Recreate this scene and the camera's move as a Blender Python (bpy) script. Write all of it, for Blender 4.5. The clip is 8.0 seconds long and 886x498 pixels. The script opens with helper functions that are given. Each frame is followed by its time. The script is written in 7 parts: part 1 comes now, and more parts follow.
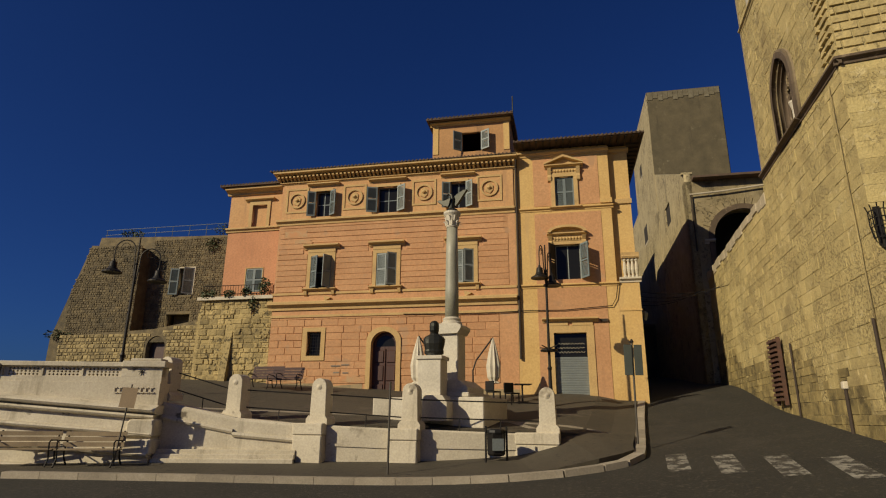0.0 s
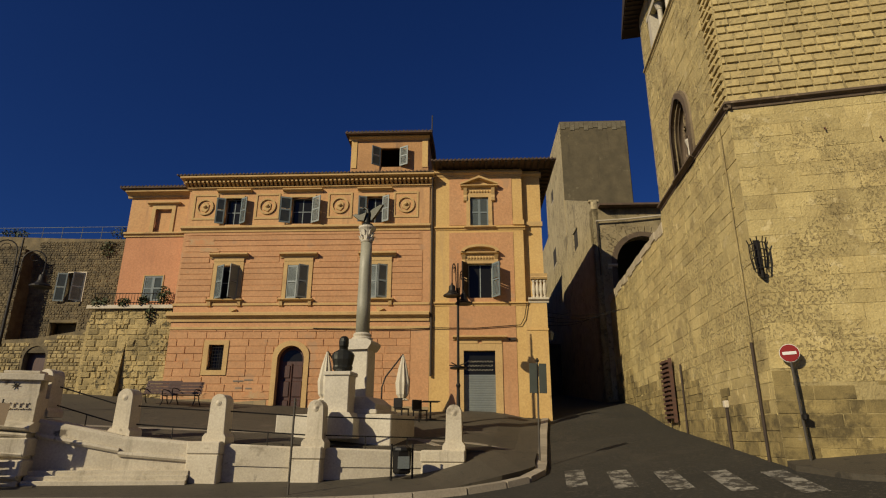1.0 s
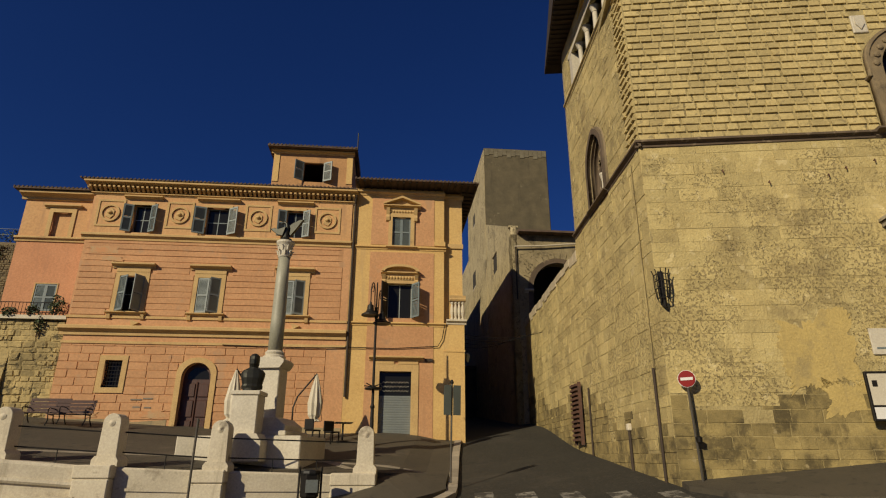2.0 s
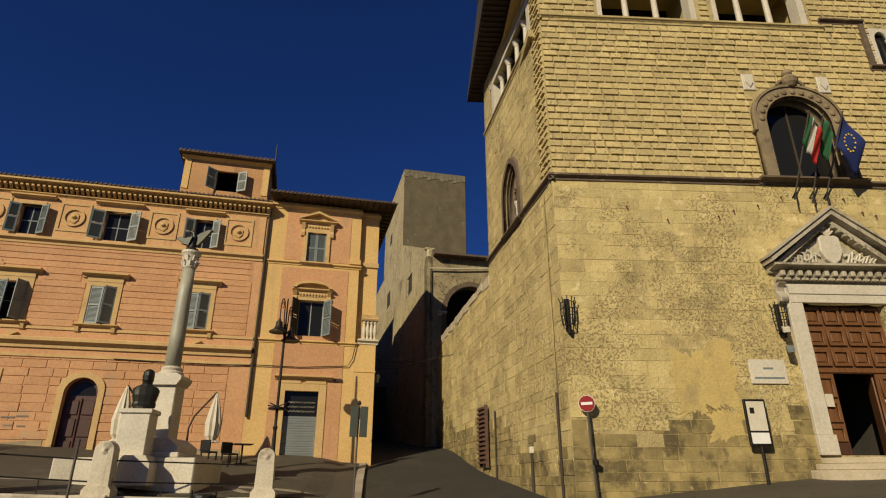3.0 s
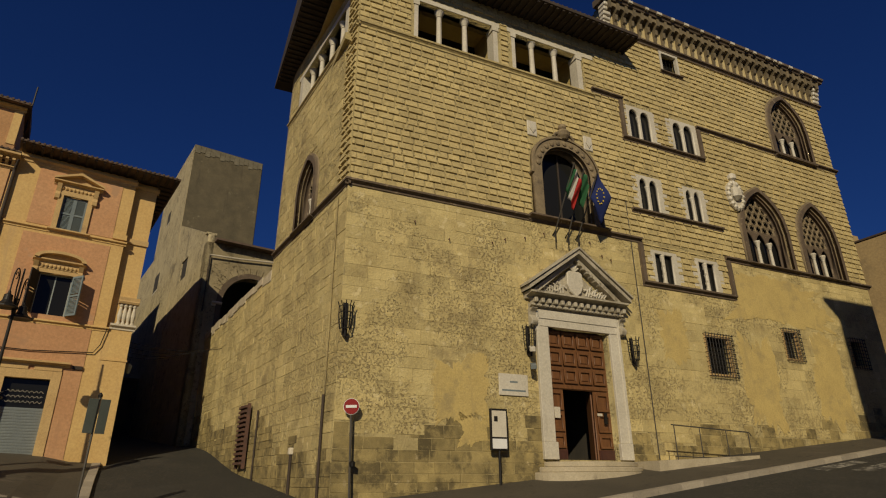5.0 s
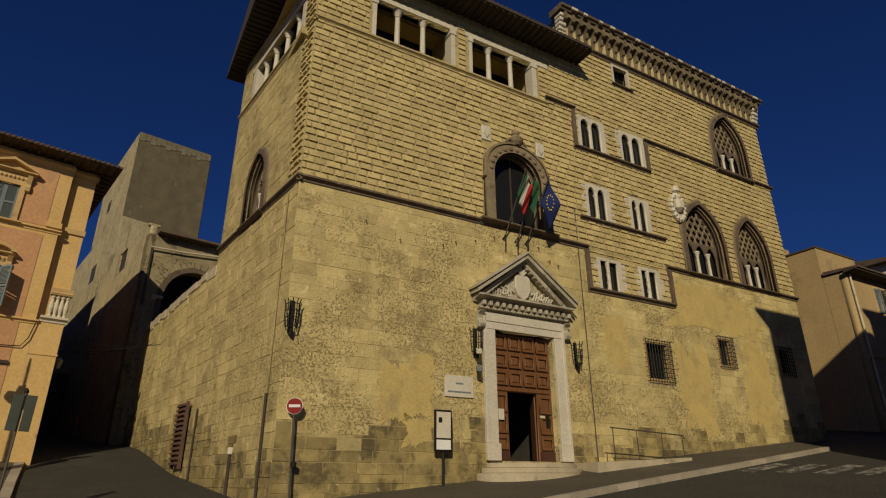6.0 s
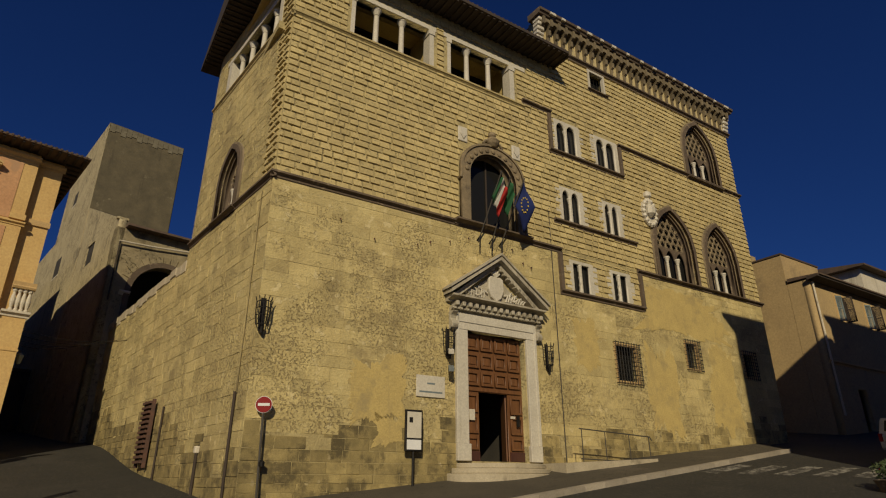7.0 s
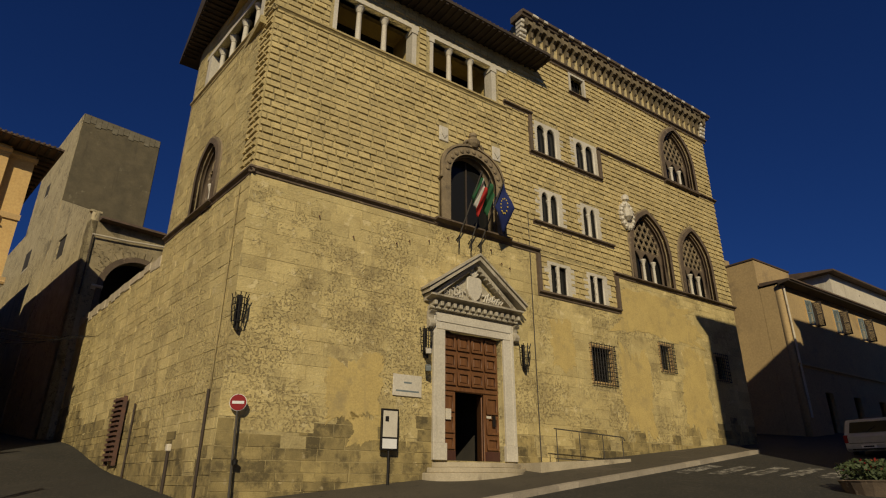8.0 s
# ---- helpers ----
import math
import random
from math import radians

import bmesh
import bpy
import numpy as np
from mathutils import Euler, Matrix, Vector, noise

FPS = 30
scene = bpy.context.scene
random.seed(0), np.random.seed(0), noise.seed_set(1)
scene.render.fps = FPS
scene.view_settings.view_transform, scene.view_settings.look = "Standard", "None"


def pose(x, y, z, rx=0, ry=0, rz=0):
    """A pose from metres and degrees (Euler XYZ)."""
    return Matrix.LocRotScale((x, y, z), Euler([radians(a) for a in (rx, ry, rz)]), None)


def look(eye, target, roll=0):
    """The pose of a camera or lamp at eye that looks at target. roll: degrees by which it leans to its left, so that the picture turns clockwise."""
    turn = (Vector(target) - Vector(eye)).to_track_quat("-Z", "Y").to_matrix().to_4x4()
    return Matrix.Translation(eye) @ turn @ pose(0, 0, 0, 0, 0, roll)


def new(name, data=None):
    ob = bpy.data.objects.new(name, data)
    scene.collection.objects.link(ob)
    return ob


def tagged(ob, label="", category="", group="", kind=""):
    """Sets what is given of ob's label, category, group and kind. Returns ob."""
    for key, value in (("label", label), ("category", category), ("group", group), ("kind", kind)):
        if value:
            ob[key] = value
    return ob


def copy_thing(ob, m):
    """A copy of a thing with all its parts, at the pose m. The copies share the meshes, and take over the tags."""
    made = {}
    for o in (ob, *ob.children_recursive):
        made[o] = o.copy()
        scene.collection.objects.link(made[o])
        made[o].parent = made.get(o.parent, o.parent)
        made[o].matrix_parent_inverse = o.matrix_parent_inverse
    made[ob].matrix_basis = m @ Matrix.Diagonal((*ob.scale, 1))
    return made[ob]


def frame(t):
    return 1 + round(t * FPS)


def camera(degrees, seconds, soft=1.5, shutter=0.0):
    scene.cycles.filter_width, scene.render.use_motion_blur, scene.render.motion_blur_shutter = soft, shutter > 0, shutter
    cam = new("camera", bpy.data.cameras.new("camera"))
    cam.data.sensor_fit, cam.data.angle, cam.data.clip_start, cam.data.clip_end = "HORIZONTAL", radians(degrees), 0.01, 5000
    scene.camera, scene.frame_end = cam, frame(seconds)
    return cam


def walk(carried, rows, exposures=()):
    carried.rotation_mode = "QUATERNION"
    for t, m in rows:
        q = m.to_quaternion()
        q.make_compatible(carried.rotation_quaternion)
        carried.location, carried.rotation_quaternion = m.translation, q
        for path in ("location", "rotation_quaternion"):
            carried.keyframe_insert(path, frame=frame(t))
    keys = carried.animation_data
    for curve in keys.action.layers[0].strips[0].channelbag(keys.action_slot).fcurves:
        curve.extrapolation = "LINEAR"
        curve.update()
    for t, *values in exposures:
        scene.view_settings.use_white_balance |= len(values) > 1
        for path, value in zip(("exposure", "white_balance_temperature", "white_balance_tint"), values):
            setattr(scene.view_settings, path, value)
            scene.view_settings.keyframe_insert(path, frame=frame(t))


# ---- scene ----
cam = camera(74.2, 8.0, soft=1.15)
PATH = [
    (0.0, pose(0.007, -0.000, 1.600, 106.075, -0.408, -1.595)),
    (0.5, pose(0.026, -0.004, 1.600, 106.832, -0.367, -5.820)),
    (1.0, pose(0.045, -0.012, 1.600, 107.692, -0.268, -10.193)),
    (1.5, pose(0.063, -0.023, 1.600, 108.668, -0.175, -14.367)),
    (3.0, pose(0.109, -0.080, 1.600, 111.673, 0.013, -26.825)),
    (3.5, pose(0.125, -0.117, 1.600, 111.844, 0.123, -32.598)),
    (4.0, pose(0.137, -0.162, 1.600, 111.785, 0.164, -38.567)),
    (4.5, pose(0.144, -0.209, 1.600, 111.802, 0.257, -44.058)),
    (5.0, pose(0.146, -0.250, 1.600, 111.752, 0.222, -48.402)),
    (6.5, pose(0.144, -0.317, 1.600, 111.829, 0.095, -54.949)),
    (7.0, pose(0.142, -0.330, 1.600, 111.797, -0.011, -56.192)),
    (7.5, pose(0.141, -0.343, 1.600, 111.751, -0.086, -57.403)),
    (8.0, pose(0.139, -0.354, 1.600, 111.733, -0.181, -58.407)),
]
walk(cam, PATH, [(0, -0.05), (1.5, -0.1), (3.0, 0.1), (3.5, 0.15), (4.0, -0.13), (4.5, -0.35), (5.0, -0.41), (6.5, -0.43), (8.0, -0.35)])

# ---- light ----
SUN_H, SUN_EL = Vector((-0.845, -0.535, 0)).normalized(), radians(28)
sun_dir = SUN_H * math.cos(SUN_EL) + Vector((0, 0, math.sin(SUN_EL)))
sun = new("sun", bpy.data.lights.new("sun", "SUN"))
sun.data.energy, sun.data.angle, sun.data.color = 4.3, radians(0.5), (1.0, 0.86, 0.60)
sun.matrix_world = look((0, 0, 60), Vector((0, 0, 60)) - sun_dir)
world = bpy.data.worlds.new("sky")
scene.world = world
world.use_nodes = True
wt = world.node_tree
sky = wt.nodes.new("ShaderNodeTexSky")
sky.sky_type, sky.sun_disc = "NISHITA", False
sky.sun_elevation = SUN_EL
sky.sun_rotation = math.atan2(sun_dir.x, sun_dir.y)
sky.altitude, sky.air_density, sky.dust_density, sky.ozone_density = 600, 1.0, 1.5, 10.0
wt.nodes["Background"].inputs["Strength"].default_value = 0.036
tint = wt.nodes.new("ShaderNodeMix")
tint.data_type, tint.blend_type = "RGBA", "MULTIPLY"
tint.inputs[0].default_value, tint.inputs[7].default_value = 1.0, (0.49, 0.72, 1.20, 1)
wt.links.new(sky.outputs["Color"], tint.inputs[6])
wt.links.new(tint.outputs[2], wt.nodes["Background"].inputs["Color"])


# ---- materials ----
def material(name, c1, c2, size=1.0, rough=0.85, bump=0.3, fine=18.0, stain=None, stain_size=0.25, stain_cut=0.55,
             metal=0.0, piece=0.0, stretch=(1, 1, 1), dots=None, gloss=0.5, soft=0.12, pits=None, streak=None):
    """Two colours mixed by coarse and fine noise at world size, stains with a shape of their own, fine relief.
    piece: how far single pieces differ; dots: (colour, per metre, cut) for lichen;
    pits: (colour, per metre, cut, size of the eroded areas) for weathered holes; streak: (colour, cut) for runs of dirt washed down."""
    m = bpy.data.materials.new(name)
    m.use_nodes = True
    nt = m.node_tree
    b = nt.nodes["Principled BSDF"]
    geo = nt.nodes.new("ShaderNodeNewGeometry")
    mp = nt.nodes.new("ShaderNodeMapping")
    mp.inputs["Scale"].default_value = stretch
    nt.links.new(geo.outputs["Position"], mp.inputs["Vector"])

    def noise_tex(scale, detail=5.0, roughness=0.6):
        n = nt.nodes.new("ShaderNodeTexNoise")
        n.inputs["Scale"].default_value, n.inputs["Detail"].default_value = scale, detail
        n.inputs["Roughness"].default_value = roughness
        nt.links.new(mp.outputs["Vector"], n.inputs["Vector"])
        return n.outputs["Fac"]

    def ramp(fac, a, z):
        r = nt.nodes.new("ShaderNodeMapRange")
        r.inputs["From Min"].default_value, r.inputs["From Max"].default_value = a, z
        nt.links.new(fac, r.inputs["Value"])
        return r.outputs["Result"]

    def mix(fac, a, z, kind="MIX"):
        x = nt.nodes.new("ShaderNodeMix")
        x.data_type, x.blend_type = "RGBA", kind
        for key, value in ((0, fac), (6, a), (7, z)):
            if isinstance(value, (tuple, list)):
                x.inputs[key].default_value = (*value[:3], 1)
            elif isinstance(value, (int, float)):
                x.inputs[key].default_value = value
            else:
                nt.links.new(value, x.inputs[key])
        return x.outputs[2]

    coarse, grain = noise_tex(1.2 / size), noise_tex(fine / size, 6, 0.7)
    col = mix(ramp(coarse, 0.3, 0.7), c1, c2)
    col = mix(0.35, col, mix(ramp(grain, 0.3, 0.7), (0.25, 0.25, 0.25), (0.78, 0.78, 0.78)), "OVERLAY")
    if stain:
        col = mix(ramp(noise_tex(stain_size, 9, 0.74), stain_cut, stain_cut + soft), col, stain)
    if dots:
        v = nt.nodes.new("ShaderNodeTexNoise")
        v.inputs["Scale"].default_value, v.inputs["Detail"].default_value = dots[1], 3
        nt.links.new(mp.outputs["Vector"], v.inputs["Vector"])
        col = mix(ramp(v.outputs["Fac"], dots[2], dots[2] + 0.06), col, dots[0])
    if streak:
        smp = nt.nodes.new("ShaderNodeMapping")
        smp.inputs["Scale"].default_value = (1.6, 1.6, 0.16)
        nt.links.new(geo.outputs["Position"], smp.inputs["Vector"])
        sn = nt.nodes.new("ShaderNodeTexNoise")
        sn.inputs["Scale"].default_value, sn.inputs["Detail"].default_value, sn.inputs["Roughness"].default_value = 1.0, 8, 0.72
        nt.links.new(smp.outputs["Vector"], sn.inputs["Vector"])
        col = mix(ramp(sn.outputs["Fac"], streak[1], streak[1] + 0.14), col, streak[0])
    if pits:
        pm = nt.nodes.new("ShaderNodeMath")
        pm.operation = "MULTIPLY"
        nt.links.new(ramp(noise_tex(pits[1], 3, 0.65), pits[2], pits[2] + 0.05), pm.inputs[0])
        nt.links.new(ramp(noise_tex(pits[3], 5, 0.65), 0.46, 0.56), pm.inputs[1])
        col = mix(pm.outputs[0], col, pits[0])
    if piece:
        info = nt.nodes.new("ShaderNodeObjectInfo")
        add = nt.nodes.new("ShaderNodeMath")
        add.operation = "ADD"
        nt.links.new(info.outputs["Random"], add.inputs[0])
        nt.links.new(geo.outputs["Random Per Island"], add.inputs[1])
        frac = nt.nodes.new("ShaderNodeMath")
        frac.operation = "FRACT"
        nt.links.new(add.outputs[0], frac.inputs[0])
        tone = nt.nodes.new("ShaderNodeMapRange")
        tone.inputs["To Min"].default_value, tone.inputs["To Max"].default_value = 1 - piece, 1 + piece
        nt.links.new(frac.outputs[0], tone.inputs["Value"])
        comb = nt.nodes.new("ShaderNodeCombineColor")
        for k in range(3):
            nt.links.new(tone.outputs["Result"], comb.inputs[k])
        col = mix(1.0, col, comb.outputs["Color"], "MULTIPLY")
    nt.links.new(col, b.inputs["Base Color"])
    b.inputs["Roughness"].default_value, b.inputs["Metallic"].default_value = rough, metal
    b.inputs["Specular IOR Level"].default_value = gloss
    if bump >= 0.4:
        rough_bp = nt.nodes.new("ShaderNodeBump")
        rough_bp.inputs["Strength"].default_value, rough_bp.inputs["Distance"].default_value = min(1.0, bump) * 0.6, 0.05 * size
        nt.links.new(noise_tex(4.5 / size, 4, 0.65), rough_bp.inputs["Height"])
    if pits:
        pit_bp = nt.nodes.new("ShaderNodeBump")
        pit_bp.invert = True
        pit_bp.inputs["Strength"].default_value, pit_bp.inputs["Distance"].default_value = 0.9, 0.04
        nt.links.new(pm.outputs[0], pit_bp.inputs["Height"])
        nt.links.new(pit_bp.outputs["Normal"], rough_bp.inputs["Normal"])
    if bump:
        bp = nt.nodes.new("ShaderNodeBump")
        if bump >= 0.4:
            nt.links.new(rough_bp.outputs["Normal"], bp.inputs["Normal"])
        bp.inputs["Strength"].default_value, bp.inputs["Distance"].default_value = bump, 0.03 * size
        nt.links.new(grain, bp.inputs["Height"])
        nt.links.new(bp.outputs["Normal"], b.inputs["Normal"])
    return m


STONE = material("palace_stone", (0.54, 0.435, 0.19), (0.43, 0.335, 0.14), 0.9, stain=(0.285, 0.22, 0.098), stain_size=0.5, stain_cut=0.53, soft=0.16,
                 piece=0.13, dots=((0.58, 0.475, 0.235), 3.5, 0.62), bump=0.8, pits=((0.335, 0.258, 0.115), 14.0, 0.54, 0.42), streak=((0.31, 0.24, 0.108), 0.60))
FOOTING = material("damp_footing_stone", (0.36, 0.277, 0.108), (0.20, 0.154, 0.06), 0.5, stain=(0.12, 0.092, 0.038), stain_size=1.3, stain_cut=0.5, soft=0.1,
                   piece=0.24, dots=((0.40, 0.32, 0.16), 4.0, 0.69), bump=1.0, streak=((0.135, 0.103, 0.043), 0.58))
RUSTIC = material("rusticated_stone", (0.51, 0.405, 0.18), (0.41, 0.318, 0.137), 1.8, piece=0.14, stain=(0.29, 0.225, 0.11), stain_size=0.5, stain_cut=0.6, bump=0.5, dots=((0.30, 0.235, 0.11), 7.0, 0.62), streak=((0.33, 0.26, 0.125), 0.62))
MORTAR = material("palace_mortar", (0.47, 0.38, 0.175), (0.34, 0.27, 0.12), 0.9, stain=(0.22, 0.175, 0.085), stain_size=0.9, stain_cut=0.5, soft=0.2, bump=0.8, pits=((0.25, 0.195, 0.09), 12.0, 0.55, 0.5))
RENDER = material("ochre_render", (0.51, 0.382, 0.135), (0.43, 0.32, 0.115), 0.9, stain=(0.34, 0.262, 0.112), stain_size=1.1, stain_cut=0.52, soft=0.14, bump=0.5, streak=((0.36, 0.275, 0.115), 0.56))
DARKSTONE = material("peperino_stone", (0.135, 0.096, 0.06), (0.08, 0.057, 0.037), 0.6, bump=0.5, dots=((0.22, 0.165, 0.105), 5.0, 0.62))
WHITESTONE = material("white_marble", (0.57, 0.52, 0.415), (0.47, 0.425, 0.33), 1.2, rough=0.6, stain=(0.40, 0.35, 0.25), stain_size=0.8, stain_cut=0.62, bump=0.15)
TRAVERTINE = material("travertine", (0.60, 0.535, 0.41), (0.50, 0.44, 0.325), 1.0, rough=0.75, stain=(0.27, 0.225, 0.16), stain_size=0.7, stain_cut=0.6, soft=0.1, bump=0.25,
                      dots=((0.16, 0.13, 0.09), 2.2, 0.68), streak=((0.33, 0.285, 0.205), 0.57))
ORANGE = material("salmon_render", (0.53, 0.293, 0.142), (0.465, 0.243, 0.113), 2.0, stain=(0.40, 0.235, 0.13), stain_size=0.45, stain_cut=0.6, piece=0.06, bump=0.2, streak=((0.43, 0.235, 0.118), 0.58), dots=((0.44, 0.26, 0.14), 1.3, 0.64))
ORANGE_UP = material("apricot_render", (0.58, 0.345, 0.155), (0.515, 0.285, 0.122), 2.0, stain=(0.42, 0.24, 0.13), stain_size=0.6, stain_cut=0.6, bump=0.2, streak=((0.40, 0.23, 0.115), 0.56))
YELLOW = material("yellow_render", (0.62, 0.415, 0.16), (0.555, 0.355, 0.128), 1.6, stain=(0.47, 0.31, 0.14), stain_size=0.5, stain_cut=0.6, bump=0.15, streak=((0.50, 0.33, 0.15), 0.58))
TRIM = material("ochre_trim", (0.56, 0.385, 0.165), (0.46, 0.30, 0.125), 1.0, stain=(0.30, 0.20, 0.11), stain_size=1.2, stain_cut=0.6, bump=0.2)
PINK = material("pink_render", (0.56, 0.265, 0.13), (0.50, 0.228, 0.108), 1.6, stain=(0.43, 0.21, 0.11), stain_size=0.5, stain_cut=0.6, bump=0.2, streak=((0.42, 0.2, 0.105), 0.57))
RUIN = material("ruin_rubble", (0.19, 0.145, 0.072), (0.09, 0.07, 0.037), 0.5, stain=(0.065, 0.053, 0.03), stain_size=0.4, stain_cut=0.52, piece=0.3, bump=0.8, fine=9)
LOWRUBBLE = material("yellow_rubble", (0.41, 0.32, 0.145), (0.235, 0.18, 0.082), 0.5, stain=(0.12, 0.10, 0.05), stain_size=0.6, stain_cut=0.56, piece=0.3, bump=0.9, fine=9)
TUFA = material("tufa_blocks", (0.46, 0.35, 0.15), (0.28, 0.215, 0.092), 0.8, stain=(0.15, 0.125, 0.058), stain_size=0.8, stain_cut=0.6, piece=0.26, bump=0.9, fine=9, pits=((0.12, 0.095, 0.045), 5.0, 0.56, 0.8))
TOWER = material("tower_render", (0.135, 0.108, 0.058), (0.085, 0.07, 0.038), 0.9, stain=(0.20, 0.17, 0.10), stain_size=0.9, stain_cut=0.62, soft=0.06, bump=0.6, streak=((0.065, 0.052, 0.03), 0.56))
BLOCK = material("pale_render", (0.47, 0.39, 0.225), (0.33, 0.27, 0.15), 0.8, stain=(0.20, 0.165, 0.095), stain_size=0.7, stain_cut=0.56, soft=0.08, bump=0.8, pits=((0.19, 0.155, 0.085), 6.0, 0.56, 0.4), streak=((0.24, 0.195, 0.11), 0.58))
TAN = material("tan_render", (0.42, 0.30, 0.14), (0.35, 0.25, 0.12), 2.0, stain=(0.26, 0.19, 0.10), stain_size=0.4, bump=0.2)
TILE = material("roof_tile", (0.12, 0.075, 0.048), (0.065, 0.046, 0.033), 0.6, piece=0.3, bump=0.4)
EAVEWOOD = material("eave_wood", (0.055, 0.038, 0.026), (0.035, 0.025, 0.018), 0.6, bump=0.3)
ASPHALT = material("asphalt", (0.030, 0.027, 0.019), (0.019, 0.0175, 0.012), 2.0, rough=0.85, dots=((0.058, 0.051, 0.037), 11.0, 0.58), stain=(0.048, 0.041, 0.03), stain_size=0.18, stain_cut=0.56, bump=0.35, fine=40)
PAVING = material("piazza_paving", (0.078, 0.064, 0.042), (0.052, 0.044, 0.029), 2.0, rough=0.8, stain=(0.12, 0.096, 0.067), stain_size=0.3, stain_cut=0.55, bump=0.4, fine=40, dots=((0.035, 0.03, 0.021), 4.0, 0.62))
KERB = material("kerb_stone", (0.36, 0.31, 0.235), (0.27, 0.23, 0.17), 0.8, piece=0.15, bump=0.4)
ROADPAINT = material("road_paint", (0.32, 0.30, 0.245), (0.15, 0.14, 0.115), 0.4, stain=(0.045, 0.04, 0.031), stain_size=3.2, stain_cut=0.46, soft=0.06, bump=0.2)
IRON = material("dark_iron", (0.028, 0.025, 0.022), (0.018, 0.016, 0.014), 0.3, rough=0.55, metal=0.6, bump=0.15)
BRONZE = material("dark_bronze", (0.05, 0.048, 0.038), (0.03, 0.032, 0.026), 0.3, rough=0.45, metal=0.7, bump=0.2)
SHUTTER = material("grey_blue_shutter_paint", (0.165, 0.20, 0.20), (0.13, 0.16, 0.165), 0.5, rough=0.6, bump=0.1)
SHUTTER_PALE = material("pale_shutter_paint", (0.27, 0.30, 0.285), (0.22, 0.25, 0.24), 0.5, rough=0.6, bump=0.1)
OAK = material("reddish_door_wood", (0.175, 0.075, 0.026), (0.11, 0.046, 0.016), 0.6, rough=0.5, stretch=(6, 6, 0.8), bump=0.2)
OLDWOOD = material("dark_door_wood", (0.075, 0.028, 0.018), (0.045, 0.018, 0.012), 0.6, rough=0.5, stretch=(6, 6, 0.8), bump=0.2)
STEEL = material("grey_roller_steel", (0.20, 0.225, 0.215), (0.17, 0.19, 0.185), 0.8, rough=0.5, metal=0.2, bump=0.05)
# Near-black, so the dimness indoors is already in the colour.
ROOM = material("dark_room_shade", (0.05, 0.042, 0.03), (0.03, 0.026, 0.02), 1.0, bump=0.0)
PARAPET = material("parapet_render", (0.19, 0.165, 0.105), (0.12, 0.10, 0.06), 0.5, stain=(0.24, 0.21, 0.14), stain_size=1.5, stain_cut=0.55, bump=0.5)
ARCHWALL = material("brown_arch_wall", (0.34, 0.275, 0.155), (0.23, 0.185, 0.10), 0.8, stain=(0.13, 0.105, 0.06), stain_size=0.7, stain_cut=0.55, bump=0.6, pits=((0.14, 0.11, 0.06), 7.0, 0.56, 0.5), streak=((0.15, 0.12, 0.07), 0.57))
RUST = material("rusty_iron", (0.13, 0.06, 0.035), (0.06, 0.035, 0.025), 0.3, rough=0.8, bump=0.4)
# Near-black base colour: the deep shade of the lane is put into it.
LANE_SHADE = material("shaded_lane_stone", (0.075, 0.058, 0.036), (0.045, 0.035, 0.022), 1.0, stain=(0.03, 0.024, 0.016), stain_size=0.6, bump=0.5)
STEPSTONE = material("worn_step_stone", (0.46, 0.39, 0.265), (0.35, 0.295, 0.195), 0.7, rough=0.75, stain=(0.22, 0.18, 0.12), stain_size=1.4, stain_cut=0.56, bump=0.3)
PORTALSTONE = material("weathered_portal_stone", (0.46, 0.41, 0.305), (0.32, 0.28, 0.20), 0.8, rough=0.7, stain=(0.13, 0.105, 0.07), stain_size=1.6, stain_cut=0.57, soft=0.1, bump=0.4, streak=((0.20, 0.165, 0.11), 0.56))
ATTICWALL = material("stained_attic_render", (0.50, 0.275, 0.115), (0.40, 0.215, 0.09), 1.2, stain=(0.26, 0.15, 0.075), stain_size=0.9, stain_cut=0.54, bump=0.2, streak=((0.24, 0.14, 0.075), 0.54))
CLOTH = material("cream_canvas", (0.60, 0.55, 0.43), (0.50, 0.45, 0.35), 0.4, rough=0.9, bump=0.2)
LEAF = material("foliage", (0.055, 0.075, 0.02), (0.035, 0.05, 0.015), 0.3, rough=0.7, bump=0.2)


def plain(name, c, rough=0.5, metal=0.0):
    return material(name, c, tuple(v * 0.85 for v in c), 0.3, rough=rough, metal=metal, bump=0.05, gloss=0.2)


def glass_material():
    m = bpy.data.materials.new("window_glass")
    m.use_nodes = True
    b = m.node_tree.nodes["Principled BSDF"]
    b.inputs["Base Color"].default_value = (0.014, 0.014, 0.013, 1)
    b.inputs["Roughness"].default_value = 0.12
    b.inputs["Specular IOR Level"].default_value = 0.22
    return m


GLASS = glass_material()


# ---- building blocks ----
def box(bm, x0, x1, y0, y1, z0, z1):
    v = [bm.verts.new((x, y, z)) for x in (x0, x1) for y in (y0, y1) for z in (z0, z1)]
    for f in ((0, 1, 3, 2), (4, 6, 7, 5), (0, 4, 5, 1), (2, 3, 7, 6), (0, 2, 6, 4), (1, 5, 7, 3)):
        bm.faces.new([v[i] for i in f])
    return bm


def prism(bm, pts, axis, a, b):
    """A closed outline carried along an axis: pts are (y, z) for x, (x, z) for y, (x, y) for z."""
    def at(p, k):
        return {"x": (k, p[0], p[1]), "y": (p[0], k, p[1]), "z": (p[0], p[1], k)}[axis]
    one, two = [bm.verts.new(at(p, a)) for p in pts], [bm.verts.new(at(p, b)) for p in pts]
    n = len(pts)
    bm.faces.new(one)
    bm.faces.new(two[::-1])
    for i in range(n):
        bm.faces.new((one[i], two[i], two[(i + 1) % n], one[(i + 1) % n]))
    return bm


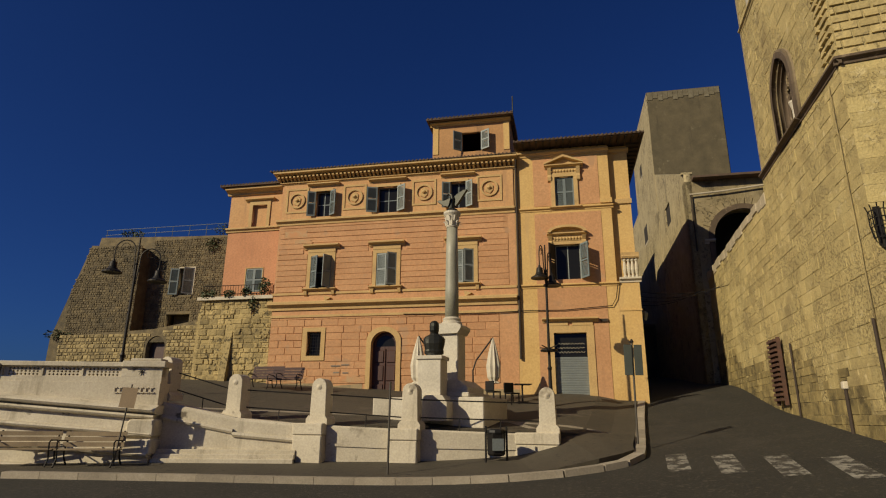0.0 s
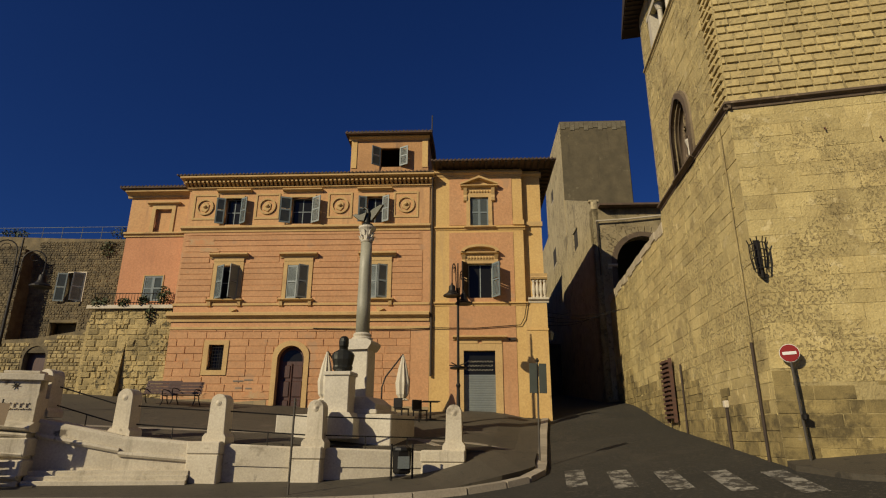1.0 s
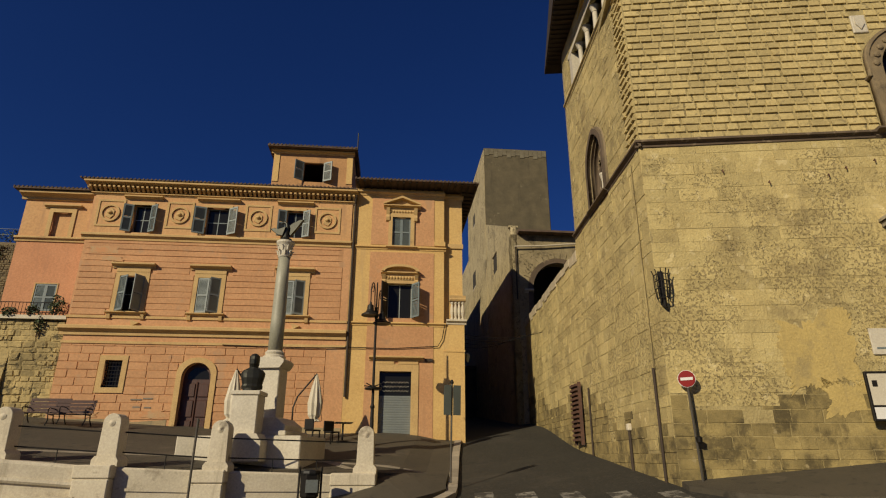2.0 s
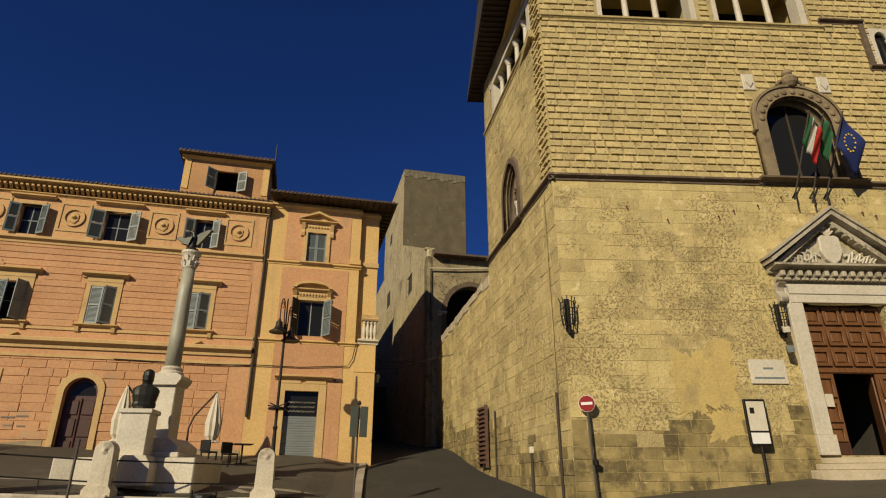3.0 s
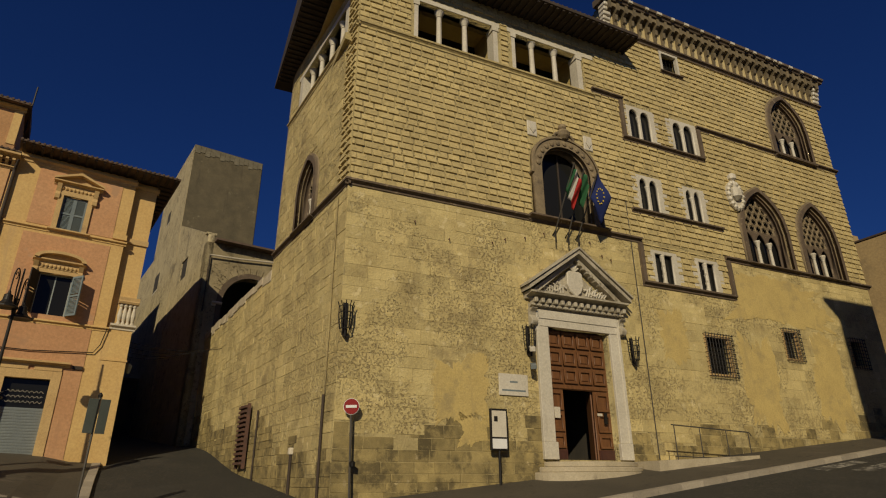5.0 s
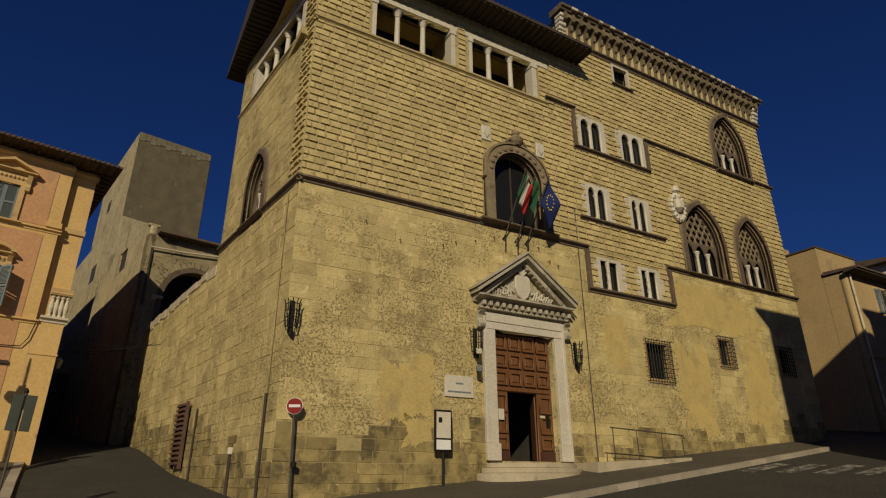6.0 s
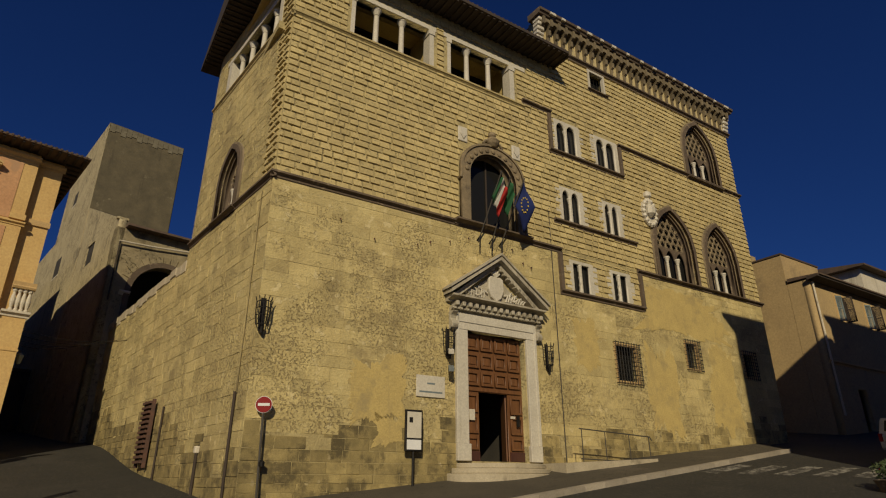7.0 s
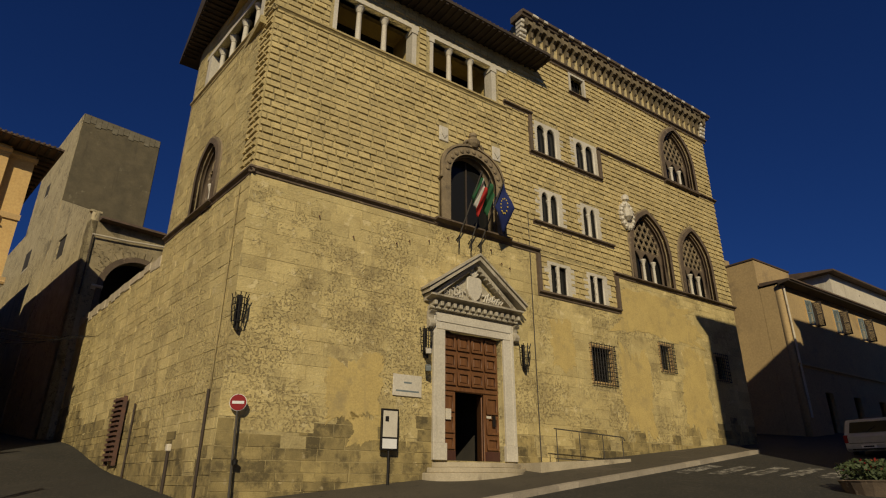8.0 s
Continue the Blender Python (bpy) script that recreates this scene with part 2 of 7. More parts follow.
def lathe(bm, profile, cx=0.0, cy=0.0, n=16):
    """Turns (radius, z) rows round an upright axis."""
    rings = [[bm.verts.new((cx + r * math.cos(2 * math.pi * i / n), cy + r * math.sin(2 * math.pi * i / n), z)) for i in range(n)] for r, z in profile]
    for a, b in zip(rings, rings[1:]):
        for i in range(n):
            bm.faces.new((a[i], a[(i + 1) % n], b[(i + 1) % n], b[i]))
    bm.faces.new(rings[0][::-1])
    bm.faces.new(rings[-1])
    return bm


def tube(bm, pts, r, n=8, r2=None):
    """A round bar along points."""
    pts = [Vector(p) for p in pts]
    rings = []
    for i, p in enumerate(pts):
        d = (pts[min(i + 1, len(pts) - 1)] - pts[max(i - 1, 0)]).normalized()
        u = d.orthogonal().normalized() if i == 0 else (u - d * u.dot(d)).normalized()
        w = d.cross(u)
        rr = r if r2 is None else r + (r2 - r) * i / (len(pts) - 1)
        rings.append([bm.verts.new(p + (u * math.cos(2 * math.pi * k / n) + w * math.sin(2 * math.pi * k / n)) * rr) for k in range(n)])
    for a, b in zip(rings, rings[1:]):
        for i in range(n):
            bm.faces.new((a[i], a[(i + 1) % n], b[(i + 1) % n], b[i]))
    bm.faces.new(rings[0][::-1])
    bm.faces.new(rings[-1])
    return bm


def turned(bm, m):
    bmesh.ops.transform(bm, matrix=m, verts=bm.verts)
    return bm


def mesh_of(bm, name, mat):
    bmesh.ops.recalc_face_normals(bm, faces=bm.faces[:])
    me = bpy.data.meshes.new(name)
    bm.to_mesh(me)
    bm.free()
    me.materials.append(mat)
    return me


def part(name, bm, mat, parent, label="", smooth=False, bevel=0.0):
    """Links a bmesh as ONE mesh object under a thing or a part."""
    me = bm if isinstance(bm, bpy.types.Mesh) else mesh_of(bm, name, mat)
    if smooth:
        for p in me.polygons:
            p.use_smooth = True
    ob = new(name, me)
    ob.parent = parent
    if bevel:
        mod = ob.modifiers.new("bevel", "BEVEL")
        mod.width, mod.segments, mod.limit_method = bevel, 1, "ANGLE"
    return tagged(ob, label)


def pieces(name, rows, mat, parent, bevel=0.0):
    """Boxes (x0, x1, y0, y1, z0, z1), each a part of its own."""
    for row in rows:
        part(name, box(B(), *row), mat, parent, bevel=bevel)


def thing(name, m, label, category, group="", kind=""):
    """An Empty at the base of a thing."""
    ob = new(name)
    ob.matrix_world = m
    return tagged(ob, label, category, group, kind)


def B():
    return bmesh.new()


def arch(x0, x1, z0, zs, zt, n=14, pointed=False):
    """The outline of an arched opening: sill z0, spring zs, crown zt."""
    c, w = (x0 + x1) / 2, x1 - x0
    pts = [(x0, z0), (x1, z0)]
    if pointed:
        half = []
        for i in range(n // 2 + 1):
            x = x1 - w / 2 * i / (n // 2)
            half.append((x, zs + (zt - zs) * math.sqrt(max(0, 1 - ((x - x0) / w) ** 2)) / 0.866))
        pts += half + [(2 * c - x, z) for x, z in half[-2::-1]]
    else:
        pts += [(c + w / 2 * math.cos(math.pi * i / n), zs + (zt - zs) * math.sin(math.pi * i / n)) for i in range(n + 1)]
    return pts


def rect(x0, x1, z0, z1):
    return [(x0, z0), (x1, z0), (x1, z1), (x0, z1)]


def grow(poly, d):
    """The outline pushed out from its middle by about d, its sill kept."""
    cx = sum(p[0] for p in poly) / len(poly)
    zs = [p[1] for p in poly]
    lo, hi, w = min(zs), max(zs), max(p[0] for p in poly) - min(p[0] for p in poly)
    return [(cx + (x - cx) * (w + 2 * d) / w, lo + (z - lo) * (hi - lo + d) / (hi - lo)) for x, z in poly]


def sheet(outline, holes, y0, y1, mat, name="wall"):
    """An upright slab in the xz plane with openings cut through it, from y0 to y1."""
    cu = bpy.data.curves.new("outline", "CURVE")
    cu.dimensions, cu.fill_mode, cu.extrude = "2D", "BOTH", (y1 - y0) / 2
    for poly in [outline] + list(holes):
        s = cu.splines.new("POLY")
        s.points.add(len(poly) - 1)
        for p, (x, z) in zip(s.points, poly):
            p.co = (x, z, 0, 1)
        s.use_cyclic_u = True
    tmp = bpy.data.objects.new("outline", cu)
    me = bpy.data.meshes.new_from_object(tmp)
    me.transform(Matrix(((1, 0, 0, 0), (0, 0, -1, (y0 + y1) / 2), (0, 1, 0, 0), (0, 0, 0, 1))))
    bpy.data.objects.remove(tmp)
    bpy.data.curves.remove(cu)
    bm = bmesh.new()
    bm.from_mesh(me)
    bmesh.ops.remove_doubles(bm, verts=bm.verts, dist=1e-4)
    bm.to_mesh(me)
    bm.free()
    me.name = name
    me.materials.clear()
    me.materials.append(mat)
    return me


def span(poly, za, zb):
    """How far an outline reaches in x between two heights, or None."""
    xs = [x for x, z in poly if za <= z <= zb]
    for z in (za, zb):
        for (x1, z1), (x2, z2) in zip(poly, poly[1:] + poly[:1]):
            if (z1 - z) * (z2 - z) < 0:
                xs.append(x1 + (x2 - x1) * (z - z1) / (z2 - z1))
    return (min(xs), max(xs)) if xs else None


def unit_block(name, mat, cham=(0.04, 0.09), wedge=False):
    """A wall block one by one, its back at y 0 and its face at y -1, with sloping arrises."""
    cx, cz = cham
    me = bpy.data.meshes.new(name)
    sx = 0.5 - cx if wedge else 0.5
    if wedge:
        front = [(-sx, -1, -0.5 + cz), (sx, -1, -0.5 + cz), (sx - 0.02, -0.3, 0.5 - cz), (-sx + 0.02, -0.3, 0.5 - cz)]
    else:
        front = [(-0.5 + cx, -1, -0.5 + cz), (0.5 - cx, -1, -0.5 + cz), (0.5 - cx, -1, 0.5 - cz), (-0.5 + cx, -1, 0.5 - cz)]
    back = [(-sx, 0, -0.5), (sx, 0, -0.5), (sx, 0, 0.5), (-sx, 0, 0.5)]
    me.from_pydata(back + front, [], [(4, 5, 6, 7), (0, 1, 5, 4), (1, 2, 6, 5), (2, 3, 7, 6), (3, 0, 4, 7)])
    me.materials.append(mat)
    return me


def worn_units(name, mat, cham, jitter, count=6, seed=5, wedge=False):
    """Blocks of one kind, each with its corners worn differently; ring points give the arrises an uneven line."""
    rnd = random.Random(seed)
    out = []
    for i in range(count):
        me = unit_block(name, mat, cham, wedge)
        for v in me.vertices:
            front = v.co.y < -0.2
            v.co.x += rnd.uniform(-1, 1) * jitter * (0.5 if not front else 1.0) * 0.6 - math.copysign(jitter * 0.4, v.co.x) * rnd.random()
            v.co.z += rnd.uniform(-1, 1) * jitter * 0.6 - math.copysign(jitter * 0.6, v.co.z) * rnd.random()
            if front:
                v.co.y *= rnd.uniform(0.8, 1.05)
        out.append(me)
    return out


def masonry(parent, name, unit, x0, x1, z0, z1, course, width, holes, y, depth, near, seed, gap=0.012, vary=0.35, floor=None, top=None, courses_vary=0.0, limit=290, least=0.6):
    """Courses of blocks laid on a wall's face, round its openings. Those inside near (x0, x1, z0, z1) are objects of their own, the rest one joined part."""
    rnd = random.Random(seed)
    z, row, single, verts, faces = z0, 0, 0, [], []
    units = unit if isinstance(unit, list) else [unit]
    shapes = [([v.co.copy() for v in m.vertices], [tuple(p.vertices) for p in m.polygons]) for m in units]
    while z < z1 - 0.05:
        h = min(course * (1 + rnd.uniform(-courses_vary, courses_vary)), z1 - z)
        free = [(x0, x1)]
        for poly in holes:
            s = span(poly, z, z + h)
            if s:
                free = [q for a, b in free for q in ((a, min(b, s[0])), (max(a, s[1]), b)) if q[1] - q[0] > 0.06]
        for a, b in free:
            x = a - (width * 0.5 if row % 2 and a == x0 else 0)
            while x < b - 0.05:
                w = width * (1 + rnd.uniform(-vary, vary))
                xa, xb = max(x, a), min(x + w, b)
                if b - xb < width * 0.3:
                    xb = b
                x = x + w if xb < b else b
                mid = (xa + xb) / 2
                if xb - xa < 0.07 or (floor and z + h < floor(mid) + 0.02) or (top and z > top(mid)):
                    rnd.random()
                    continue
                d = depth * rnd.uniform(least, 1.3)
                pick = rnd.randrange(len(units))
                place, size = Vector((mid, y, z + h / 2)), Vector((xb - xa - gap, d, h - gap))
                if near and near[0] <= mid <= near[1] and near[2] <= z <= near[3] and single < limit:
                    ob = new(name, units[pick])
                    ob.parent, ob.location, ob.scale = parent, place, size
                    single += 1
                else:
                    k = len(verts)
                    verts += [place + v * size for v in shapes[pick][0]]
                    faces += [tuple(k + i for i in q) for q in shapes[pick][1]]
        z, row = z + h, row + 1
    if verts:
        me = bpy.data.meshes.new(name + "_rest")
        me.from_pydata(verts, [], faces)
        me.materials.append(units[0].materials[0])
        ob = new(name + "_rest", me)
        ob.parent = parent
        tagged(ob, kind="stuff")


# ---- ground ----
def side_step(t):
    t = max(0.0, min(1.0, t))
    return t * t * (3 - 2 * t)


def road_z(x, y):
    """The street climbs ahead and to the east, harder at the mouth of the lane."""
    x, y = max(-60, min(x, 70)), max(-40, min(y, 60))
    s = (x - 1.5) / 1.5
    return -1.0 + 0.0652 * y + 0.132 * 1.5 * (math.log1p(math.exp(s)) if s < 30 else s) + 0.5 * side_step((y - 21.0) / 8.0) * side_step((x - 2.0) / 6.0) * side_step((30.0 - x) / 10.0)


def piazza_z(x, y):
    return 1.41 + 0.1408 * (y - 19.5) - 0.0239 * x + 0.3 * side_step((y - 21.0) / 7.0) * side_step((x - 2.0) / 5.0)


def front_z(x, y):
    """The pavement before the retaining wall, which runs up to the piazza at its east end."""
    low = road_z(x, y) + 0.13
    return low + (piazza_z(x, y) - low) * side_step((x - 2.6) / 2.6)


def spread(a, b, near0, near1, fine, coarse):
    out, v = [], a
    while v < b:
        out.append(v)
        d = max(near0 - v, v - near1, 0)
        v += fine if d <= 0 else min(coarse, fine + d * 0.35)
    return out + [b]


def height_sheet(name, xs, ys, zfun, mat, inside=None):
    me = bpy.data.meshes.new(name)
    verts = [(x, y, zfun(x, y)) for y in ys for x in xs]
    n = len(xs)
    faces = []
    for j in range(len(ys) - 1):
        for i in range(n - 1):
            if inside is None or inside((xs[i] + xs[i + 1]) / 2, (ys[j] + ys[j + 1]) / 2):
                faces.append((j * n + i, j * n + i + 1, (j + 1) * n + i + 1, (j + 1) * n + i))
    me.from_pydata(verts, [], faces)
    me.materials.append(mat)
    return me


def strip(name, left, right, zfun, mat, drop=0.35, n=8, lift=0.0):
    """A slab between two lines of equal length, following the ground, with a skirt."""
    bm = B()
    rows = []
    for (ax, ay), (bx, by) in zip(left, right):
        rows.append([bm.verts.new((ax + (bx - ax) * k / n, ay + (by - ay) * k / n, zfun(ax + (bx - ax) * k / n, ay + (by - ay) * k / n) + lift)) for k in range(n + 1)])
    for a, b in zip(rows, rows[1:]):
        for k in range(n):
            bm.faces.new((a[k], a[k + 1], b[k + 1], b[k]))
    edge = [r[0] for r in rows] + rows[-1][1:] + [r[-1] for r in rows[-2::-1]] + rows[0][-2:0:-1]
    low = [bm.verts.new((v.co.x, v.co.y, v.co.z - drop)) for v in edge]
    for i in range(len(edge)):
        j = (i + 1) % len(edge)
        bm.faces.new((edge[i], edge[j], low[j], low[i]))
    return mesh_of(bm, name, mat)


def line(pts, step):
    """Points along a broken line, about step apart."""
    out = []
    for (ax, ay), (bx, by) in zip(pts, pts[1:]):
        n = max(1, round(math.hypot(bx - ax, by - ay) / step))
        out += [(ax + (bx - ax) * i / n, ay + (by - ay) * i / n) for i in range(n)]
    return out + [pts[-1]]


gx, gy = spread(-400, 400, -14, 45, 0.8, 60), spread(-400, 500, -6, 36, 0.8, 60)
road = tagged(new("road", height_sheet("road", gx, gy, road_z, ASPHALT)), "worn dark asphalt street climbing past the palace", "road", kind="structure")


# ---- windows, mouldings ----
def moulding(bm, x0, x1, z0, z1, out, ends=True, y=0.0):
    """A run of cornice: fillet, cove and corona, from z0 to z1, standing out from the wall."""
    h = z1 - z0
    pts = [(y + 0.02, z0), (y - out * 0.25, z0), (y - out * 0.3, z0 + h * 0.3), (y - out * 0.75, z0 + h * 0.55), (y - out, z0 + h * 0.62),
           (y - out, z0 + h * 0.92), (y - out * 0.9, z1), (y + 0.02, z1)]
    return prism(bm, pts, "x", x0, x1)


SHUTTERS = {}


def shutter_mesh(w, h, mat):
    key = (round(w, 2), round(h, 2), mat.name)
    if key not in SHUTTERS:
        bm = B()
        t = 0.045
        for x in (0, w - 0.07):
            box(bm, x, x + 0.07, -t / 2, t / 2, 0, h)
        for z in (0, h * 0.48, h - 0.08):
            box(bm, 0.07, w - 0.07, -t / 2, t / 2, z, z + 0.08)
        z = 0.09
        while z < h - 0.1:
            if not h * 0.45 < z < h * 0.48 + 0.08:
                prism(bm, [(-0.02, z), (-0.012, z), (0.02, z + 0.045), (0.012, z + 0.045)], "x", 0.07, w - 0.07)
            z += 0.055
        SHUTTERS[key] = mesh_of(bm, "shutter", mat)
    return SHUTTERS[key]


def shutter(parent, hinge_x, z, w, h, side, angle, y=-0.03, mat=None):
    """A louvred leaf on its hinge: side 1 hangs on the opening's low-x edge, -1 on the other; angle 0 is closed."""
    ob = new("shutter", shutter_mesh(w, h, mat or SHUTTER))
    ob.parent = parent
    ob.matrix_local = pose(hinge_x, y, z, 0, 0, -angle if side > 0 else 180 + angle)
    return ob


def casement(parent, x0, x1, z0, z1, y=0.18, mat=None, bars=1):
    bm = B()
    t = 0.045
    for a in (x0, (x0 + x1) / 2 - t / 2, x1 - t):
        box(bm, a, a + t, y, y + 0.05, z0, z1)
    for k in range(bars + 2):
        z = z0 + (z1 - z0 - t) * k / (bars + 1)
        box(bm, x0 + 0.001, x1 - 0.001, y + 0.004, y + 0.046, z, z + t)
    part("casement", bm, mat or SHUTTER, parent)
    part("pane", box(B(), x0, x1, y + 0.02, y + 0.028, z0, z1), GLASS, parent)


def surround(bm, x0, x1, z0, z1, w, out, y=0.0):
    for a, b in ((x0 - w, x0), (x1, x1 + w)):
        box(bm, a, b, y - out, y + 0.12, z0, z1 + w)
    box(bm, x0, x1, y - out, y + 0.12, z1, z1 + w)
    return bm


# ---- palace at the corner ----
MX, MY = 10.239, 12.554
palace = thing("palace", pose(MX, MY, 0, 0, 0, -23.5), "tall ochre stone palace with rusticated upper storeys and a corner loggia", "building")


def big_gothic(x0, x1, z0, zs, zt):
    return arch(x0, x1, z0, zs, zt, 20, True)


CARVED = material("carved_brown_stone", (0.27, 0.205, 0.115), (0.16, 0.12, 0.07), 0.4, stain=(0.09, 0.07, 0.045), stain_size=2.0, stain_cut=0.55, bump=0.8)
DOOR = rect(7.02, 9.46, 2.24, 6.37)
BALCONY_WIN = arch(7.18, 9.38, 10.36, 12.42, 13.5, 20)
LOGGIA = [rect(2.16, 5.60, 16.62, 18.42), rect(6.32, 9.66, 16.62, 18.42)]
BIFORA_TOP = [(11.83, 13.32), (14.30, 15.84)]
BIFORA_MID = [(11.85, 13.15), (14.38, 15.55)]
BIFORA_LOW = [(12.12, 13.35), (14.42, 15.60)]
GOTHIC = [big_gothic(17.75, 20.45, 10.30, 12.1, 13.95), big_gothic(21.60, 24.05, 10.30, 12.1, 13.95), big_gothic(21.35, 23.95, 16.5, 18.25, 20.1)]
GRILLES = [(14.16, 15.56, 5.26, 6.86), (18.72, 19.72, 6.2, 7.5), (23.1, 24.1, 6.2, 7.5)]
SQUARE = (14.36, 15.52, 19.24, 20.40)
holes = [DOOR, BALCONY_WIN, *LOGGIA, *GOTHIC, rect(*SQUARE)]
holes += [rect(a, b, 14.97, 16.62) for a, b in BIFORA_TOP] + [rect(a, b, 11.66, 13.25) for a, b in BIFORA_MID]
holes += [rect(a, b, 8.64, 9.98) for a, b in BIFORA_LOW] + [rect(*g) for g in GRILLES]
front = part("front_wall", sheet([(0, 0.2), (25.7, 0.2), (25.7, 22.0), (11.3, 22.0), (11.3, 19.4), (0, 19.4)], holes, 0.0, 0.6, MORTAR), None, palace,
             "ashlar below, courses of rusticated blocks above")
SIDE_GOTHIC = arch(-4.9, -3.15, 10.32, 11.85, 13.0, 16, True)
SIDE_LOGGIA = rect(-6.3, -1.0, 16.62, 18.2)
side = part("side_wall", sheet([(-21.5, 0.2), (0, 0.2), (0, 19.4), (-7.55, 19.4), (-7.55, 9.65), (-21.5, 9.65)], [SIDE_GOTHIC, SIDE_LOGGIA], 0.004, 0.6, MORTAR), None, palace)
side.matrix_local = pose(0, 0, 0, 0, 0, -83)
# walls that close the body, floors and roofs
bm = B()
box(bm, 25.1, 25.7, 0.6, 14, 0.2, 22.0)
part("end_wall", bm, TAN, palace)
part("back_wall", box(B(), 11.3, 25.1, 13.4, 14, 0.2, 21.9), TAN, palace)
part("inner_wall", box(B(), 11.3, 11.9, 0.6, 13.4, 16.0, 21.9), RUSTIC, palace)
part("tower_back_wall", box(B(), -0.9, 11.3, 7.4, 7.9, 8.0, 19.4), BLOCK, palace)
part("loggia_floor", box(B(), -0.3, 11.3, 0.6, 7.4, 16.2, 16.5), MORTAR, palace)
part("flat_roof", box(B(), 11.3, 25.7, 0.6, 13.4, 21.6, 21.9), TILE, palace)
part("low_roof", box(B(), -0.4, 11.3, 7.9, 13.4, 8.9, 9.2), TILE, palace)
# loggia roof with boarded eaves
part("loggia_ceiling", box(B(), -0.6, 11.3, 0.6, 7.4, 18.9, 19.0), RENDER, palace)
bm = B()
prism(bm, [(-1.15, 19.42), (-1.15, 19.56), (4.0, 20.9), (9.0, 19.56), (9.0, 19.42)], "x", -1.6, 12.0)
roof = part("loggia_roof", bm, EAVEWOOD, palace, "dark wooden eaves under a low tiled roof")
for i in range(46):
    x = -1.5 + i * 0.3
    part("rafter", box(B(), x, x + 0.1, -1.1, 0.0, 19.35, 19.42), EAVEWOOD, palace)
for i in range(28):
    y = 0.1 + i * 0.3
    part("rafter", box(B(), -1.55, -0.02 - y * 0.122, y, y + 0.1, 19.35, 19.42), EAVEWOOD, palace)
bm = B()
for i in range(62):
    x = -1.6 + i * 0.22
    tube(bm, [(x, -1.12, 19.56), (x, 3.9, 20.93)], 0.06, 6)
part("tile_bed", bm, TILE, palace)
# string courses
bm = B()
for x0, x1, z in ((-0.12, 11.62, 10.16), (11.46, 16.34, 8.42), (16.16, 25.82, 10.12), (11.38, 16.34, 11.44), (10.02, 11.66, 16.72), (11.42, 16.02, 14.76), (15.86, 25.82, 16.42)):
    moulding(bm, x0, x1, z, z + 0.2, 0.16)
for x, z0, z1 in ((11.46, 8.62, 10.16), (16.18, 8.62, 10.12), (11.44, 14.96, 16.72), (15.86, 14.96, 16.42)):
    box(bm, x, x + 0.17, -0.13, 0.01, z0, z1)
part("string_course", bm, DARKSTONE, palace, "dark stone string course stepping round the windows")
bm = B()
moulding(bm, -0.1, 10.15, 16.40, 16.62, 0.12)
part("loggia_sill", bm, RUSTIC, palace)
bm = B()
moulding(bm, -7.6, 0.12, 10.16, 10.36, 0.15)
part("side_string_course", bm, DARKSTONE, side)
bm = B()
moulding(bm, -7.6, 0.1, 16.42, 16.6, 0.1)
part("side_sill", bm, RUSTIC, side)


rnd = random.Random(91)
x = -21.4
while x < -8.2:
    w = rnd.uniform(0.45, 0.8)
    part("coping_stone", box(B(), x, x + w - 0.02, -0.035 - rnd.uniform(0, 0.03), 0.6, 9.45 - rnd.uniform(0.0, 0.25), 9.68 + rnd.uniform(0, 0.08)), STEPSTONE, side, bevel=0.02)
    x += w


def capital_column(bm, x, y, z0, z1, r=0.11):
    lathe(bm, [(r * 1.7, z0), (r * 1.7, z0 + 0.06), (r * 1.3, z0 + 0.1), (r * 1.35, z0 + 0.14), (r, z0 + 0.18), (r * 0.88, z1 - 0.3),
               (r * 1.1, z1 - 0.28), (r * 1.0, z1 - 0.24), (r * 1.6, z1 - 0.09), (r * 1.8, z1 - 0.07), (r * 1.8, z1)], x, y, 12)
    return bm


for x in (3.17, 4.26, 7.33, 8.44):
    part("column", capital_column(B(), x, 0.22, 16.62, 18.42), WHITESTONE, front, "white marble loggia column", smooth=False)
for a, b in ((2.06, 2.22), (5.40, 5.60), (6.24, 6.40), (9.42, 9.66)):
    bm = box(B(), a, b, -0.02, 0.45, 16.62, 18.2)
    box(bm, a - 0.04, b + 0.04, -0.05, 0.45, 18.2, 18.42)
    part("loggia_pier", bm, WHITESTONE, front)
bm = B()
box(bm, 1.9, 5.7, -0.03, 0.4, 18.42, 18.62)
box(bm, 6.05, 10.3, -0.032, 0.4, 18.42, 18.62)
part("loggia_lintel", bm, WHITESTONE, front)
# Dark sheets behind the columns stand in for the open loggia's dim interior.
pieces("pane", [(0.6, 5.61, 1.9, 1.92, 16.5, 18.9), (6.2, 9.67, 1.9, 1.92, 16.5, 18.9)], GLASS, front)
pieces("partition", [(5.61, 6.2, 0.602, 4.0, 16.5, 18.9), (9.67, 10.2, 0.602, 4.0, 16.5, 18.9)], RENDER, front)
for s in (5.35, 4.3, 3.16, 2.05):
    part("column", capital_column(B(), -s, 0.22, 16.62, 18.2), WHITESTONE, side, "white marble loggia column")
pieces("loggia_pier", [(-6.3, -5.95, -0.02, 0.45, 16.62, 18.2), (-1.28, -1.0, -0.02, 0.45, 16.62, 18.2)], WHITESTONE, side)
part("loggia_lintel", box(B(), -6.5, -0.85, -0.03, 0.4, 18.2, 18.4), WHITESTONE, side)
# Same dark sheet for the loggia's shade on this side.
part("pane", box(B(), -6.3, -1.0, 0.5, 0.52, 16.62, 18.2), GLASS, side)


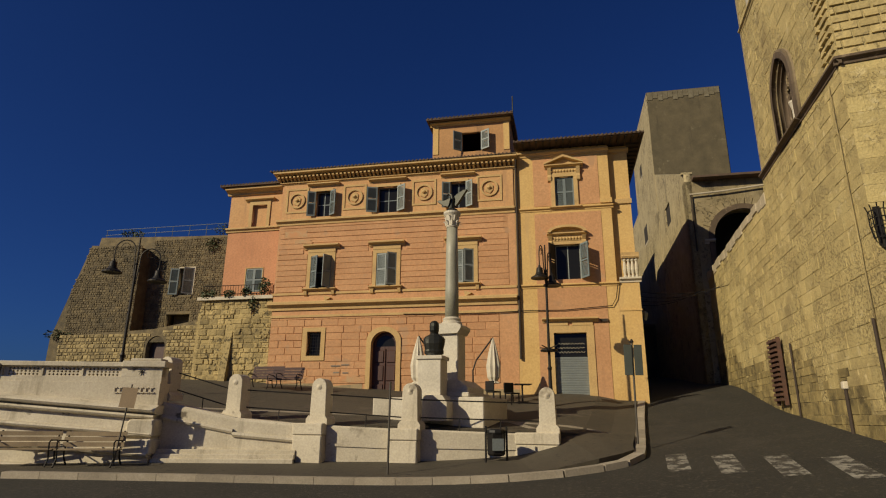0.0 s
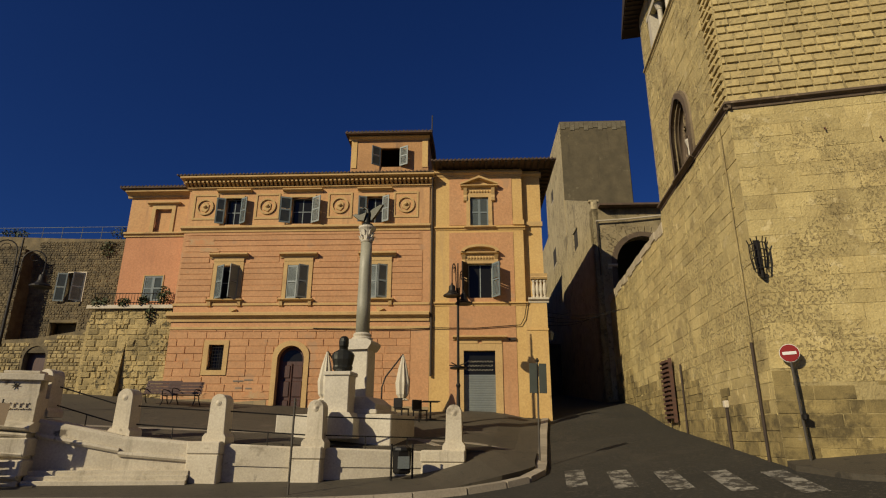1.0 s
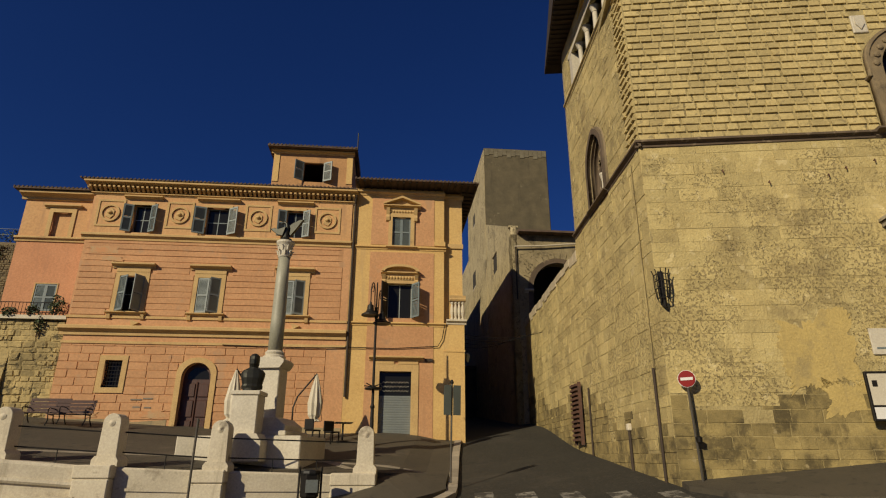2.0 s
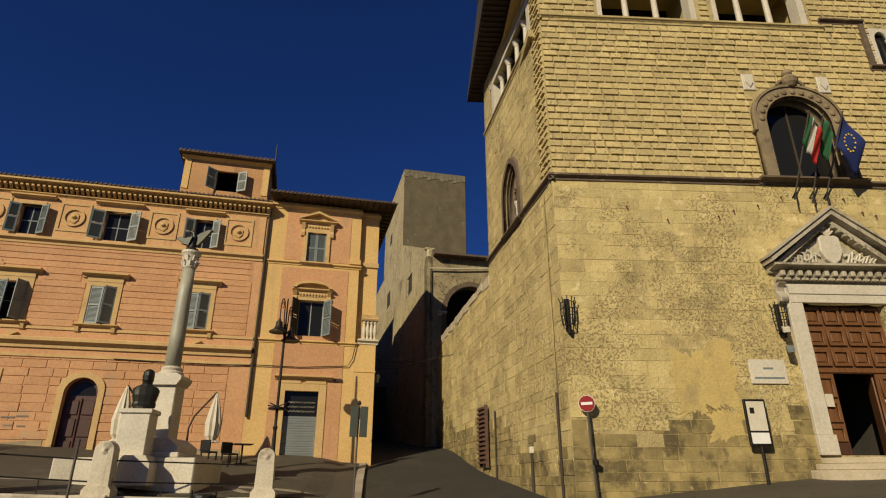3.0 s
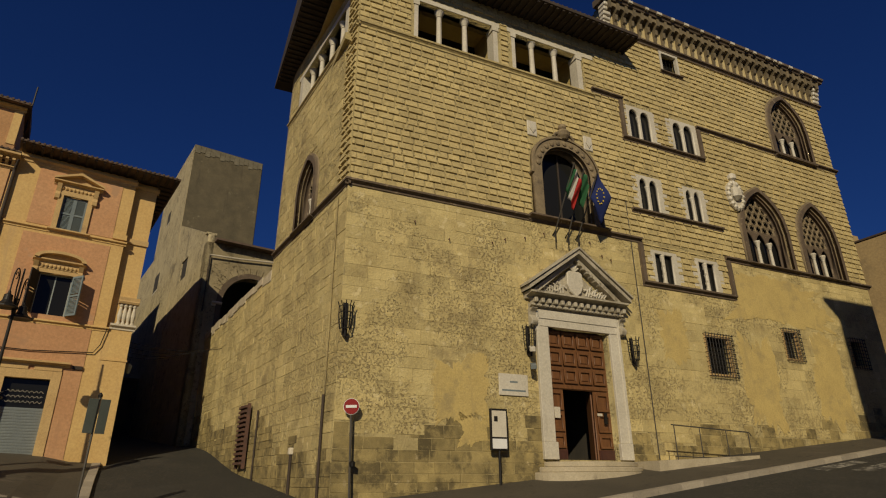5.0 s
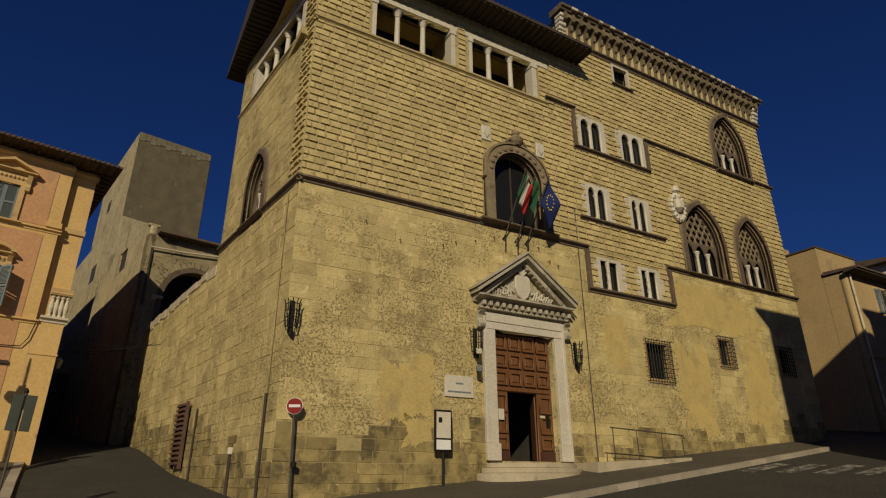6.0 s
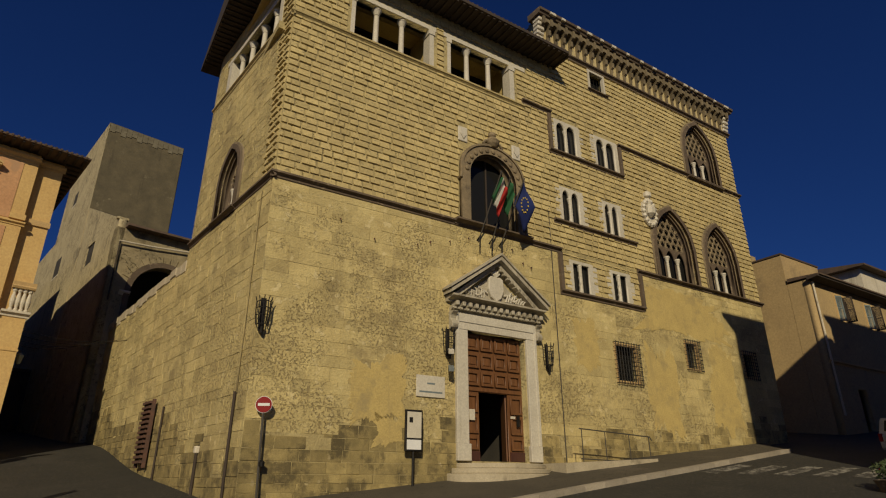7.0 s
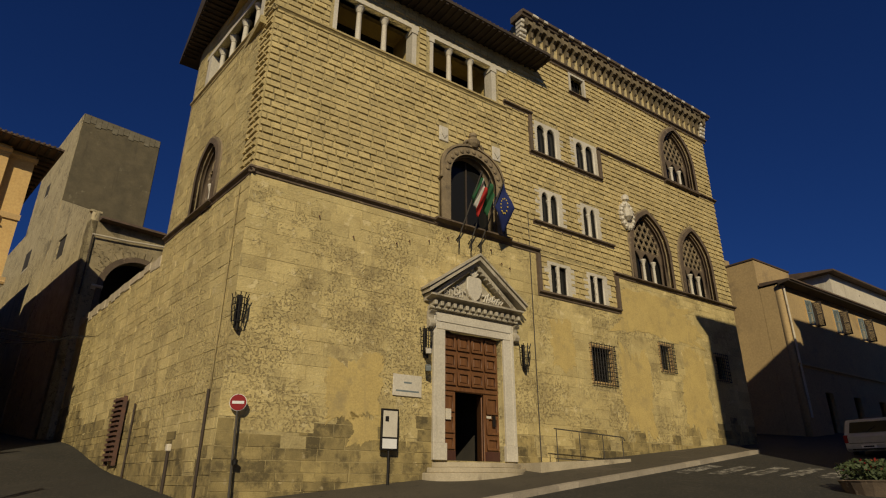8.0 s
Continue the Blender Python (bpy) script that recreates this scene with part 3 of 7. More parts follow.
def bifora(x0, x1, z0, z1, arched, dx=0.2):
    """A two-light window: white stone frame, a slim middle column, glass behind."""
    w, m = x1 - x0, (x0 + x1) / 2 - 0.05
    la, lb = (x0 + 0.12, m - 0.045), (m + 0.045, x1 - 0.2)
    if arched:
        lights = [arch(a, b, z0 + 0.02, z1 - 0.48, z1 - 0.13, 10) for a, b in (la, lb)]
    else:
        lights = [rect(la[0], la[1] + 0.02, z0 + 0.02, z1 - 0.12), rect(lb[0] - 0.02, lb[1], z0 + 0.02, z1 - 0.12)]
    ob = part("two_light_window", sheet(rect(x0 + 0.002, x1 - 0.002, z0 + 0.002, z1 - 0.002), lights, -0.035, 0.14, WHITESTONE), None, palace, "white stone two-light window with a slim column")
    bm = B()
    capital_column(bm, m, 0.06, z0 + 0.02, z1 - (0.42 if arched else 0.12), 0.06)
    if not arched:
        for i in range(26):
            a, z = i * 0.7, z0 + 0.2 + i * 0.036
            box(bm, m + 0.055 * math.cos(a) - 0.022, m + 0.055 * math.cos(a) + 0.022, 0.06 + 0.055 * math.sin(a) - 0.022, 0.06 + 0.055 * math.sin(a) + 0.022, z, z + 0.05)
    part("colonnette", bm, WHITESTONE, ob)
    for a, b in (la, lb):
        part("pane", box(B(), a - 0.05, b + 0.05, 0.145, 0.16, z0, z1), GLASS, ob)
    # quoin stones at the sides
    rnd = random.Random(int(x0 * 100 + z0))
    z = z0
    while z < z1 - 0.1:
        h = 0.27
        pieces("quoin", [(x0 - rnd.choice((0.08, 0.26)), x0 - 0.004, -0.03, 0.01, z, z + h - 0.02), (x1 + 0.004, x1 + rnd.choice((0.08, 0.24)), -0.03, 0.01, z, z + h - 0.02)], WHITESTONE, ob)
        z += h
    return ob


for a, b in BIFORA_TOP:
    bifora(a, b, 14.97, 16.62, True)
for a, b in BIFORA_MID:
    bifora(a, b, 11.66, 13.25, True)
for a, b in BIFORA_LOW:
    bifora(a, b, 8.64, 9.98, False)


def ring(poly, inner, outer, y0, y1, mat, name):
    return sheet(grow(poly, outer), [grow(poly, inner)], y0, y1, mat, name)


def tracery_window(parent, poly, x0, x1, z0, zs, zt, lights=2):
    """A pointed window: carved dark hood, pierced tracery with rings, colonnettes and dark glass."""
    ob = part("gothic_window", ring(poly, 0.0, 0.2, -0.12, 0.3, DARKSTONE, "hood"), None, parent, "pointed window with dark carved hood and pierced tracery")
    part("outer_roll", ring(poly, 0.202, 0.29, -0.06, 0.1, CARVED, "outer_roll"), None, ob)
    part("inner_moulding", ring(poly, -0.09, -0.002, 0.02, 0.36, CARVED, "inner_moulding"), None, ob)
    part("inner_order", ring(poly, -0.17, -0.092, 0.12, 0.36, DARKSTONE, "inner_order"), None, ob)
    w, c = x1 - x0, (x0 + x1) / 2
    n = 3 if w > 2 else 2
    u = (w - 0.4) / n
    zc = z0 + (zs - z0) * 0.62
    lights = [arch(x0 + 0.2 + u * i + 0.04, x0 + 0.2 + u * (i + 1) - 0.04, z0 + 0.03, zc, zc + u * 0.7, 10, True) for i in range(n)]
    part("tracery", sheet(grow(poly, -0.14), lights + [arch(x0 + 0.24, x1 - 0.24, zc + u * 0.85, zs + 0.2, zt - 0.22, 14, True)], 0.26, 0.36, DARKSTONE, "tracery"), None, ob)

    def inside(px, pz, m):
        """Whether a ring of radius m fits in the window's head."""
        if pz < zs:
            return abs(px - c) < w / 2 - 0.15 - m
        far = w - 0.1 - m
        return math.hypot(abs(px - c) + w / 2 - 0.1, (pz - zs) * 0.866 * w / (zt - zs)) < far
    q = u * 0.3 if n == 3 else u * 0.36
    z, row = zc + u * 0.85 + q * 0.6, 0
    while z < zt - 0.15:
        for j in range(-4, 5):
            px = c + (j + 0.5 * (row % 2)) * q * 1.75
            if inside(px, z, q * 0.55):
                ringbm = tube(B(), [(px + q * math.cos(a * math.pi / 7), 0.29, z + q * math.sin(a * math.pi / 7)) for a in range(15)], 0.036, 5)
                for a in range(4):
                    tube(ringbm, [(px + q * 0.95 * math.cos(a * math.pi / 2 + 0.785), 0.29, z + q * 0.95 * math.sin(a * math.pi / 2 + 0.785)), (px + q * 0.4 * math.cos(a * math.pi / 2 + 0.785), 0.29, z + q * 0.4 * math.sin(a * math.pi / 2 + 0.785))], 0.034, 4, 0.018)
                part("tracery_ring", ringbm, CARVED, ob)
        z, row = z + q * 1.45, row + 1
    for i in range(1, n):
        bm = capital_column(B(), x0 + 0.2 + u * i, 0.2, z0 + 0.02, zc + 0.12, 0.075)
        part("colonnette", bm, WHITESTONE, ob)
    part("pane", sheet(grow(poly, -0.05), [], 0.44, 0.46, GLASS, "pane"), None, ob)
    bm = moulding(B(), x0 - 0.2, x1 + 0.2, z0 - 0.16, z0, 0.2)
    part("window_sill", bm, DARKSTONE, ob)
    return ob


tracery_window(palace, GOTHIC[0], 17.75, 20.45, 10.30, 12.1, 13.95)
tracery_window(palace, GOTHIC[1], 21.60, 24.05, 10.30, 12.1, 13.95)
tracery_window(palace, GOTHIC[2], 21.35, 23.95, 16.5, 18.25, 20.1)
tracery_window(side, SIDE_GOTHIC, -4.9, -3.15, 10.32, 11.85, 13.0)

# the great window over the door
great = part("great_window", ring(BALCONY_WIN, 0.0, 0.34, -0.14, 0.2, CARVED, "great_window"), None, palace, "round-headed window in a carved dark stone surround")
part("inner_moulding", ring(BALCONY_WIN, -0.05, -0.002, 0.02, 0.35, CARVED, "inner_moulding"), None, great)
part("outer_moulding", ring(BALCONY_WIN, 0.342, 0.42, -0.19, 0.02, CARVED, "outer_moulding"), None, great)
bm = B()
lathe(bm, [(0.16, 13.86), (0.26, 13.98), (0.3, 14.12), (0.2, 14.26), (0.12, 14.3), (0.17, 14.38), (0.15, 14.5), (0.05, 14.58)], 8.28, -0.1, 12)
for d in (-1, 1):
    tube(bm, [(8.28 + d * 0.15, -0.1, 14.1), (8.28 + d * 0.36, -0.14, 14.06), (8.28 + d * 0.46, -0.14, 13.92), (8.28 + d * 0.38, -0.14, 13.84), (8.28 + d * 0.3, -0.12, 13.92)], 0.07, 7, 0.04)
part("crest", bm, CARVED, great, "carved stone crest")
for d, x in ((-1, 6.72), (1, 9.84)):
    bm = tube(B(), [(x, 0.02, 12.1), (x, -0.2, 12.12), (x, -0.22, 12.3)], 0.08, 7, 0.05)
    part("scroll_ear", bm, CARVED, great)
for k in range(13):
    a = math.pi * (k + 0.5) / 13
    part("boss", turned(lathe(B(), [(0.1, 0), (0.09, 0.04), (0.04, 0.06)], 0, 0, 8), pose(8.28 + 1.27 * math.cos(a), -0.14, 12.42 + 1.23 * math.sin(a), 90, 0, 0)), CARVED, great)
part("sill", moulding(B(), 6.5, 10.0, 10.2, 10.4, 0.3), DARKSTONE, great)
part("casement_back", box(B(), 7.1, 9.46, 0.42, 0.45, 10.36, 13.6), GLASS, great)
pieces("glazing_bar", [(8.25, 8.31, 0.37, 0.4, 10.4, 13.45)], EAVEWOOD, great)
for x0 in (6.72, 9.34):
    ob = part("carved_plaque", box(B(), x0, x0 + 0.42, -0.05, 0.02, 13.75, 14.4), WHITESTONE, palace, "pale carved coat-of-arms plaque", bevel=0.02)
    bm = B()
    prism(bm, [(x0 + 0.1, 14.3), (x0 + 0.32, 14.3), (x0 + 0.34, 14.05), (x0 + 0.21, 13.85), (x0 + 0.08, 14.05)], "y", -0.09, -0.05)
    part("shield", bm, WHITESTONE, ob)

# square top window and barred windows
ob = part("square_window", surround(B(), SQUARE[0] + 0.12, SQUARE[1] - 0.12, SQUARE[2], SQUARE[3] - 0.12, 0.12, 0.04), WHITESTONE, palace, "small square window in a white stone frame")
part("pane", box(B(), SQUARE[0], SQUARE[1], 0.35, 0.37, SQUARE[2], SQUARE[3]), GLASS, ob)
part("sill", moulding(B(), SQUARE[0] - 0.1, SQUARE[1] + 0.1, SQUARE[2] - 0.14, SQUARE[2], 0.14), DARKSTONE, ob)
bm = B()
for i in range(4):
    box(bm, 14.55 + i * 0.22, 14.57 + i * 0.22, 0.2, 0.22, 19.24, 20.3)
part("bars", bm, IRON, ob)
for x0, x1, z0, z1 in GRILLES:
    bm = surround(B(), x0 + 0.1, x1 - 0.1, z0 + 0.1, z1 - 0.1, 0.1, 0.02)
    box(bm, x0, x1, -0.02, 0.1, z0, z0 + 0.1)
    ob = part("barred_window", bm, TRIM, palace, "window behind a projecting iron grille")
    part("pane", box(B(), x0, x1, 0.4, 0.42, z0, z1), GLASS, ob)
    bm = B()
    n, k = round((x1 - x0) / 0.16), round((z1 - z0) / 0.17)
    for i in range(n + 1):
        x = x0 + (x1 - x0) * i / n
        tube(bm, [(x, -0.12, z0 - 0.05), (x, -0.12, z1 + 0.05)], 0.014, 5)
    for i in range(k + 1):
        z = z0 + (z1 - z0) * i / k
        tube(bm, [(x0 - 0.04, 0.0, z), (x0 - 0.04, -0.12, z), (x1 + 0.04, -0.12, z), (x1 + 0.04, 0.0, z)], 0.014, 5)
    part("grille", bm, IRON, ob)

# corbelled cornice of the main block
bm = B()
moulding(bm, 11.2, 25.95, 20.42, 20.66, 0.16)
part("cornice_base", bm, DARKSTONE, palace)
NICHE = material("niche_render", (0.52, 0.42, 0.21), (0.42, 0.33, 0.16), 0.8, stain=(0.24, 0.19, 0.10), stain_size=1.5, stain_cut=0.58, bump=0.3)
CORBEL = material("weathered_corbel", (0.20, 0.155, 0.085), (0.115, 0.088, 0.05), 0.5, stain=(0.36, 0.30, 0.19), stain_size=2.2, stain_cut=0.6, piece=0.2, bump=0.6)
part("frieze", box(B(), 11.3, 25.7, -0.05, 0.0, 20.66, 21.94), NICHE, palace)
n = 30
for i in range(n + 1):
    x = 11.35 + (25.6 - 11.35) * i / n
    bm = prism(B(), [(-0.04, 20.66), (-0.12, 20.7), (-0.14, 21.0), (-0.24, 21.08), (-0.26, 21.36), (-0.42, 21.46), (-0.46, 21.86), (-0.04, 21.86)], "x", x - 0.075, x + 0.075)
    part("corbel", bm, CORBEL, palace)
    if i < n:
        w = (25.6 - 11.35) / n
        c = x + w / 2
        hood = [(c - w / 2 + 0.002, 21.86), (c - w / 2 + 0.002, 21.46)] + [(c - 0.155 * math.cos(math.pi * k / 8), 21.46 + 0.17 * math.sin(math.pi * k / 8)) for k in range(9)] + [(c + w / 2 - 0.002, 21.46), (c + w / 2 - 0.002, 21.86)]
        part("small_arch", prism(B(), hood, "y", -0.4, -0.05), CORBEL, palace)
bm = B()
prism(bm, [(0.3, 21.86), (-0.48, 21.86), (-0.52, 21.94), (-0.6, 21.98), (-0.62, 22.1), (-0.5, 22.16), (0.3, 22.2)], "x", 11.0, 25.98)
prism(bm, [(0.6, 21.95), (13.5, 21.95), (13.5, 22.2), (0.6, 22.2)], "x", 25.702, 25.98)
part("cornice", bm, DARKSTONE, palace, "dark weathered cornice on stone corbels")
rnd = random.Random(77)
x = 11.6
while x < 25.6:
    w = rnd.uniform(0.18, 0.4)
    part("dentil", box(B(), x, x + w, -0.64, -0.5, 21.95, 22.08), WHITESTONE, palace)
    x += w + rnd.uniform(0.12, 0.9)
for i in range(5):
    z = 20.7 + i * 0.23
    part("cornice_quoin", box(B(), 25.4, 25.85, -0.16 - 0.05 * i, 0.2, z, z + 0.2), WHITESTONE, palace, bevel=0.03)
    part("cornice_quoin", box(B(), 11.1, 11.5, -0.16 - 0.05 * i, 0.1, z, z + 0.2), WHITESTONE, palace, bevel=0.03)

# portal
portal = part("portal", B(), WHITESTONE, palace, "white marble portal with pediment")
for x0, x1 in ((6.5, 7.02), (9.46, 9.96)):
    bm = box(B(), x0, x1, -0.14, 0.3, 2.24, 2.75)
    box(bm, x0 + 0.05, x1 - 0.05, -0.1, 0.3, 2.75, 6.36)
    box(bm, (x0 if x0 < 7 else x1 - 0.12) + 0.0, (x0 + 0.12 if x0 < 7 else x1), -0.13, 0.0, 2.75, 6.9)
    part("jamb", bm, WHITESTONE, portal, bevel=0.012)
bm = B()
box(bm, 6.55, 9.89, -0.1, 0.3, 6.37, 6.62)
box(bm, 6.53, 9.91, -0.13, 0.02, 6.62, 6.92)
part("lintel", bm, WHITESTONE, portal, bevel=0.012)
bm = B()
moulding(bm, 6.3, 10.0, 6.92, 7.1, 0.22)
moulding(bm, 6.15, 10.2, 7.25, 7.46, 0.5)
part("entablature", bm, PORTALSTONE, portal)
pieces("modillion", [(6.36 + i * 0.262, 6.49 + i * 0.262, -0.36, 0.0, 7.1, 7.26) for i in range(15)], PORTALSTONE, portal, 0.02)
pieces("dentil", [(6.34 + i * 0.131, 6.41 + i * 0.131, -0.27, 0.0, 7.0, 7.06) for i in range(29)], PORTALSTONE, portal)
for s in (-1, 1):
    x_end = 8.18 + s * 2.12
    bm = prism(B(), [(x_end, 7.46), (x_end, 7.6), (8.18, 9.16), (8.18, 9.0)], "y", -0.52, 0.0)
    prism(bm, [(x_end + s * 0.06, 7.605), (x_end + s * 0.06, 7.68), (8.18, 9.25), (8.18, 9.165)], "y", -0.58, 0.0)
    prism(bm, [(x_end - s * 0.2, 7.46), (8.18, 9.0), (8.18, 8.84), (x_end - s * 0.46, 7.46)], "y", -0.3, 0.0)
    part("raking_cornice", bm, PORTALSTONE, portal)
part("tympanum", prism(B(), [(6.75, 7.462), (9.6, 7.462), (8.18, 8.6)], "y", -0.06, 0.0), PORTALSTONE, portal)
for s in (-1, 1):
    for i in range(10):
        f = (i + 0.4) / 10
        x, z = 8.18 + s * (1.72 - 1.66 * f), 7.47 + 1.25 * f
        part("modillion", box(B(), x - 0.05, x + 0.05, -0.3, -0.05, z, z + 0.12), PORTALSTONE, portal, bevel=0.015)
bm = B()
prism(bm, [(7.85, 8.38), (7.98, 8.46), (8.18, 8.42), (8.38, 8.46), (8.5, 8.38), (8.52, 7.95), (8.4, 7.68), (8.18, 7.5), (7.96, 7.68), (7.84, 7.95)], "y", -0.2, -0.05)
part("shield", bm, WHITESTONE, portal, "white carved shield in the pediment", bevel=0.03)
bm = B()
for k in range(5):
    a = math.pi * (0.15 + 0.175 * k)
    tube(bm, [(8.18, -0.12, 8.44), (8.18 + 0.2 * math.cos(a), -0.18, 8.5 + 0.2 * math.sin(a))], 0.06, 7, 0.03)
part("crest", bm, WHITESTONE, portal)
for s in (-1, 1):
    bm = B()
    tube(bm, [(8.18 + s * (0.36 + 0.115 * k), -0.12, 7.62 + 0.075 * math.sin(k * 1.3) + 0.02 * (9 - k)) for k in range(10)], 0.045, 6, 0.02)
    for k in range(8):
        c, q = 8.18 + s * (0.48 + 0.11 * k), 7.68 + 0.42 * (1 - k / 8) * (0.4 + 0.3 * (k % 2))
        tube(bm, [(c, -0.08, 7.62), (c + s * 0.05, -0.17, q), (c + s * 0.14, -0.13, q + 0.05), (c + s * 0.16, -0.1, q - 0.04)], 0.04, 5, 0.015)
    part("leaf_scroll", bm, WHITESTONE, portal, "carved leaf scroll")
for x in (6.26, 9.94):
    bm = prism(B(), [(0, 6.32), (-0.2, 6.36), (-0.26, 6.5), (-0.2, 6.6), (-0.1, 6.68), (-0.14, 6.8), (-0.3, 6.92), (0, 6.93)], "x", x, x + 0.24)
    part("console", bm, PORTALSTONE, portal, bevel=0.02)

# the great door: panelled leaves with an open wicket
door = part("great_door", sheet(DOOR, [rect(7.60, 8.82, 2.25, 4.42)], 0.24, 0.34, OAK, "great_door"), None, palace, "reddish panelled wooden door with an open wicket")
part("rail_band", box(B(), 7.03, 9.39, 0.19, 0.24, 4.43, 4.55), OAK, door, bevel=0.015)
for i in range(4):
    for z0, z1 in ((4.62, 5.08), (5.2, 5.68), (5.8, 6.3)):
        x0 = 7.1 + i * 0.59
        ob = part("panel", sheet(rect(x0, x0 + 0.5, z0, z1), [rect(x0 + 0.07, x0 + 0.43, z0 + 0.07, z1 - 0.07)], 0.17, 0.24, OAK, "panel"), None, door)
        part("field", box(B(), x0 + 0.11, x0 + 0.39, 0.21, 0.24, z0 + 0.11, z1 - 0.11), OAK, ob, bevel=0.02)
for x0, x1 in ((7.08, 7.54), (8.9, 9.4)):
    for z0, z1 in ((2.6, 3.0), (3.1, 3.66), (3.76, 4.34)):
        part("panel", sheet(rect(x0, x1, z0, z1), [rect(x0 + 0.07, x1 - 0.07, z0 + 0.07, z1 - 0.07)], 0.18, 0.24, OAK, "panel"), None, door)
ob = part("wicket", box(B(), 0, 0.6, -0.03, 0.03, 0, 2.14), OAK, door, "wicket leaf standing open inwards")
ob.matrix_local = pose(8.82, 0.36, 2.27, 0, 0, 66)
pieces("kick_plate", [(7.04, 7.58, 0.19, 0.235, 2.26, 2.55), (8.84, 9.44, 0.19, 0.235, 2.26, 2.55)], OLDWOOD, door)
for x, z, w, h in ((7.16, 3.5, 0.22, 0.34), (8.86, 3.62, 0.2, 0.08)):
    part("notice", box(B(), x, x + w, 0.155, 0.17, z, z + h), WHITESTONE, door, "white paper notice")
part("letter_box", box(B(), 9.12, 9.24, 0.14, 0.18, 3.36, 3.72), IRON, door)
part("vestibule", box(B(), 6.6, 9.8, 0.6, 4.0, 2.0, 2.24), ROOM, palace)
for q in ((6.4, 6.6, 0.6, 4.0, 2.0, 6.8), (9.8, 10.0, 0.6, 4.0, 2.0, 6.8), (6.6, 9.8, 3.9, 4.0, 2.24, 6.8), (6.6, 9.8, 0.6, 3.9, 6.6, 6.8)):
    part("vestibule_wall", box(B(), *q), ROOM, palace)
# half-round steps
for i, (rad, z) in enumerate(((2.05, 1.87), (1.88, 2.02), (1.7, 2.17))):
    pts = [(8.22 + rad * math.cos(math.pi * k / 24), -rad * 0.62 * math.sin(math.pi * k / 24)) for k in range(25)]
    ob = part("step", prism(B(), pts, "z", 1.0 if i == 0 else z - 0.15, z), STEPSTONE, palace, "pale curved stone step", bevel=0.02)
# old plaster left on the ashlar
def patch(parent, cx, cz, rx, rz, seed, mat, y):
    pts = []
    for k in range(150):
        a = 2 * math.pi * k / 150
        u = Vector((math.cos(a), math.sin(a), 0))
        q = 0.82 + 0.3 * noise.noise(u * 1.3 + Vector((0, 0, seed * 3.7))) + 0.22 * noise.noise(u * 4.5 + Vector((0, 0, seed * 1.7))) + 0.16 * noise.noise(u * 15 + Vector((0, 0, seed * 5.1)))
        pts.append((cx + rx * q * max(-0.7, min(0.7, math.cos(a))) * 1.4, cz + rz * q * max(-0.7, min(0.7, math.sin(a))) * 1.4))
    part("render_patch", sheet(pts, [], y, 0.0, mat, "render_patch"), None, parent, "remnant of ochre render on the stone")


for i, (cx, cz, rx, rz) in enumerate(((3.75, 4.15, 1.05, 1.1), (4.2, 3.05, 0.6, 0.5), (16.9, 5.3, 1.1, 2.2), (21.2, 5.6, 1.1, 2.0), (18.9, 8.6, 3.6, 1.1), (12.6, 6.6, 0.8, 1.1))):
    patch(front, cx, cz, rx, rz, i + 1, RENDER, -0.017)


PEEL = material("peeled_render", (0.45, 0.32, 0.18), (0.50, 0.28, 0.13), 0.4, stain=(0.54, 0.26, 0.115), stain_size=2.0, stain_cut=0.47, bump=0.3)
PLINTH = material("weathered_plaster", (0.40, 0.29, 0.15), (0.27, 0.215, 0.125), 0.8, stain=(0.19, 0.17, 0.105), stain_size=0.9, stain_cut=0.52, bump=0.5)
# ---- salmon palazzo, yellow house, pink wing ----
OX, OY = 4.655, 28.117
HM = pose(OX, OY, 0, 0, 0, -13)
salmon = thing("salmon_palazzo", HM, "salmon three-storey palazzo with ochre window trim and dentil cornice", "building")
L, R = -13.25, -0.26
W3 = [(-11.18, -10.32), (-7.62, -6.5), (-3.62, -2.78)]
W2 = [(-11.22, -10.05), (-7.55, -6.45), (-3.47, -2.4)]
SMALL = (-11.15, -10.38, 4.6, 5.84)
ARCH_DOOR = arch(-7.66, -6.34, 2.4, 5.1, 5.78, 16)
holes = [rect(a, b, 12.14, 13.62) for a, b in W3] + [rect(a, b, 8.14, 9.9) for a, b in W2] + [rect(*SMALL), ARCH_DOOR]
fw = part("front_wall", sheet(rect(L, R, 1.5, 14.6), holes, 0.0, 0.5, ORANGE), None, salmon)
bm = B()
box(bm, L, R, 9.5, 10, 1.5, 14.6)
box(bm, L, L + 0.4, 0.5, 9.5, 1.5, 14.6)
box(bm, R - 0.4, R, 0.5, 9.5, 1.5, 14.6)
part("rear_walls", bm, ORANGE, salmon)
part("upper_floor", box(B(), L + 0.4, R - 0.4, 0.5, 9.5, 11.4, 11.6), ROOM, salmon)
part("lower_floor", box(B(), L + 0.4, R - 0.4, 0.5, 9.5, 7.0, 7.2), ROOM, salmon)
part("roof", prism(B(), [(-0.62, 14.74), (-0.62, 14.8), (5, 15.3), (10.4, 14.8), (10.4, 14.74)], "x", L - 0.4, R + 0.2), TILE, salmon, "low roof of old clay tiles")
x = L - 0.5
while x < R + 0.1:
    part("roof_tile", tube(B(), [(x, -0.65, 14.79), (x, 1.5, 15.0)], 0.05, 6), TILE, salmon)
    x += 0.2
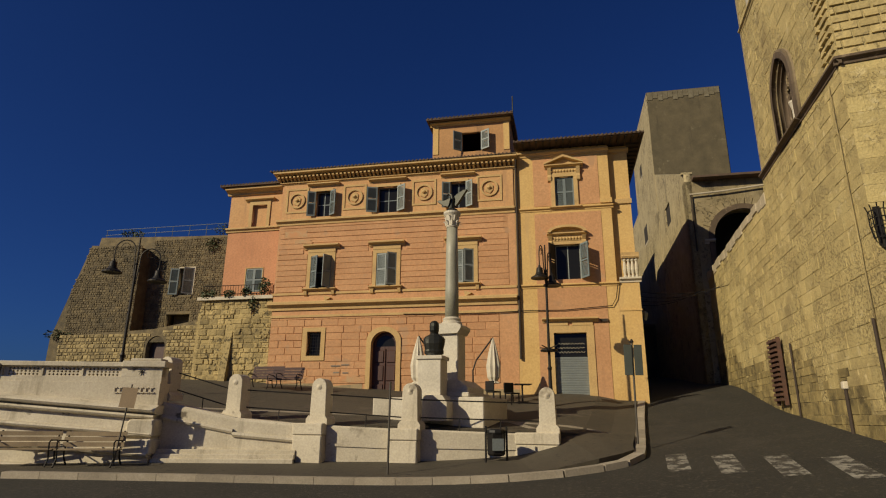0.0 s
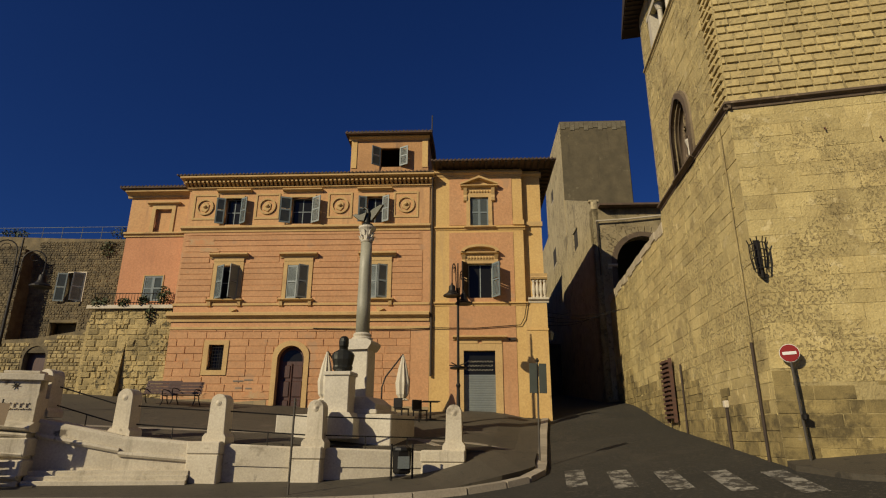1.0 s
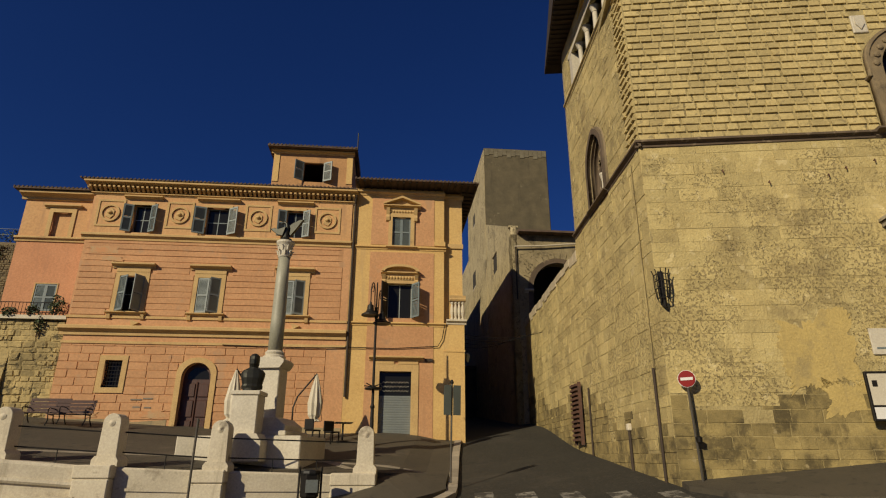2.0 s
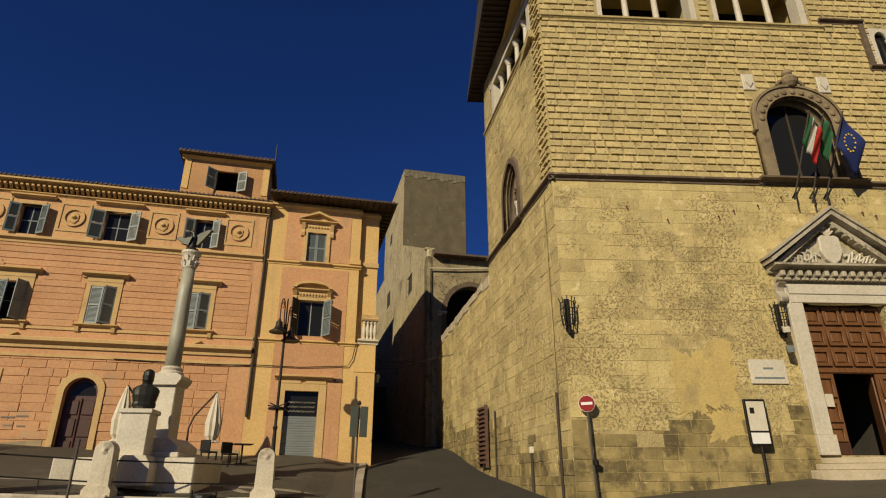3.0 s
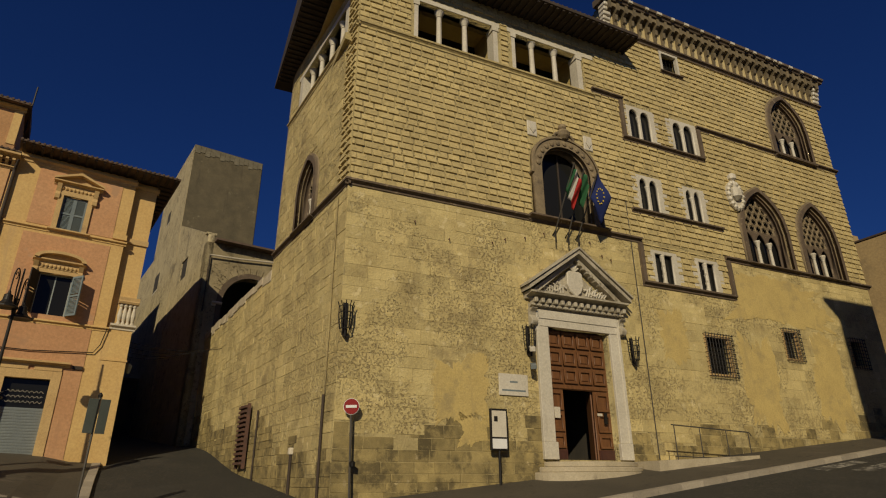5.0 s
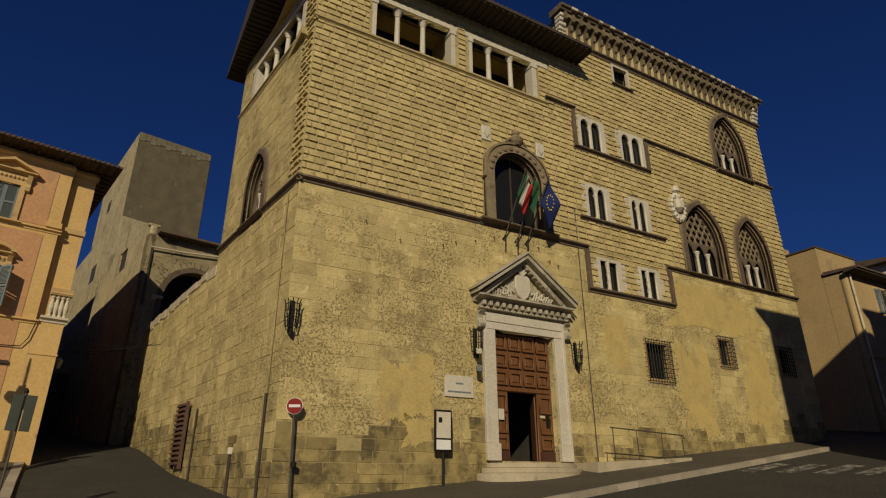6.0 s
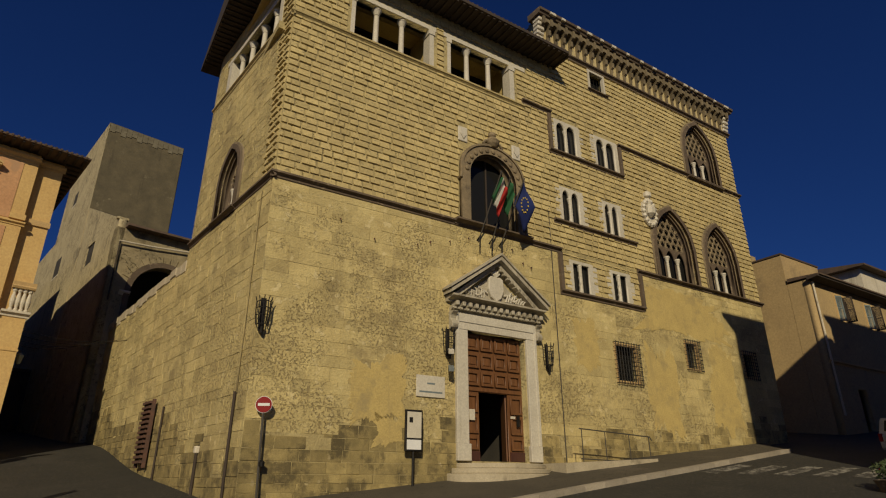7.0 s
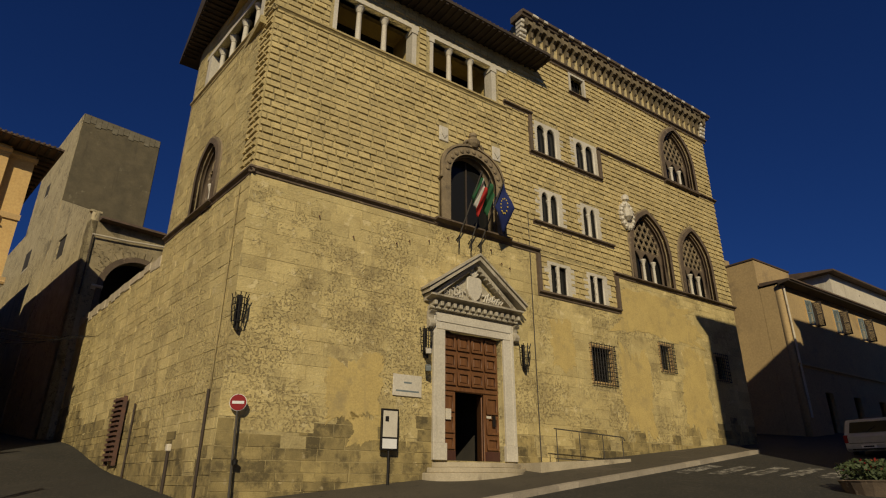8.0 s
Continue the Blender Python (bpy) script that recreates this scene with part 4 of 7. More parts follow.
# plastered frieze storey
part("upper_storey", sheet(rect(L + 0.1, R - 0.05, 12.0, 14.3), [rect(a - 0.002, b + 0.002, 12.14, 13.62) for a, b in W3], -0.05, 0.0, ORANGE_UP, "upper_storey"), None, salmon)
bm = B()
moulding(bm, L - 0.35, R + 0.2, 14.46, 14.74, 0.6)
moulding(bm, L - 0.1, R + 0.1, 14.12, 14.24, 0.12, y=-0.05)
part("cornice", bm, TRIM, salmon, "ochre cornice")
n = 58
for i in range(n):
    x = L - 0.1 + (R - L + 0.1) * i / (n - 1)
    part("dentil", prism(B(), [(0, 14.25), (-0.14, 14.26), (-0.42, 14.42), (-0.42, 14.5), (0, 14.5)], "x", x - 0.055, x + 0.055), TRIM, salmon)
bm = B()
moulding(bm, L - 0.15, R, 11.72, 12.04, 0.2)
moulding(bm, L - 0.2, R, 6.98, 7.42, 0.3)
box(bm, L - 0.05, R, -0.05, 0, 6.6, 6.72)
box(bm, L - 0.05, R, -0.055, 0, 7.8, 7.92)
part("belt_course", bm, TRIM, salmon, "ochre belt courses")
for a, b in W3:
    ob = part("window", surround(B(), a, b, 12.14, 13.62, 0.14, 0.1), TRIM, salmon, "window with louvred shutters folded open")
    part("hood", moulding(B(), a - 0.5, b + 0.5, 13.88, 14.08, 0.28), TRIM, ob)
    casement(ob, a, b, 12.14, 13.62)
    w = (b - a) / 2 + 0.02
    shutter(ob, a, 12.16, w, 1.44, 1, 158, -0.1)
    shutter(ob, b, 12.16, w, 1.44, -1, 148, -0.1, SHUTTER if a < -8 else SHUTTER_PALE)
for i, (a, b) in enumerate(W2):
    ob = part("window", surround(B(), a, b, 8.14, 9.9, 0.2, 0.06), TRIM, salmon, "tall window with half-open louvred shutters")
    bm = moulding(B(), a - 0.42, b + 0.42, 10.28, 10.52, 0.3)
    box(bm, a - 0.2, b + 0.2, -0.08, 0, 10.1, 10.28)
    part("hood", bm, TRIM, ob)
    part("sill", moulding(B(), a - 0.34, b + 0.34, 7.98, 8.12, 0.22), TRIM, ob)
    for x in (a - 0.26, b + 0.1):
        part("bracket", prism(B(), [(0, 7.72), (-0.1, 7.78), (-0.16, 7.98), (0, 7.98)], "x", x, x + 0.16), TRIM, ob)
    casement(ob, a, b, 8.14, 9.9)
    w = (b - a) / 2
    shutter(ob, a, 8.16, w, 1.72, 1, (35, 6, 4)[i], 0.0, SHUTTER_PALE if i else SHUTTER)
    shutter(ob, b, 8.16, w, 1.72, -1, (62, 38, 30)[i], 0.0, SHUTTER_PALE)
# medallions in square panels
for cx in (-12.28, -8.92, -5.04, -1.55):
    ob = part("medallion_panel", sheet(rect(cx - 0.66, cx + 0.66, 12.42, 13.86), [rect(cx - 0.56, cx + 0.56, 12.52, 13.76)], -0.09, -0.05, TRIM, "medallion_panel"), None, salmon, "round relief medallion in a square panel")
    circ = lambda r: [(cx + r * math.cos(k * math.pi / 12), 13.14 + r * math.sin(k * math.pi / 12)) for k in range(24)]
    part("roundel", sheet(circ(0.46), [circ(0.37)], -0.12, -0.05, TRIM, "roundel"), None, ob)
    bm = B()
    prism(bm, [(cx - 0.22, 12.95), (cx + 0.05, 12.82), (cx + 0.2, 13.0), (cx + 0.22, 13.25), (cx + 0.05, 13.42), (cx - 0.15, 13.35)], "y", -0.1, -0.05)
    lathe(bm, [(0.05, 13.05), (0.14, 13.14), (0.05, 13.26)], cx, -0.1, 8)
    part("relief", bm, TRIM, ob, bevel=0.03)
part("weathered_plinth", sheet([(L, 1.6), (R, 1.6), (R, 2.9), (-3.5, 2.95), (-5.9, 3.1), (-6.0, 2.4), (-8.05, 2.4), (-8.05, 3.2), (-9.5, 3.1), (-11, 3.35), (L, 3.5)], [], -0.02, 0.0, PLINTH, "weathered_plinth"), None, salmon, "bare weathered plaster at the foot of the wall")
# small barred window, arched door
ob = part("barred_window", sheet(rect(-11.4, -10.15, 4.36, 6.05), [rect(*SMALL)], -0.06, 0.1, TRIM, "barred_window"), None, salmon, "small barred window in an ochre frame")
bm = B()
for i in range(6):
    tube(bm, [(-11.1 + i * 0.135, 0.08, 4.6), (-11.1 + i * 0.135, 0.08, 5.84)], 0.014, 5)
for i in range(7):
    tube(bm, [(-11.15, 0.08, 4.7 + i * 0.17), (-10.38, 0.08, 4.7 + i * 0.17)], 0.012, 5)
part("bars", bm, IRON, ob)
part("pane", box(B(), -11.15, -10.38, 0.3, 0.32, 4.6, 5.84), GLASS, ob)
ob = part("arched_door", ring(ARCH_DOOR, 0.0, 0.24, -0.08, 0.1, TRIM, "arched_door"), None, salmon, "arched dark wooden double door in an ochre surround")
part("leaf", sheet(arch(-7.66, -6.34, 2.4, 5.1, 5.78, 16), [arch(-7.5, -6.5, 5.05, 5.15, 5.62, 10)], 0.3, 0.36, OLDWOOD, "leaf"), None, ob)
pieces("panel", [(x, x + 0.48, 0.25, 0.3, z0, z1) for x in (-7.55, -6.93) for z0, z1 in ((2.6, 3.2), (3.35, 4.1), (4.25, 4.85))] + [(-7.05, -6.96, 0.24, 0.3, 2.5, 4.95)], OLDWOOD, ob, 0.03)
part("fanlight", box(B(), -7.5, -6.5, 0.33, 0.34, 5.0, 5.7), GLASS, ob)
for i, (cx, cz, rx, rz) in enumerate(((-12.2, 11.2, 0.75, 0.22), (-11.7, 10.75, 0.55, 0.14), (-12.5, 3.5, 0.5, 0.2), (-8.7, 3.45, 0.6, 0.2), (-11.6, 3.4, 0.7, 0.15))):
    patch(fw, cx, cz, rx, rz, 40 + i, PEEL, -0.042)
GREYPAINT = material("faded_grey_spray_paint", (0.17, 0.15, 0.12), (0.24, 0.2, 0.15), 0.3, bump=0.0)
for x, z, w in ((-9.75, 4.05, 0.5), (-9.2, 4.1, 0.42), (-9.6, 3.72, 0.32), (-9.1, 3.7, 0.3)):
    part("paint_bar", box(B(), x, x + w, -0.046, -0.038, z, z + 0.06), GREYPAINT, fw, "faded grey spray-painted mark")
for x in (-10.35, -2.9):
    part("flag_holder", prism(B(), [(x, 7.72), (x + 0.4, 7.6), (x + 0.05, 7.42)], "y", -0.12, 0.0), TRIM, salmon)
# attic room on the roof
attic = part("attic_room", sheet(rect(-4.62, -0.42, 14.75, 17.15), [rect(-3.0, -1.95, 15.35, 16.5)], 0.02, 0.32, ATTICWALL, "attic_room"), None, salmon, "attic room with a shuttered window")
bm = B()
box(bm, -4.62, -4.32, 0.32, 5, 14.75, 17.15)
box(bm, -0.72, -0.42, 0.32, 5, 14.75, 17.15)
box(bm, -4.32, -0.72, 4.7, 5, 14.75, 17.15)
part("attic_walls", bm, ATTICWALL, attic)
bm = B()
prism(bm, [(-0.45, 17.16), (-0.45, 17.26), (2.5, 17.6), (5.4, 17.26), (5.4, 17.16)], "x", -4.9, -0.2)
part("attic_roof", bm, TILE, attic)
for i in range(23):
    part("roof_tile", tube(B(), [(-4.8 + i * 0.205, -0.48, 17.25), (-4.8 + i * 0.205, 1.5, 17.5)], 0.05, 6), TILE, attic)
bm = moulding(B(), -4.75, -0.35, 16.95, 17.14, 0.2, y=0.02)
box(bm, -4.6, -4.3, -0.02, 0.03, 15.3, 16.95)
box(bm, -0.75, -0.44, -0.02, 0.03, 15.3, 16.95)
part("attic_trim", bm, YELLOW, attic)
shutter(attic, -3.0, 15.37, 0.53, 1.1, 1, 140, -0.03)
shutter(attic, -1.95, 15.37, 0.53, 1.1, -1, 150, -0.03, SHUTTER_PALE)
part("aerial", tube(B(), [(-0.3, 1.0, 16.5), (-0.3, 1.0, 19.0)], 0.035, 6), IRON, attic)
# pipe in the corner between the houses
bm = B()
tube(bm, [(-0.16, -0.1, 4.3), (-0.16, -0.1, 14.1), (-0.1, -0.4, 14.5)], 0.06, 8)
part("downpipe", bm, EAVEWOOD, salmon, "dark rainwater pipe")

yellow = thing("yellow_house", HM, "narrow yellow and salmon house with pedimented windows", "building")
GA, Y2, Y3 = (1.42, 2.94, 2.2, 5.52), (1.67, 2.88, 8.12, 9.88), (1.8, 2.74, 11.86, 13.48)
part("front_wall", sheet(rect(-0.25, 4.5, 1.5, 15.1), [rect(*GA), rect(*Y2), rect(*Y3)], 0.0, 0.5, YELLOW), None, yellow)
pieces("side_wall", [(4.1, 4.5, 0.5, 16, 1.5, 15.1), (4.502, 5.52, 0.0, 2.6, 1.5, 7.85), (4.502, 5.48, 0.3, 0.7, 7.855, 15.1), (5.08, 5.48, 0.702, 16, 7.855, 15.1), (-0.25, 4.1, 15.6, 16, 1.5, 15.1)], YELLOW, yellow)
# Deeper part of the yellow side wall, painted dark for the lane's shade.
part("lane_side_wall", box(B(), 4.502, 5.5, 2.604, 16.0, 1.5, 7.84), LANE_SHADE, yellow, "plaster towards the lane, coloured near-black for the shade there")
part("inner_floor", box(B(), -0.2, 4.1, 0.5, 15.5, 7.0, 7.2), ROOM, yellow)
part("inner_ceiling", box(B(), -0.2, 4.1, 0.5, 15.5, 10.8, 11.0), ROOM, yellow)
# salmon panels within yellow pilasters
for z0, z1, cut in ((10.9, 14.55, rect(Y3[0] - 0.02, Y3[1] + 0.02, Y3[2], Y3[3])), (7.9, 11.55, rect(Y2[0] - 0.02, Y2[1] + 0.02, Y2[2], Y2[3])), (2.0, 7.75, rect(GA[0] - 0.02, GA[1] + 0.02, 1.95, GA[3]))):
    z0 = max(z0, {10.9: 11.95}.get(z0, z0))
    lo = [p for p in cut if p[1] < z0]
    body = rect(0.72, 3.98, z0, z1)
    if lo:
        a, b, t = cut[0][0], cut[1][0], cut[2][1]
        body = [(0.72, z0), (a, z0), (a, t), (b, t), (b, z0), (3.98, z0), (3.98, z1), (0.72, z1)]
        part("salmon_panel", sheet(body, [], -0.02, 0.0, ORANGE, "salmon_panel"), None, yellow)
    else:
        part("salmon_panel", sheet(body, [cut], -0.02, 0.0, ORANGE, "salmon_panel"), None, yellow)
bm = B()
moulding(bm, -0.05, 4.6, 11.68, 11.86, 0.12)
part("belt_course", bm, YELLOW, yellow)
part("belt_course", moulding(B(), -0.05, 4.6, 7.72, 7.9, 0.12), YELLOW, yellow)
part("string_band", box(B(), 3.985, 4.56, -0.08, 0.0, 11.95, 12.2), YELLOW, yellow)
part("balcony_slab", moulding(B(), 4.62, 5.62, 7.86, 8.1, 0.16), TRAVERTINE, yellow)
part("string_band", box(B(), 4.505, 5.55, -0.03, 0, 6.5, 6.58), YELLOW, yellow)
bm = B()
prism(bm, [(-0.9, 15.2), (-0.9, 15.28), (5, 15.6), (16.0, 15.28), (16.0, 15.2)], "x", -0.2, 6.25)
part("roof", bm, TILE, yellow)
for i in range(32):
    part("roof_tile", tube(B(), [(-0.15 + i * 0.2, -0.93, 15.27), (-0.15 + i * 0.2, 1.5, 15.46)], 0.05, 6), TILE, yellow)
for i in range(19):
    x = -0.1 + i * 0.34
    part("rafter", prism(B(), [(0, 15.08), (-0.82, 15.13), (-0.82, 15.2), (0, 15.2)], "x", x, x + 0.1), EAVEWOOD, yellow)
for i in range(28):
    y = 0.2 + i * 0.5
    part("rafter", box(B(), 5.48, 6.15, y, y + 0.1, 15.12, 15.2), EAVEWOOD, yellow)
part("eave_moulding", moulding(B(), -0.2, 4.55, 14.7, 14.95, 0.16), TRIM, yellow)
part("eave_moulding", moulding(B(), 4.56, 5.56, 14.7, 14.95, 0.16, y=0.3), TRIM, yellow)
part("string_band", box(B(), 4.57, 5.52, 0.22, 0.3, 11.95, 12.2), TRIM, yellow)
# windows
ob = part("pedimented_window", surround(B(), Y3[0], Y3[1], Y3[2], Y3[3], 0.2, 0.1), TRIM, yellow, "shuttered window under a small pediment")
bm = moulding(B(), 1.32, 3.24, 13.95, 14.12, 0.3)
prism(bm, [(1.4, 14.12), (3.16, 14.12), (2.28, 14.5)], "y", -0.06, 0.0)
for d in (-1, 1):
    prism(bm, [(2.28 + d * 0.98, 14.12), (2.28 + d * 0.98, 14.2), (2.28, 14.62), (2.28, 14.5)], "y", -0.32, 0.0)
for k in range(9):
    lathe(bm, [(0.03, 13.72), (0.07, 13.78), (0.03, 13.86)], 1.68 + k * 0.15, -0.1, 6)
box(bm, 1.55, 2.99, -0.09, 0, 13.68, 13.95)
for x in (1.46, 2.9):
    prism(bm, [(0, 13.2), (-0.14, 13.28), (-0.18, 13.45), (-0.12, 13.6), (-0.26, 13.95), (0, 13.95)], "x", x, x + 0.18)
part("pediment", bm, TRIM, ob)
part("sill", moulding(B(), 1.5, 3.06, 11.7, 11.88, 0.2), TRIM, ob)
shutter(ob, Y3[0], Y3[2], 0.47, 1.6, 1, 0, 0.04)
shutter(ob, Y3[1], Y3[2], 0.47, 1.6, -1, 0, 0.04)
ob = part("hooded_window", surround(B(), Y2[0], Y2[1], Y2[2], Y2[3], 0.16, 0.08), TRIM, yellow, "open window under a curved hood with shutters folded back")
bm = moulding(B(), 1.3, 3.25, 10.3, 10.46, 0.26)
pts = [(2.28 + 0.95 * math.cos(math.pi * k / 14), 10.46 + 0.36 * math.sin(math.pi * k / 14)) for k in range(15)]
inner = [(2.28 + 0.78 * math.cos(math.pi * k / 14), 10.46 + 0.24 * math.sin(math.pi * k / 14)) for k in range(15)]
prism(bm, pts + inner[::-1], "y", -0.34, 0.0)
prism(bm, inner, "y", -0.08, 0.0)
box(bm, 1.5, 3.05, -0.09, 0, 10.06, 10.3)
for k in range(9):
    lathe(bm, [(0.03, 10.1), (0.07, 10.17), (0.03, 10.25)], 1.68 + k * 0.15, -0.1, 6)
for x in (1.36, 3.0):
    prism(bm, [(0, 9.8), (-0.14, 9.86), (-0.16, 10.0), (-0.1, 10.08), (-0.28, 10.3), (0, 10.3)], "x", x, x + 0.18)
part("hood", bm, TRIM, ob)
casement(ob, Y2[0], Y2[1], Y2[2], Y2[3], mat=SHUTTER_PALE, bars=0)
shutter(ob, Y2[0], Y2[2], 0.6, 1.74, 1, 120, -0.08, EAVEWOOD)
shutter(ob, Y2[1], Y2[2], 0.6, 1.74, -1, 125, -0.08)
# shop front with a roller shutter
ob = part("shop_front", surround(B(), GA[0], GA[1], 1.9, GA[3], 0.34, 0.06), TRIM, yellow, "shop doorway with a half-glazed roller shutter")
bm = moulding(B(), 0.9, 3.5, 6.02, 6.22, 0.3)
box(bm, 1.1, 2.1, -0.08, 0, 5.86, 6.02)
box(bm, 2.3, 3.25, -0.08, 0, 5.86, 6.02)
part("lintel", bm, TRIM, ob)
roller = part("roller_shutter", box(B(), GA[0], GA[1], 0.2, 0.22, 2.2, 4.4), STEEL, ob, "grey steel roller shutter")
for i in range(19):
    z = 2.3 + i * 0.11
    part("slat", prism(B(), [(0.2, z), (0.19, z + 0.02), (0.188, z + 0.09), (0.2, z + 0.11)], "x", GA[0], GA[1]), STEEL, roller)
part("transom_glass", box(B(), GA[0], GA[1], 0.22, 0.24, 4.38, 5.52), GLASS, ob)
bm = B()
for k in range(3):
    tube(bm, [(1.55 + i * 0.047, 0.15, 4.62 + k * 0.2 + 0.045 * math.sin(i * 1.9 + k * 2)) for i in range(28)], 0.008, 4)
part("scrollwork", bm, TRAVERTINE, ob)
for i in range(4):
    part("baluster", lathe(B(), [(0.085, 8.1), (0.085, 8.2), (0.055, 8.24), (0.105, 8.5), (0.075, 8.75), (0.05, 8.9), (0.085, 8.96), (0.085, 9.06)], 4.92 + i * 0.18, 0.1, 10), TRAVERTINE, yellow, smooth=False)
bm = prism(B(), [(0.24, 9.06), (-0.04, 9.06), (-0.08, 9.14), (-0.04, 9.2), (-0.06, 9.34), (0.24, 9.36)], "x", 4.78, 5.6)
part("balcony_rail", bm, TRIM, yellow)
bm = B()
tube(bm, [(-6, -0.08, 6.62), (-2, -0.08, 6.55), (0.2, -0.08, 6.62), (2, -0.08, 6.6), (4.2, -0.09, 6.75), (4.4, -0.1, 7.1), (4.55, -0.1, 7.9)], 0.02, 6)
part("wall_cable", bm, IRON, yellow)
part("cable_box", box(B(), 3.6, 3.95, -0.1, 0, 6.0, 6.14), EAVEWOOD, yellow)

wing = thing("pink_wing", HM, "plain pink side wing with a blind window under a tiled eave", "building")
part("front_wall", sheet(rect(-16.75, -13.35, 2, 14.1), [rect(-15.35, -14.35, 8.2, 9.55), rect(-15.3, -14.4, 11.95, 13.3)], 0.6, 1.0, PINK), None, wing)
part("upper_storey", sheet(rect(-16.75, -13.35, 11.95, 14.0), [rect(-15.3, -14.4, 11.96, 13.3)], 0.56, 0.6, ORANGE_UP, "upper_storey"), None, wing)
bm = B()
box(bm, -16.75, -16.35, 1.0, 9, 2, 14.1)
box(bm, -16.35, -13.35, 8.6, 9, 2, 14.1)
part("rear_walls", bm, PINK, wing)
part("roof", prism(B(), [(0.0, 14.35), (0.0, 14.45), (5, 15.2), (9.4, 14.45), (9.4, 14.35)], "x", -17.2, -13.2), TILE, wing)
for i in range(20):
    part("roof_tile", tube(B(), [(-17.15 + i * 0.2, -0.03, 14.44), (-17.15 + i * 0.2, 1.5, 14.7)], 0.05, 6), TILE, wing)
bm = moulding(B(), -16.95, -13.3, 13.95, 14.34, 0.45, y=0.58)
part("cornice", bm, TRIM, wing)
part("belt_course", moulding(B(), -16.85, -13.3, 11.72, 11.96, 0.16, y=0.58), TRIM, wing)
ob = part("blind_window", sheet(rect(-15.5, -14.2, 11.97, 13.5), [rect(-15.3, -14.4, 11.98, 13.3)], 0.5, 0.6, TRIM, "blind_window"), None, wing)
part("hood", moulding(B(), -15.75, -13.95, 13.5, 13.68, 0.22, y=0.56), TRIM, ob)
part("blind_panel", box(B(), -15.3, -14.4, 0.72, 0.8, 11.96, 13.3), ORANGE_UP, ob)
ob = part("window", surround(B(), -15.35, -14.35, 8.2, 9.55, 0.05, 0.03, 0.6), TRIM, wing, "closed grey-green shuttered window")
shutter(ob, -15.35, 8.22, 0.5, 1.32, 1, 0, 0.62)
shutter(ob, -14.35, 8.22, 0.5, 1.32, -1, 0, 0.62)

# ---- ruined walls beside the houses ----
ruin = thing("ruined_bastion", HM, "weathered rubble bastion with a terrace above and tufa wall below", "ruin")
UP = [rect(-22.0, -20.95, 8.95, 10.7), rect(-22.6, -20.95, 6.85, 7.75)]
up = part("upper_wall", sheet([(-29.9, 4.2), (-16.8, 4.2), (-16.8, 12.75), (-22, 12.85), (-28.3, 13.1), (-29.6, 6.6)], UP, 4.0, 4.8, RUIN, "upper_wall"), None, ruin)
bm = B()
box(bm, -29.0, -16.8, 4.8, 12, 4.2, 12.6)
part("fill", bm, RUIN, ruin)
bm = B()
prism(bm, [(-28.4, 4.2), (-24.0, 4.2), (-24.4, 12.0), (-27.9, 12.2), (-29.8, 6.2), (-29.8, 4.2)], "y", 2.9, 4.0)
but = part("buttress", bm, RUIN, ruin, "battered rubble buttress")
ob = part("window", surround(B(), -22.0, -20.95, 8.95, 10.7, 0.06, 0.06, 4.0), TRAVERTINE, ruin, "window with pale shutters ajar")
casement(ob, -22.0, -20.95, 8.95, 10.7, 4.3)
shutter(ob, -22.0, 8.97, 0.55, 1.7, 1, 165, 3.92, SHUTTER)
shutter(ob, -20.95, 8.97, 0.62, 1.7, -1, 40, 3.95, SHUTTER_PALE)
LOWDOOR = arch(-21.35, -20.15, 2.2, 5.3, 5.95, 12)
low = part("lower_wall", sheet([(-27.3, 2), (-17.6, 2), (-17.6, 6.9), (-21, 6.35), (-27.0, 6.05)], [LOWDOOR], 1.0, 2.4, RUIN, "lower_wall"), None, ruin)
part("arched_door", sheet(LOWDOOR, [], 1.35, 1.42, OLDWOOD, "arched_door"), None, ruin, "old dark arched wooden door")
tufa = part("tufa_wall", sheet([(-17.75, 2), (-13.3, 2), (-13.3, 7.6), (-17.4, 7.7), (-17.75, 7.0)], [], 0.2, 3.9, TUFA, "tufa_wall"), None, ruin)
part("ledge", box(B(), -27.0, -17.6, 1.05, 4.0, 5.6, 6.0), RUIN, ruin)
bm = prism(B(), [(0.2, 2), (-0.35, 2), (0.2, 6.1)], "x", -15.95, -15.55)
part("pier", bm, TUFA, ruin)
part("terrace_edge", box(B(), -17.8, -13.3, 0.0, 4.0, 7.7, 7.88), TRAVERTINE, ruin)
bm = B()
for i in range(26):
    x = -17.5 + i * 0.16
    tube(bm, [(x, 0.1, 7.88), (x, 0.1, 8.5)], 0.012, 5)
tube(bm, [(-17.6, 0.1, 8.5), (-13.4, 0.1, 8.5)], 0.02, 6)
part("terrace_railing", bm, IRON, ruin)
bm = B()
for i in range(9):
    x = -28.2 + i * 1.25
    tube(bm, [(x, 4.3, 13.0 - 0.02 * i), (x, 4.3, 13.7)], 0.02, 5)
for z in (13.35, 13.7):
    tube(bm, [(-28.3, 4.3, z), (-17.2, 4.3, z)], 0.018, 5)
part("roof_railing", bm, STEEL, ruin)

